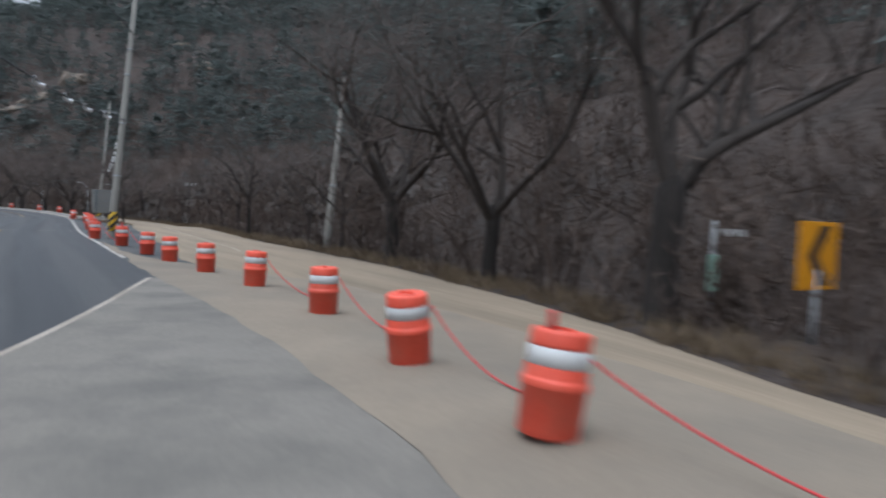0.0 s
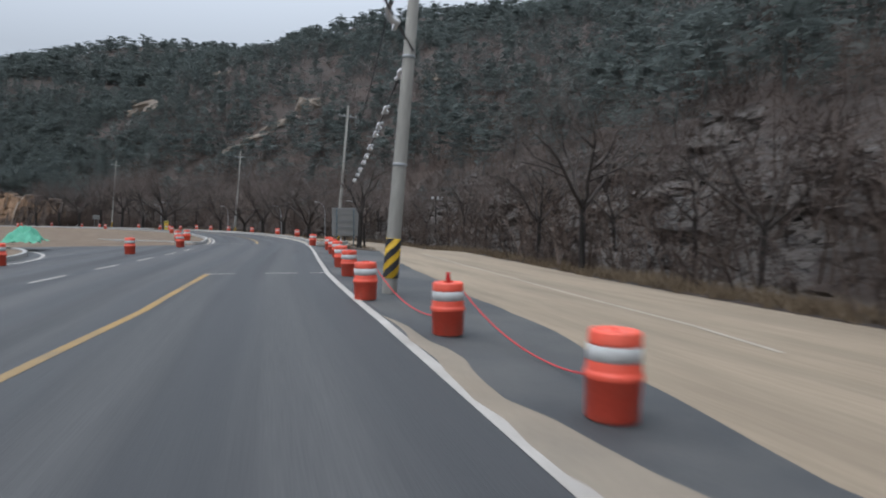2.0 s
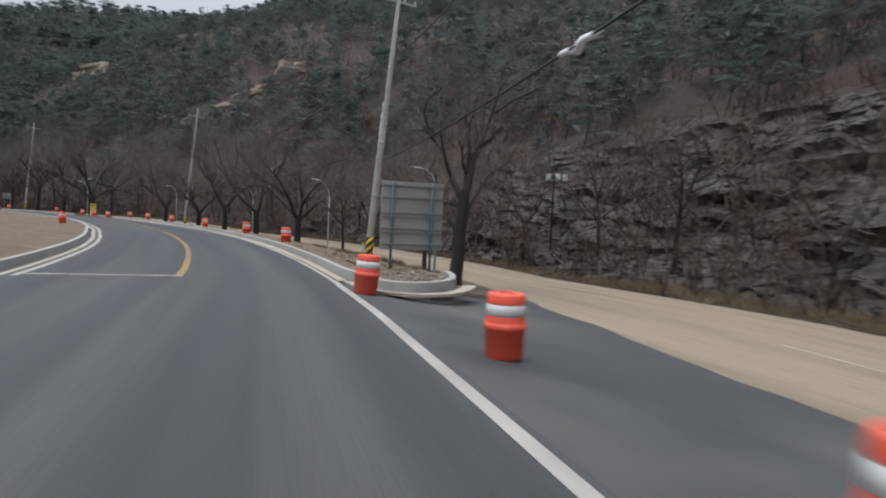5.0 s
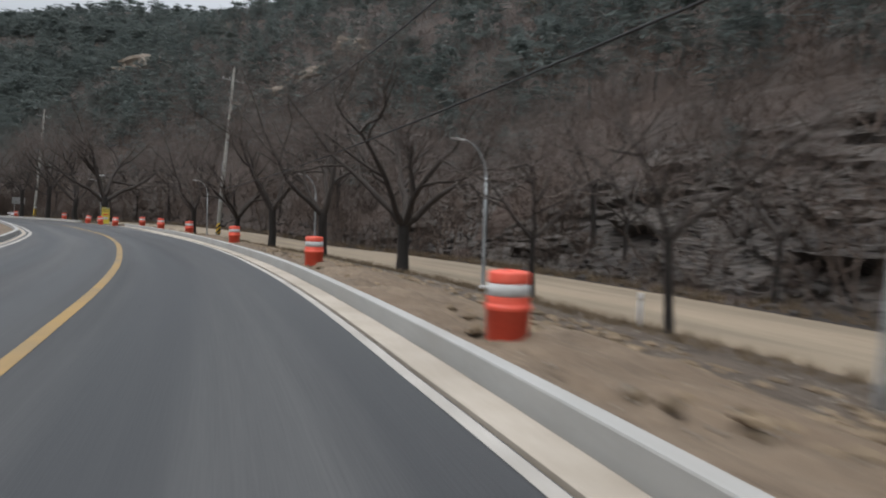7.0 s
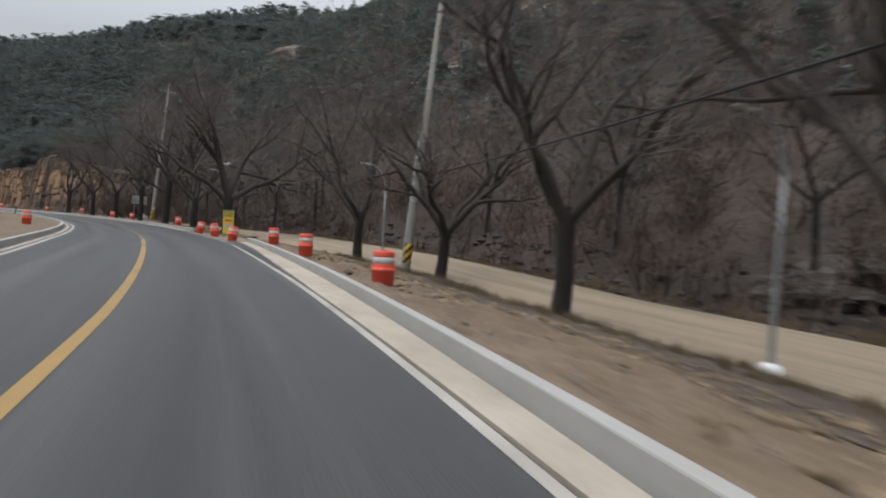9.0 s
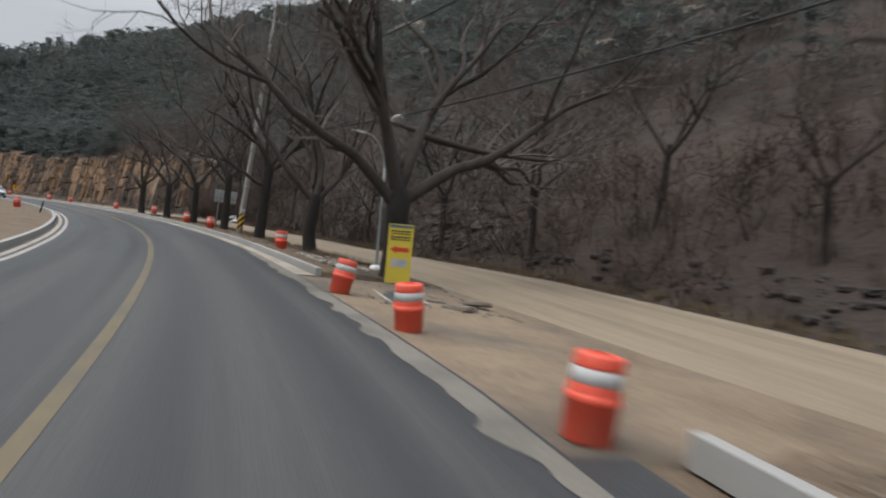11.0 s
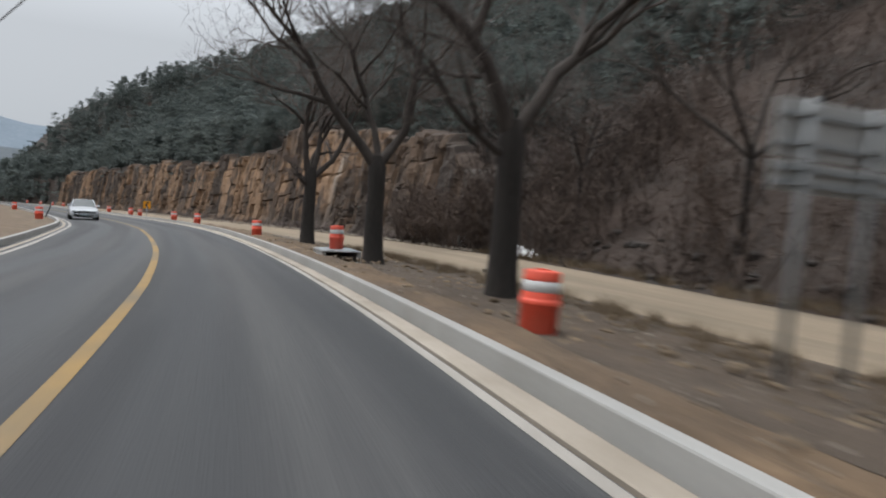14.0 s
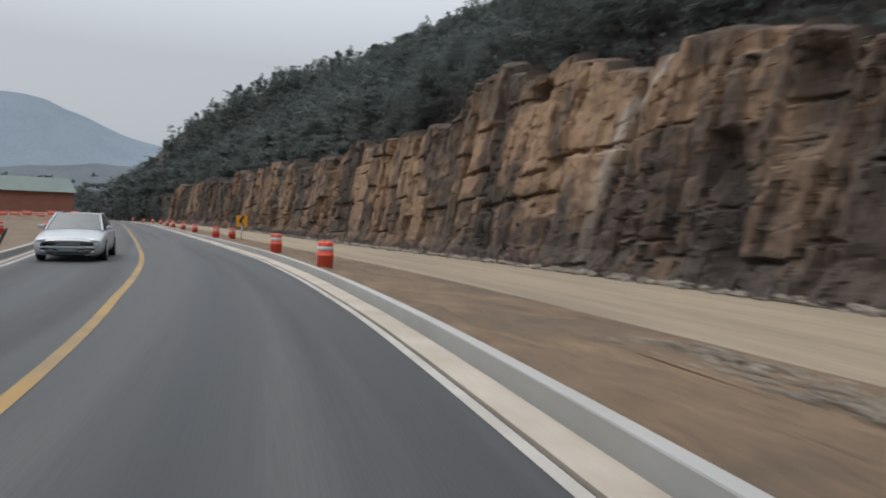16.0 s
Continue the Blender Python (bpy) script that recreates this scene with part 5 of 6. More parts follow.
def replicate(kinds, pts, r, lo, hi, wide=1.0):
    """Copies of small meshes, turned and scaled at random, joined into arrays."""
    V, F, n = [], [], 0
    which = r.randint(0, len(kinds), len(pts))
    for k, (v, f) in enumerate(kinds):
        p = pts[which == k]
        if not len(p):
            continue
        a, sc = r.uniform(0, 2 * np.pi, len(p)), r.uniform(lo, hi, len(p))
        c, s_ = np.cos(a) * sc * wide, np.sin(a) * sc * wide
        X = v[None, :, 0] * c[:, None] - v[None, :, 1] * s_[:, None] + p[:, None, 0]
        Y = v[None, :, 0] * s_[:, None] + v[None, :, 1] * c[:, None] + p[:, None, 1]
        Z = v[None, :, 2] * sc[:, None] + p[:, None, 2]
        V.append(np.stack([X, Y, Z], -1).reshape(-1, 3))
        F.append((f[None] + (np.arange(len(p)) * len(v))[:, None, None] + n).reshape(-1, f.shape[1]))
        n += len(p) * len(v)
    return np.concatenate(V), np.concatenate(F)


def brush_kind(seed, stems, height, spread):
    """A clump of bare stems as thin blades with side twigs."""
    r = np.random.RandomState(seed)
    V, F = [], []

    def blade(a, b, w):
        t = b - a
        o = np.cross(t, r.normal(size=3))
        o *= w / (np.linalg.norm(o) + 1e-9)
        i = len(V)
        V.extend([a - o, a + o, b])
        F.append((i, i + 1, i + 2))

    for _ in range(stems):
        a = np.array([r.normal(0, 0.3), r.normal(0, 0.3), 0])
        b = a + np.array([r.normal(0, spread), r.normal(0, spread), height * r.uniform(0.5, 1.0)])
        blade(a, b, 0.028)
        for _ in range(8):
            u = r.uniform(0.25, 0.95)
            p = a + (b - a) * u
            q = p + np.array([r.normal(0, 0.5), r.normal(0, 0.5), r.uniform(0.1, 0.9)]) * height * 0.24
            blade(p, q, 0.016)
            for _ in range(2):
                w = p + (q - p) * r.uniform(0.3, 0.9)
                blade(w, w + np.array([r.normal(0, 0.3), r.normal(0, 0.3), r.uniform(0, 0.5)]) * height * 0.14, 0.012)
    return np.array(V), np.array(F)


def pine_kind(seed, height, pads, tris, leaf):
    """A pine: a bent stem with flat uneven pads of needles."""
    r = np.random.RandomState(seed)
    V, F = [], []
    bend = r.normal(0, 0.35, 2)
    for k in range(3):
        a = np.array([0, 0, 0.0]); b = np.array([bend[0], bend[1], height * 0.85])
        ang = k * 2.1
        o = np.array([math.cos(ang), math.sin(ang), 0]) * 0.1
        i = len(V); V.extend([a - o, a + o, b]); F.append((i, i + 1, i + 2))
    for p in range(pads):
        f = r.uniform(0.12, 1.0) ** 0.85
        c = np.array([bend[0] * f + r.normal(0, 0.8) * (1.25 - f), bend[1] * f + r.normal(0, 0.8) * (1.25 - f), height * f])
        w = r.uniform(0.6, 1.25) * (1.45 - 0.9 * f)
        for _ in range(tris):
            q = c + np.array([r.normal(0, 0.5) * w, r.normal(0, 0.5) * w, r.normal(0, 0.12)])
            e1, e2 = r.normal(0, leaf, 3), r.normal(0, leaf * 0.55, 3)
            e1[2] *= 0.45
            i = len(V); V.extend([q - e1, q + e1, q + e2]); F.append((i, i + 1, i + 2))
    return np.array(V), np.array(F)


brush = [brush_kind(k, 6, 2.3 + 0.3 * k, 0.55) for k in range(4)]
small_brush = [brush_kind(20 + k, 7, 1.1, 0.4) for k in range(3)]
near_pines = [pine_kind(80 + k, 6.0 + 0.5 * k, 24, 46, 0.12) for k in range(4)]
mid_pines = [pine_kind(60 + k, 6.0 + 0.5 * k, 15, 14, 0.28) for k in range(5)]
far_pines = [pine_kind(50 + k, 6.5 + 0.5 * k, 12, 11, 0.42) for k in range(4)]


def stuff(name, V, F, material, label, category):
    return tagged(new(name, many(name, V, F, material)), label, category, kind="stuff")


off_cut = lambda s, d, u, w: ~((s > 212) & (u < 1.5 + cut_top(s) / 7 + 2.0))
pts, r = scatter(2600, -50, 245, 0.8, 45, 1, 1.4, off_cut)
stuff("hillside_brush", *replicate(brush, pts, r, 0.7, 1.7), BRUSH_FOOT, "dense grey-brown leafless brush on the slope", "brush")
pts, r = scatter(1000, -50, 216, 0.5, 9, 2, 1.2)
stuff("foot_brush", *replicate(small_brush, pts, r, 0.5, 1.3), BRUSH_FOOT, "low bare shrubs at the foot of the hill", "brush")
pts, r = scatter(3900, -60, 440, 12, 150, 3, 1.6, lambda s, d, u, w: (w < np.clip((u - 9) / 24, 0.06, 1)) & off_cut(s, d, u, w))
stuff("hillside_pines", *replicate(mid_pines, pts, r, 0.6, 1.08, 1.5), PINE, "dark green pine wood on the hillside", "woods")
pts, r = scatter(330, -50, 214, 7, 42, 24, 1.0, lambda s, d, u, w: rough(s, d, 0.06, 2) > 0.05)
stuff("slope_pines", *replicate(near_pines, pts, r, 0.35, 0.85), PINE, "scattered dark green pines among the brush", "woods")
pts, r = scatter(420, 219, 268, 4.5, 34, 4, 1.2, off_cut)
stuff("cut_top_pines", *replicate(near_pines, pts, r, 0.5, 0.95), PINE, "dense dark green pines above the rock cut", "woods")
pts, r = scatter(500, 219, 310, 30, 85, 14, 1.2)
stuff("upper_cut_pines", *replicate(mid_pines, pts, r, 0.5, 0.9, 1.4), PINE, "dark green pines on the slope above the cut", "woods")
pts, r = scatter(1700, 268, 460, 4.5, 80, 15, 1.5, off_cut)
stuff("far_cut_pines", *replicate(mid_pines, pts, r, 0.6, 1.15, 1.3), PINE, "dark green pines above the rock cut", "woods")
pts, r = scatter(4200, -60, 470, 100, 400, 5, 1.5)
stuff("ridge_pines", *replicate(far_pines, pts, r, 0.6, 1.1, 2.0), PINE, "dark pine wood on the upper ridge", "woods")
pts, r = scatter(1400, -50, 250, 30, 130, 6, 1.2)
stuff("upper_brush", *replicate(brush, pts, r, 1.2, 2.6), BRUSH, "grey leafless woods between the pines", "brush")
pts, r = scatter(600, 213, 290, 3.0, 10, 9, 1.0)
pts = np.concatenate([pts, scatter(170, 216, 236, 2.6, 5.5, 18, 1.0)[0]])
stuff("cut_edge_brush", *replicate(brush, pts, r, 0.5, 1.2), BRUSH, "bare brush along the top of the rock cut", "brush")
pts, r = scatter(420, 216, 300, 3.4, 10, 10, 1.0)
stuff("cut_edge_pines", *replicate(near_pines, pts, r, 0.3, 0.75), PINE, "young pines along the top of the rock cut", "woods")
pts, r = scatter(160, 214, 300, 0.2, 1.2, 11, 1.0)
stuff("cut_foot_brush", *replicate(small_brush, pts, r, 0.4, 1.0), BRUSH, "bare shrubs at the foot of the rock cut", "brush")
pts, r = scatter(90, 212, 223.5, 0.3, 1.5, 17, 1.0)
stuff("cut_start_brush", *replicate(brush, pts, r, 0.9, 1.7), BRUSH_FOOT, "tall brown brush veiling the start of the rock cut", "brush")
pts, r = scatter(330, 206, 225, 0.6, 10, 16, 1.0, lambda s, d, u, w: (s < 217) | (u > 5))
stuff("cut_end_brush", *replicate(brush, pts, r, 0.6, 1.25), BRUSH_FOOT, "tall bare brush where the rock cut begins", "brush")


# ---- boulders, rubble, grass ----
def boulder(seed, rx, ry, rz, cuts=3):
    bm = bmesh.new()
    bmesh.ops.create_icosphere(bm, subdivisions=cuts, radius=1.0)
    for v in bm.verts:
        n = noise.noise(v.co * 1.6 + Vector((seed, 0, 0))) * 0.45 + noise.noise(v.co * 4 + Vector((0, seed, 0))) * 0.14
        k = 1 + n
        c = v.co * k
        c = Vector((round(c.x * 3.2) / 3.2 * 0.35 + c.x * 0.65, c.y, round(c.z * 3) / 3 * 0.45 + c.z * 0.55))
        v.co = Vector((c.x * rx, c.y * ry, c.z * rz))
    return bm


def surface_at(x, y):
    i = int(np.argmin((LXY[:, 0] - x) ** 2 + (LXY[:, 1] - y) ** 2))
    q = np.array([x, y]) - LXY[i]
    return float(hill_z(np.array(LS[i] + q @ LT[i]), np.array(q[0] * LT[i, 1] - q[1] * LT[i, 0])))


def outcrop(x, y, pieces, label):
    """Bare rocks half sunk in the slope; each piece: offset, rise, half sizes, tilt along its length, turn."""
    zb = surface_at(x, y)
    ob = thing("rock_outcrop", label, "rock", pose(x, y, zb))
    for k, (dx, dy, dz, rx, ry, rz, tilt, turn) in enumerate(pieces):
        bm = boulder(k * 7.3 + x, rx, ry, rz)
        bmesh.ops.transform(bm, matrix=pose(dx, dy, surface_at(x + dx, y + dy) - zb + dz, 0, tilt, turn), verts=bm.verts)
        part("rock", bm, BOULDER, ob)
    return ob


outcrop(-185.5, 208.0, [(0, 0, 0.9, 5.2, 3.6, 2.6, -14, 25), (-4.5, 0, 0.2, 4.0, 3, 1.8, -10, 30), (3.0, -2.0, 0.2, 3.0, 2.6, 1.6, -10, 10)], "pale bare rock outcrop among pines on the hill")
ox, oy = (float(v) for v in plan(179.0, 57.0))
outcrop(ox, oy, [(0, 0, 1.6, 2.4, 2.2, 2.6, 0, 15), (-4.5, -4.5, 0.5, 5.0, 2.2, 1.3, -24, 36), (-9.5, -8.8, 0.4, 4.5, 2.0, 1.1, -24, 38), (-14, -12.4, 0.3, 3.6, 1.7, 0.9, -22, 36), (2.6, 2, 0.8, 1.8, 1.8, 1.8, 0, 60)],
        "long pale sloping rock outcrop with a block on top")
for x_, d_, u_ in ((236, 95, 4), (205, 112, 3), (172, 88, 2.5), (152, 70, 2.5), (262, 84, 3)):
    xx, yy = (float(v) for v in plan(x_, d_))
    outcrop(xx, yy, [(0, 0, 0.6, u_, 2, 1.3, -10, 30)], "small pale rock patch among pines on the hill")


def stone_kind(seed):
    r = np.random.RandomState(seed)
    bm = bmesh.new()
    bmesh.ops.create_icosphere(bm, subdivisions=1, radius=1.0)
    V = np.array([v.co for v in bm.verts]) * r.uniform(0.65, 1.2, (len(bm.verts), 1)) * np.array([1.0, 0.8, 0.5])
    F = np.array([[v.index for v in f.verts] for f in bm.faces])
    bm.free()
    return V, F


stones = [stone_kind(k) for k in range(4)]


def on_verge(n, s0, s1, lo, hi, seed, power=1.0):
    r = np.random.RandomState(seed)
    s, u = r.uniform(s0, s1, n), r.uniform(0, 1, n) ** power
    a, b = lo(s), hi(s)
    d = a + (b - a) * u
    x, y = plan(s, d)
    return np.stack([x, y, ground_z(s, d) + 0.01], 1), r


pts, r = on_verge(4200, 67.5, 141, lambda s: kerb_d(s) + 0.35, near_d, 31, 0.8)
stuff("verge_rubble", *replicate(stones, pts, r, 0.015, 0.06), STONE, "scattered grey and tan stones on the dirt verge", "stones")
pts, r = on_verge(1500, 68.5, 140.5, lambda s: kerb_d(s) + 0.75, lambda s: near_d(s) * 0.66 + 0.34 * white_d(s), 42, 0.6)
stuff("verge_clods", *replicate(stones, pts, r, 0.05, 0.17), CLOD, "tan dirt clods heaped on the verge", "dirt")
pts, r = on_verge(800, 156.5, 213, lambda s: kerb_d(s) + 0.6, near_d, 43)
stuff("verge_clods_east", *replicate(stones, pts, r, 0.04, 0.12), CLOD, "brown dirt clods on the verge", "dirt")
pts, r = on_verge(260, 65.7, 68.4, lambda s: 0 * s + 2.8, lambda s: 0 * s + 4.3, 41)
pts[:, 2] = 0.16
stuff("nose_rubble", *replicate(stones, pts, r, 0.02, 0.07), STONE, "grey gravel inside the rounded kerb end", "stones")
pts, r = on_verge(1700, 156, 216, lambda s: kerb_d(s) + 0.4, near_d, 32, 0.8)
stuff("verge_rubble_east", *replicate(stones, pts, r, 0.015, 0.06), STONE, "scattered stones and clods on the dirt verge", "stones")
pts, r = on_verge(260, 157.5, 163, lambda s: 0 * s + 4.0, lambda s: 0 * s + 5.6, 33)
stuff("pale_debris", *replicate(stones, pts, r, 0.03, 0.09), FLAKE, "pale broken debris flakes under the trees", "debris")
pts, r = on_verge(150, 149.2, 154.6, lambda s: 0 * s + 3.3, lambda s: 0 * s + 6.6, 46, 0.7)
stuff("entrance_debris", *replicate(stones, pts, r, 0.025, 0.1), STONE, "broken grey concrete bits round the drain plate", "debris")
pts, r = on_verge(600, 214, 223, lambda s: near_d(s) - 2.0, lambda s: near_d(s) - 0.2, 34)
stuff("gravel_spill", *replicate(stones, pts, r, 0.03, 0.1), STONE, "grey gravel spilled beside the service road", "gravel")
pts, r = on_verge(1100, 212, 300, lambda s: far_d(s) - 0.3, lambda s: far_d(s) + 0.95, 35)
stuff("fallen_rock", *replicate(stones, pts, r, 0.05, 0.32), STONE, "broken rock fallen at the foot of the cut", "stones")
pts, r = on_verge(900, 60, 212, lambda s: far_d(s) + 0.2, lambda s: far_d(s) + 3, 36)
stuff("slope_foot_rock", *replicate(stones, pts, r, 0.08, 0.4), ROCK, "dark loose rock along the hill foot", "stones")
tuft = []
for k in range(3):
    rr = np.random.RandomState(70 + k)
    V, F = [], []
    for i in range(26):
        a = rr.normal(0, 0.08, 3) * (1, 1, 0)
        b = a + np.array([rr.normal(0, 0.14), rr.normal(0, 0.14), rr.uniform(0.1, 0.34)])
        o = np.array([rr.normal(), rr.normal(), 0])
        o *= 0.009 / np.linalg.norm(o)
        V += [a - o, a + o, b]
        F.append((3 * i, 3 * i + 1, 3 * i + 2))
    tuft.append((np.array(V), np.array(F)))
pts, r = on_verge(1900, -40, 75, lambda s: far_d(s) - 0.1, lambda s: far_d(s) + 1.4, 37)
stuff("dry_grass_edge", *replicate(tuft, pts, r, 0.6, 1.5), DRY_GRASS, "dry tan grass along the service road edge", "grass")
pts, r = on_verge(1500, 70, 212, lambda s: far_d(s) - 0.1, lambda s: far_d(s) + 1.2, 38)
stuff("dry_grass_foot", *replicate(tuft, pts, r, 0.6, 1.4), DRY_GRASS, "dry grass and litter at the hill foot", "grass")
pts, r = on_verge(900, 76, 139, lambda s: near_d(s) - 1.6, lambda s: near_d(s) + 0.05, 39)
ptb, r = on_verge(700, 160, 212, lambda s: near_d(s) - 1.6, lambda s: near_d(s) + 0.05, 40)
pts = np.concatenate([pts, ptb])
stuff("dry_grass_strip", *replicate(tuft, pts, r, 0.4, 1.0), DRY_GRASS, "thin dry grass under the roadside trees", "grass")


# ---- signs ----
def back_panel(s, d0, d1, plates, post_d, name, label, rails, frame_m, foot=-1.0, post_m=GREEN_STEEL, back_m=PANEL_BACK):
    """A sign seen from behind: a panel with rails on two posts. Its y axis runs to the left of the road."""
    ob = thing(name, label, "road sign", frame_m)
    c = 0.5 * (d0 + d1)
    z1 = plates[-1][1]
    for lo, hi in plates:
        part("panel", boxed(0.05, 0.075, -(d1 - c), -(d0 - c), lo, hi, bevel=0.006), back_m, ob, "dull grey sheet metal panel back")
    for z in rails:
        part("rail", boxed(0.012, 0.049, -(d1 - c) + 0.03, -(d0 - c) - 0.03, z - 0.025, z + 0.025), STEEL, ob)
    for pd in post_d:
        bm = lathe([(0.045, foot), (0.045, z1 - 0.02), (0.03, z1)], 14)
        bmesh.ops.translate(bm, verts=bm.verts, vec=(-0.045, c - pd, 0))
        p = part("post", bm, post_m, ob, "round steel post")
        for z in rails:
            part("clamp", boxed(-0.1, 0.011, c - pd - 0.065, c - pd + 0.065, z - 0.02, z + 0.02), STEEL, p)
    return ob


x, y = plan(73.4, 5.45)
back_panel(73.4, 4.35, 6.55, ((0.42, 2.72),), (4.72, 6.12), "guide_sign", "large grey road sign seen from behind on two posts", (0.62, 1.02, 1.15, 1.55, 1.68, 2.2, 2.6),
           pose(float(x), float(y), 0.0, 0, 0, heading(73.4)))
x, y = plan(187.6, 5.7)
back_panel(187.6, 4.9, 6.5, ((1.85, 2.16), (2.19, 2.78)), (5.22, 6.05), "guide_sign", "smaller pale grey road sign of two plates seen from behind", (1.93, 2.08, 2.33, 2.62),
           pose(float(x), float(y), -0.03, 0, 0, heading(187.6) - 3) @ pose(0, 0, 0, 3, 0, 0), -0.4, STEEL, PALE_PANEL)


def yellow_notice(m):
    ob = thing("notice_board", "yellow upright construction notice board with a red arrow", "sign", m)
    part("board", boxed(-0.02, 0.02, -0.36, 0.36, 0.03, 1.74, bevel=0.006), SIGN_Y, ob, "bright yellow board")
    part("header", boxed(-0.024, -0.0205, -0.34, 0.34, 1.63, 1.72), GREEN_STEEL, ob, "dark header strip")
    for z0 in (1.44, 1.27):
        for k in range(6):
            a = 0.29 - 0.098 * k
            bm = boxed(-0.024, -0.0205, a - 0.08, a, z0 + 0.075, z0 + 0.12)
            box(bm, -0.024, -0.0205, a - 0.08, a, z0, z0 + 0.03)
            box(bm, -0.024, -0.0205, a - 0.055, a - 0.03, z0 + 0.03, z0 + 0.075)
            part("writing_bar", bm, BLACK, ob, "black writing on yellow")
    bm = boxed(-0.024, -0.0205, -0.27, 0.1, 0.94, 1.07)
    v = [bm.verts.new(c) for c in ((-0.022, 0.1, 0.89), (-0.022, 0.1, 1.12), (-0.022, 0.28, 1.005))]
    bm.faces.new(v)
    part("arrow", bm, SIGN_RED, ob, "red arrow pointing along the bend")
    bm = boxed(-0.024, -0.0205, -0.24, 0.22, 0.5, 0.74, bevel=0.0)
    part("picture_panel", bm, BAND, ob, "pale panel with grey bars")
    for k in range(3):
        part("picture_bar", boxed(-0.0275, -0.0245, -0.2, 0.12 - 0.05 * k, 0.54 + 0.06 * k, 0.56 + 0.06 * k), STEEL, ob)
    for yy in (-0.3, 0.3):
        part("leg", boxed(0.02, 0.36, yy - 0.02, yy + 0.02, -0.03, 0.02), STEEL, ob)
    return ob


yellow_notice(place(154.6, 5.35, 0.0, -14))


def chevron(m, size, label):
    ob = thing("chevron_sign", label, "road sign", m)
    h = size * 1.05
    z0 = 0.95
    part("plate", boxed(-0.012, 0.012, -size / 2, size / 2, z0, z0 + h, bevel=0.004), AMBER, ob, "amber reflective plate")
    n = 3
    for sgn, nm in ((1, "stroke"), (-1, "stroke")):
        zc = z0 + h / 2
        V = [(-0.0155, 0.28 * size, zc), (-0.0155, 0.02 * size, zc), (-0.0155, -0.3 * size, zc + sgn * 0.44 * h), (-0.0155, -0.02 * size, zc + sgn * 0.44 * h)]
        part(nm, mesh(nm, V, [(0, 1, 2, 3) if sgn > 0 else (3, 2, 1, 0)], BLACK), BLACK, ob, "black arrow stroke")
    part("post", lathe([(0.035, -0.3), (0.035, z0 + 0.3)], 12), STEEL, ob)
    return ob


chevron(pose(5.55, 9.95, -0.15, 0, 0, heading(3) + 4), 0.98, "amber chevron sign with black arrow on a post")
chevron(place(263.0, 4.6), 0.75, "small amber chevron sign beside the cut")
nb = thing("notice_post", "post with small white and green plates under a tree", "sign", pose(4.75, 11.9, -0.1, 0, 0, heading(3)))
part("post", lathe([(0.04, -0.3), (0.04, 1.9)], 12), STEEL, nb)
part("white_plate", boxed(-0.06, -0.042, -0.75, -0.12, 1.62, 1.75, bevel=0.004), BAND, nb, "white name plate")
part("green_plate", boxed(-0.06, -0.042, -0.1, 0.16, 0.62, 1.28, bevel=0.004), surface("pale_green", (0.2, 0.32, 0.26), (0.26, 0.38, 0.31), 2.0), nb, "pale green plate")


# ---- street lamps and small posts ----
def lamp(m):
    ob = thing("street_lamp", "slim street lamp with a curved arm and white footing", "street lamp", m, "street lamps along the verge")
    part("footing", lathe([(0.24, -0.15), (0.23, 0.05), (0.17, 0.13), (0.05, 0.16)], 18), TARP, ob, "white domed concrete footing")
    k = np.linspace(0, 1, 14)
    z = np.concatenate([[0.1, 1.2, 2.4, 3.5], 3.5 + 1.25 * np.sin(k * 1.45)])
    yv = np.concatenate([[0, 0, 0, 0], 0.95 * (1 - np.cos(k * 1.45))])
    p = np.stack([0 * z, yv, z], 1)
    rad = np.concatenate([[0.06, 0.055, 0.05, 0.046], 0.044 - 0.018 * k])
    part("pole", many("pole", *tubes([p], [rad], 10), STEEL, True), STEEL, ob)
    bm = boulder(3.0, 0.08, 0.26, 0.04, 2)
    bmesh.ops.transform(bm, matrix=pose(0, 1.05, 4.74, 4, 0, 0), verts=bm.verts)
    part("lamp_head", bm, BAND, ob, "pale lamp head")
    return ob


first_lamp = lamp(place(96.05, 8.88))
copy_thing(first_lamp, place(74.4, 6.7) @ Matrix.Scale(0.82, 4))
for s, d in ((115.2, 9.85), (136.0, 9.2), (158.8, 6.05)):
    copy_thing(first_lamp, place(s, d))
fl = thing("floodlight_post", "thin dark post carrying small white floodlights", "lamp post", place(81.5, 16.2))
part("post", lathe([(0.06, -0.4), (0.045, 4.2), (0.03, 4.25)], 10), BARK, fl)
part("bar", boxed(-0.03, 0.03, -0.75, 0.55, 3.95, 4.0), STEEL, fl)
for yy in (-0.65, -0.2, 0.35):
    part("floodlight", boxed(-0.12, 0.06, yy - 0.11, yy + 0.11, 4.0, 4.3, bevel=0.02), BAND, fl, "small white floodlight")


def delineator(m, material, label, h=0.8):
    ob = thing("delineator_post", label, "post", m)
    part("shaft", lathe([(0.05, -0.1), (0.045, h - 0.16), (0.045, h - 0.15)], 12), material, ob)
    part("top", lathe([(0.048, h - 0.15), (0.05, h - 0.1), (0.04, h), (0.02, h + 0.01)], 12), BAND if material is not BLACK else BLACK, ob)
    return ob


delineator(place(88.5, 8.4), TARP, "short white marker post on the verge", 0.75)
delineator(place(189.0, -5.9) @ pose(0, 0, 0, 12, 0, 0), BLACK, "short black post leaning behind the inner kerb", 0.7)
delineator(place(240.5, -6.7) @ pose(0, 0, 0, 20, 14, 0), BLACK, "black post leaning over the inner kerb", 0.95)


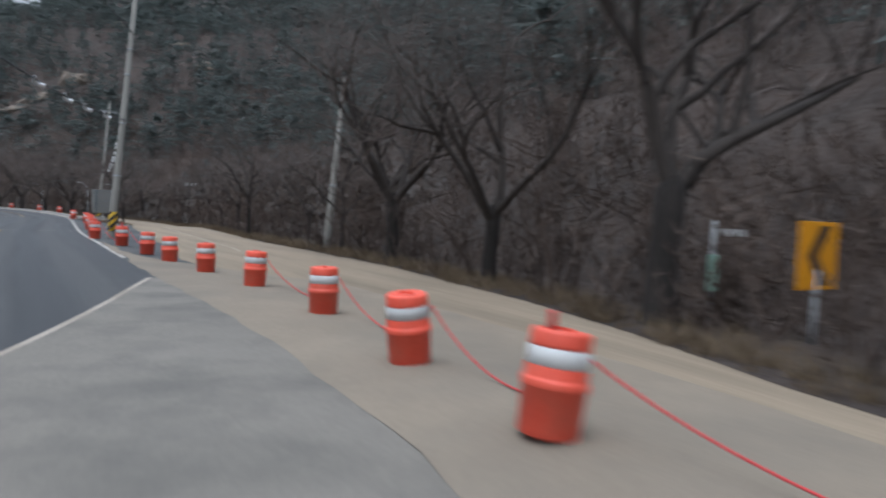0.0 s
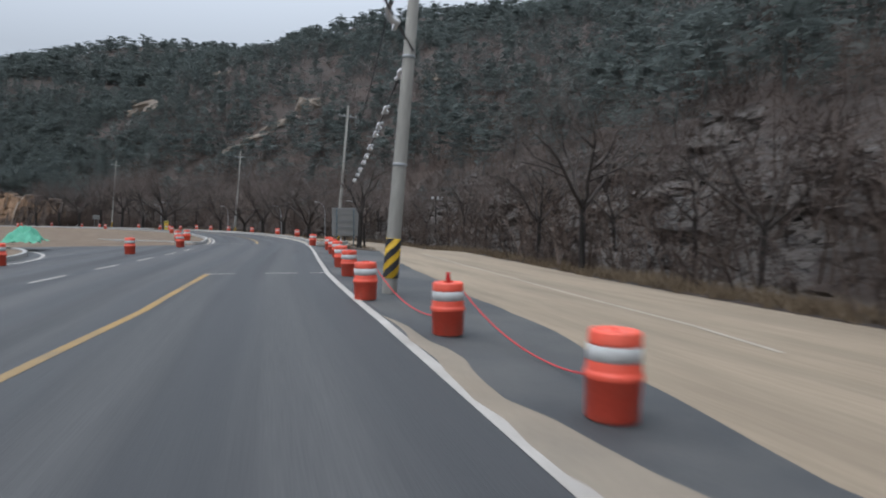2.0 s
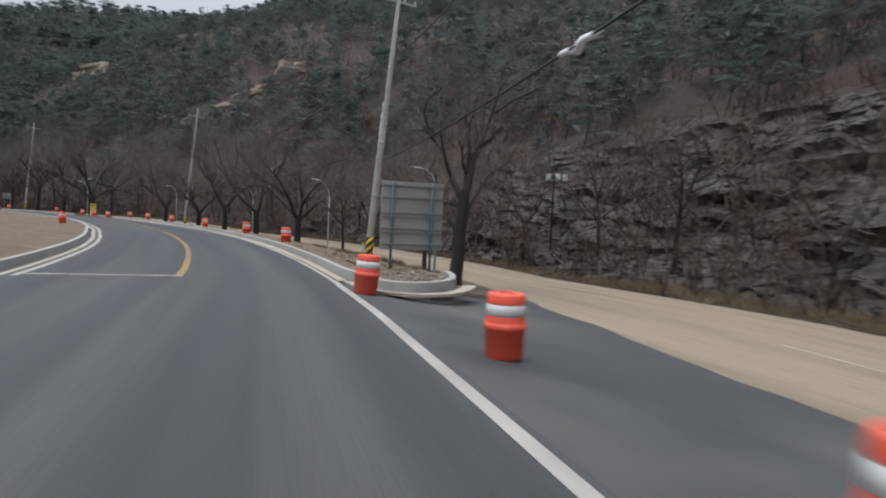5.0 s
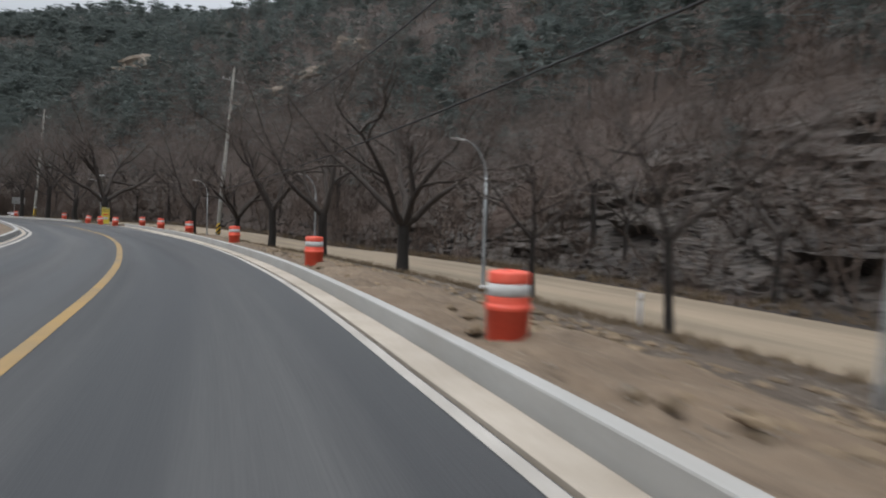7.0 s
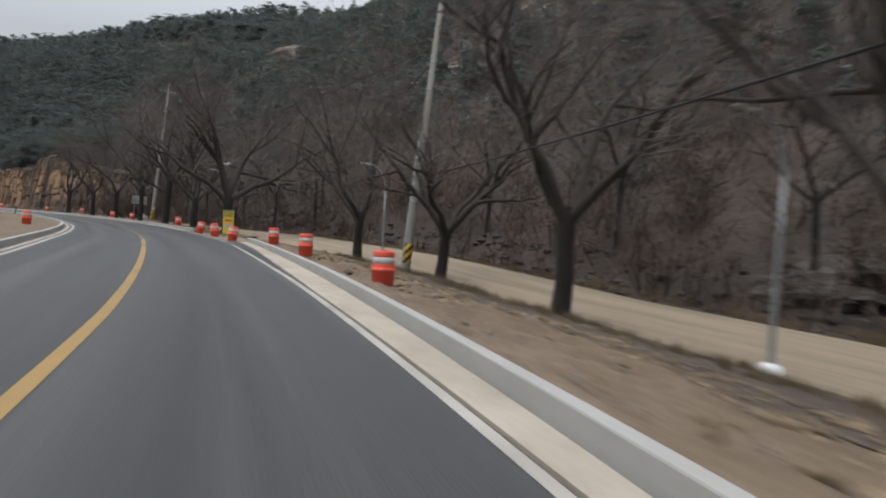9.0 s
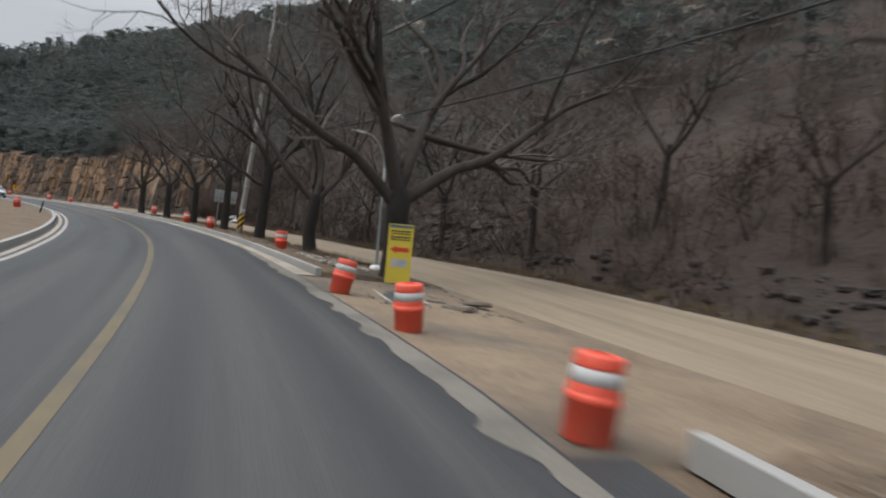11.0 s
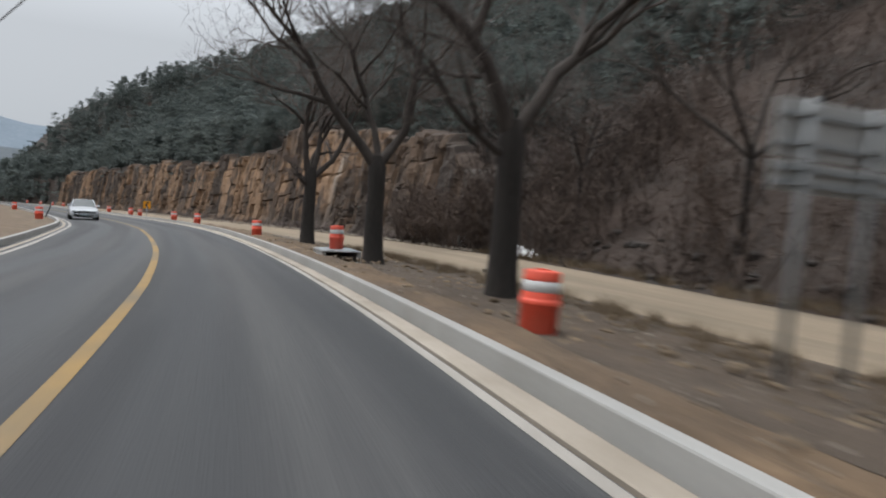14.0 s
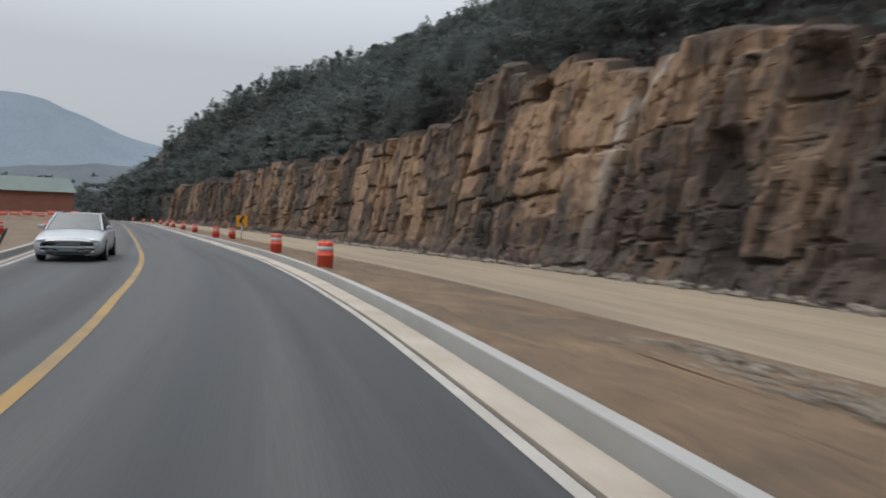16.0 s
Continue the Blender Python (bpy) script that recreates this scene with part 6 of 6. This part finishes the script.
# ---- concrete boxes, plates, sheets ----
def catch_basin(m):
    ob = thing("catch_basin", "square concrete catch basin with a steel plate lid", "drain", m)
    for a in ((-1.0, 1.0, 0.5, 0.62), (-1.0, 1.0, -0.62, -0.5), (0.88, 1.0, -0.5, 0.5)):
        part("wall", boxed(a[0], a[1], a[2], a[3], -0.45, 0.14, bevel=0.008), CONCRETE, ob)
    part("rim", boxed(-1.03, 1.03, -0.65, 0.65, 0.142, 0.17, bevel=0.006), CONCRETE, ob, "pale lid rim")
    part("lid", boxed(-0.95, 0.95, -0.57, 0.57, 0.171, 0.185), surface("blue_grey_plate", (0.2, 0.23, 0.245), (0.29, 0.32, 0.335), 2.0, 0.5, 0.1, 12, metal=0.3), ob, "blue-grey steel plate")
    return ob


catch_basin(place(203.95, 4.05, 0.0, -4))
gp = thing("drain_plate", "dark steel drain plate between pale rails in dirt", "drain", place(151.3, 4.3, 0.02, -6))
part("plate", boxed(-0.95, 0.95, -0.36, 0.36, -0.03, 0.02, bevel=0.004), NEW_ASPHALT, gp)
for yy in (-0.42, 0.42):
    part("rail", boxed(-1.15, 1.05, yy - 0.035, yy + 0.035, -0.05, 0.03, bevel=0.006), FLAKE, gp)
slabs = thing("broken_slab", "broken grey concrete slabs lying in the dirt", "rubble", place(150.6, 5.6))
for k, (a, b, t) in enumerate(((0, 0, 10), (0.7, 0.35, -22), (-0.6, 0.3, 35), (0.2, -0.5, 60))):
    bm = boxed(-0.35, 0.35, -0.22, 0.22, -0.03, 0.05, bevel=0.012)
    bmesh.ops.transform(bm, matrix=pose(a, b, 0.02 * k, 4 * k, 3, t), verts=bm.verts)
    part("slab", bm, STONE, slabs)


def sheet(m, w, l, h, seed, label):
    n = 22
    u, v = np.meshgrid(np.linspace(-1, 1, n), np.linspace(-1, 1, n), indexing="ij")
    z = h * np.clip(1 - (u**2 * 0.9 + v**2 * 0.9), 0, 1) * (0.7 + 0.5 * rough(u * 3 + seed, v * 3, 1.0, 2)) + 0.12 * rough(u * 5 + seed, v * 5, 1.2, 2) + 0.06
    edge = 1 + 0.25 * rough(u * 2 + seed, v * 2 + 9, 1.0, 2)
    ob = thing("plastic_sheet", label, "sheet", m)
    part("fabric", mesh("fabric", np.stack([u * w * edge, v * l * edge, z], -1).reshape(-1, 3), grid_faces(n, n)[:, ::-1], TARP, True), TARP, ob)
    return ob


plate_post = thing("small_notice", "small weathered grey notice plate on a short post", "sign", place(214.1, 13.6, 0.0, 100))
part("post", lathe([(0.025, -0.2), (0.025, 0.75), (0.01, 0.76)], 8), STEEL, plate_post)
part("plate", boxed(-0.24, 0.24, 0.028, 0.05, 0.2, 0.74, bevel=0.006), CONCRETE, plate_post, "dull grey plate")
part("label", boxed(-0.12, 0.12, 0.052, 0.056, 0.42, 0.54), TARP, plate_post, "white label")


sheet(place(208.9, 14.1, 0.0, 8), 1.25, 0.6, 0.6, 1.0, "crumpled white plastic sheet at the hill foot")
sheet(place(210.8, 14.6, 0.1, 10), 0.3, 0.9, 0.35, 4.0, "smaller crumpled white plastic sheet on the slope")
gs = sheet(pose(-41.5, 42.3, 0.4, 0, 0, 40), 0.9, 1.6, 0.9, 8.0, "green net sheet over a pile of spoil")
gs.children[0].data.materials[0] = surface("green_net", (0.05, 0.2, 0.13), (0.09, 0.3, 0.2), 1.0, 0.8)
ax, ay = plan(209.0, 13.9)
bx, by = plan(200.9, 8.0)
V, F = tubes([[(ax, ay, -0.16), ((ax + bx) / 2, (ay + by) / 2, -0.15), (bx, by, -0.15)]], [[0.055, 0.06, 0.065]], 8)
ob = thing("plastic_pipe", "pale dusty plastic pipe lying across the service road", "pipe")
part("tube", many("tube", V, F, DUSTY_LINE, True), DUSTY_LINE, ob)


# ---- red rope slung between barrels ----
def rope(a, b, bulge):
    (s0, d0), (s1, d1) = a, b
    k = np.linspace(0, 1, 18)
    s, d = s0 + (s1 - s0) * k, d0 + 0.24 + (d1 - d0) * k + bulge * np.sin(np.pi * k)
    x, y = plan(s, d)
    z = ground_z(s, d) + 0.03 + 0.6 * np.abs(2 * k - 1) ** 2.2
    V, F = tubes([np.stack([x, y, z], 1)], [np.full(18, 0.0105)], 6)
    ob = thing("red_rope", "thin red rope slung between traffic barrels", "rope", None, "red ropes between barrels")
    part("strand", many("strand", V, F, ROPE, True), ROPE, ob)


for i, bulge in ((0, 0.25), (1, 0.2), (2, 0.3), (6, 0.3), (7, 0.2)):
    rope(BARRELS[i][:2], BARRELS[i + 1][:2], bulge)
rope((-0.4, 3.7), BARRELS[0][:2], 0.45)
for i in (0, 7):
    s, d = BARRELS[i][:2]
    stick = thing("marker_stick", "short red marker stick standing on a barrel", "stick", place(s, d, BH - 0.02))
    part("stick", lathe([(0.035, 0.0), (0.03, 0.14), (0.035, 0.16)], 10), ROPE, stick)


# ---- the white saloon car ----
CAR_PAINT = surface("silver_white_car_paint", (0.3, 0.315, 0.33), (0.36, 0.375, 0.39), 2.0, 0.25, 0.0, 8, spec=0.5)
GLASS = surface("dark_car_glass", (0.045, 0.052, 0.052), (0.075, 0.082, 0.08), 2.0, 0.12, 0.0, 8, spec=0.5)
LENS = surface("headlamp_lens", (0.4, 0.41, 0.42), (0.6, 0.61, 0.62), 5.0, 0.12, 0.0, 8, metal=0.4)


def car(m):
    ob = thing("car", "white saloon car on the opposite lane", "car", m)
    # the body's outline along its length (front at +x): half width, sill height, shoulder height
    key = [2.42, 2.4, 2.34, 2.22, 2.0, 1.6, 0.95, 0.2, -0.8, -1.6, -2.1, -2.32, -2.38]
    X = np.concatenate([np.linspace(2.42, 2.0, 15), np.linspace(1.9, -2.0, 28), np.linspace(-2.1, -2.38, 8)])
    Wd = np.interp(-X, [-k for k in key], [0.7, 0.8, 0.86, 0.885, 0.9, 0.905, 0.91, 0.91, 0.91, 0.9, 0.86, 0.78, 0.66])
    lo = np.interp(-X, [-k for k in key], [0.24, 0.2, 0.18, 0.18, 0.18, 0.18, 0.19, 0.19, 0.19, 0.19, 0.22, 0.28, 0.36])
    hi = np.interp(-X, [-k for k in key], [0.6, 0.655, 0.69, 0.72, 0.76, 0.83, 0.915, 0.94, 0.95, 0.97, 0.98, 0.95, 0.85])
    sect = ((-0.55, 0, 0.0), (-0.9, 0, 0.03), (-0.985, 0, 0.14), (-1.0, 0, 0.3), (-0.995, 1, -0.16), (-0.965, 1, -0.08), (-0.9, 1, -0.03), (-0.72, 1, 0.0), (-0.35, 1, 0.022))
    sect = sect + ((0.0, 1, 0.028),) + tuple((-a, t, o) for a, t, o in sect[::-1])
    V = [(x_, a * w, (h if t else l) + o * min(1.0, (h - l) / 0.5)) for x_, w, l, h in zip(X, Wd, lo, hi) for a, t, o in sect]
    n = len(sect)
    F = grid_faces(len(X), n).tolist() + [tuple(range(n)), tuple((len(X) - 1) * n + i for i in range(n))[::-1]]
    F += [(i * n, i * n + n - 1, (i + 1) * n + n - 1, (i + 1) * n) for i in range(len(X) - 1)]
    part("body", mesh("body", V, F, CAR_PAINT, True), CAR_PAINT, ob)
    cab = [(1.08, 0.77, 0.9), (0.28, 0.61, 1.4), (-0.9, 0.6, 1.42), (-1.75, 0.7, 0.96)]
    V = []
    for a, w, z in cab:
        V += [(a, -w, z), (a, -w * 0.5, z + 0.025), (a, 0, z + 0.035), (a, w * 0.5, z + 0.025), (a, w, z)]
    part("roof", mesh("roof", V[5:15], grid_faces(2, 5).tolist(), CAR_PAINT, True), CAR_PAINT, ob)
    part("windscreen", mesh("windscreen", V[:10], grid_faces(2, 5).tolist(), GLASS, True), GLASS, ob, "dark windscreen reflecting the sky")
    part("rear_window", mesh("rear_window", V[10:20], grid_faces(2, 5).tolist(), GLASS, True), GLASS, ob)
    part("bonnet_seam", many("bonnet_seam", *tubes([[(2.2, -0.66, 0.712), (1.2, -0.74, 0.888)], [(2.2, 0.66, 0.712), (1.2, 0.74, 0.888)]], [[0.006, 0.006]] * 2, 4), STEEL), STEEL, ob)
    for sg in (-1, 1):
        part("pillar", many("pillar", *tubes([[(1.12, 0.775 * sg, 0.89), (0.7, 0.7 * sg, 1.16), (0.28, 0.615 * sg, 1.4), (-0.3, 0.61 * sg, 1.42), (-0.9, 0.605 * sg, 1.42), (-1.78, 0.71 * sg, 0.96)]],
                                             [[0.03, 0.03, 0.032, 0.034, 0.04, 0.06]], 8), CAR_PAINT, True), CAR_PAINT, ob)
        pts_ = [(1.0, 0.78 * sg, 0.92), (0.25, 0.615 * sg, 1.39), (-0.9, 0.605 * sg, 1.4), (-1.7, 0.7 * sg, 0.95), (0.0, 0.86 * sg, 0.93)]
        part("side_window", mesh("side_window", pts_, [(0, 1, 4), (1, 2, 4), (2, 3, 4)], GLASS), GLASS, ob)
        bm = bmesh.new()
        bmesh.ops.create_icosphere(bm, subdivisions=3, radius=1.0)
        bmesh.ops.transform(bm, matrix=pose(2.27, 0.6 * sg, 0.6, 0, -18, -20 * sg) @ Matrix.Diagonal((0.15, 0.235, 0.085, 1)), verts=bm.verts)
        part("headlight", bm, LENS, ob, "clear swept headlight")
        bm = bmesh.new()
        bmesh.ops.create_icosphere(bm, subdivisions=2, radius=1.0)
        bmesh.ops.transform(bm, matrix=pose(2.37, 0.64 * sg, 0.31) @ Matrix.Diagonal((0.06, 0.1, 0.045, 1)), verts=bm.verts)
        part("fog_light", bm, LENS, ob, "small fog light")
        bm = boxed(0.74, 0.9, 0.93 * sg - 0.09, 0.93 * sg + 0.09, 0.93, 1.05, bevel=0.03)
        part("mirror", bm, CAR_PAINT, ob)
        for wx in (1.42, -1.4):
            bm = lathe([(0.2, -0.1), (0.31, -0.1), (0.325, -0.06), (0.325, 0.06), (0.31, 0.1), (0.2, 0.1)], 24)
            bmesh.ops.transform(bm, matrix=pose(wx, 0.83 * sg, 0.325, 90, 0, 0), verts=bm.verts)
            t = part("tyre", bm, BLACK, ob, "black tyre")
            bm = lathe([(0.06, -0.105), (0.2, -0.102), (0.2, 0.102), (0.06, 0.105)], 20)
            bmesh.ops.transform(bm, matrix=pose(wx, 0.83 * sg, 0.325, 90, 0, 0), verts=bm.verts)
            part("rim", bm, STEEL, t, "silver alloy rim")
    part("grille", boxed(2.25, 2.436, -0.34, 0.34, 0.47, 0.61, bevel=0.03), BLACK, ob, "dark slatted grille")
    for k in range(4):
        part("grille_bar", boxed(2.437, 2.446, -0.31, 0.31, 0.487 + 0.029 * k, 0.5 + 0.029 * k), STEEL, ob, "bright grille bar")
    part("bumper", boxed(2.3, 2.45, -0.72, 0.72, 0.4, 0.455, bevel=0.02), CAR_PAINT, ob, "white bumper lip")
    part("air_intake", boxed(2.25, 2.432, -0.55, 0.55, 0.235, 0.3, bevel=0.015), BLACK, ob, "dark lower air intake")
    part("number_plate", boxed(2.4, 2.446, -0.26, 0.26, 0.305, 0.395), GREEN_STEEL, ob, "dark green number plate")
    part("plate_bar", boxed(2.447, 2.45, -0.19, 0.19, 0.335, 0.365), PANEL_BACK, ob, "plain pale bar")
    return ob


x, y = plan(240.6, -4.25)
car(pose(float(x), float(y), 0.0, 0, 0, heading(240.4) + 177.5) @ Matrix.Scale(1.06, 4))


# ---- far end of the valley ----
BRICK_RED = surface("red_brown_wall", (0.2, 0.085, 0.06), (0.28, 0.13, 0.095), 0.6, 0.9, 0.1)
ROOF_GREEN = surface("dull_green_roof", (0.075, 0.1, 0.09), (0.115, 0.14, 0.128), 0.4, 0.7, 0.1)
bd = thing("long_building", "long low building with red-brown walls and green roof", "building", pose(-311, 109.5, 3.0, 0, 0, 96))
part("wall", boxed(-17, 17, -5, 5, -2, 2.6), BRICK_RED, bd)
bm = bmesh.new()
v = [bm.verts.new(c) for c in ((-17.6, -5.8, 2.6), (17.6, -5.8, 2.6), (17.6, 5.8, 2.6), (-17.6, 5.8, 2.6), (-16.5, 0, 5.6), (16.5, 0, 5.6))]
for f in ((0, 1, 5, 4), (2, 3, 4, 5), (1, 2, 5), (3, 0, 4), (3, 2, 1, 0)):
    bm.faces.new([v[i] for i in f])
part("roof", bm, ROOF_GREEN, bd)
for k in range(7):
    w = part("window", boxed(-14.5 + 4.4 * k, -12.5 + 4.4 * k, 5.0, 5.06, 0.4, 1.7), GLASS, bd)
    part("sill", boxed(-14.6 + 4.4 * k, -12.4 + 4.4 * k, 5.0, 5.14, 0.3, 0.4), CONCRETE, w)
part("signboard", boxed(6, 11, 5.1, 5.2, 1.8, 2.5), BAND, bd, "white signboard")
bank = tagged(new("dirt_bank", mesh("dirt_bank", [c for a in np.linspace(-40, 20, 25) for c in ((-285 + 4, 118 + a * 0.5, -0.2), (-288, 118 + a * 0.5, 1.0 + 0.25 * math.sin(a)), (-294, 118 + a * 0.5, 1.5), (-330, 118 + a * 0.5, 1.7))],
              grid_faces(25, 4), DIRT, True)), "low dirt bank in front of a far building", "bank", kind="structure")
fb = None
for k in range(13):
    m = pose(-287.6, 107 + 1.75 * k, 0.88 + 0.25 * math.sin(-40 + 1.75 * k * 2), 0, 0, 90)
    if fb is None:
        fb = thing("plastic_barrier", "orange plastic road barrier in a far row", "barrier", m, "far row of barriers")
        part("shell", boxed(-0.7, 0.7, -0.2, 0.2, 0.0, 0.75, bevel=0.06), ORANGE, fb)
        part("band", boxed(-0.6, 0.6, -0.206, 0.206, 0.42, 0.56), BAND, fb)
    else:
        copy_thing(fb, m)
pts = np.stack([np.random.RandomState(5).uniform(-420, -330, 260), np.random.RandomState(6).uniform(60, 152, 260), np.full(260, -0.5)], 1)
stuff("valley_pines", *replicate(far_pines, pts, np.random.RandomState(7), 0.9, 1.7), PINE, "dark trees at the far end of the valley", "woods")
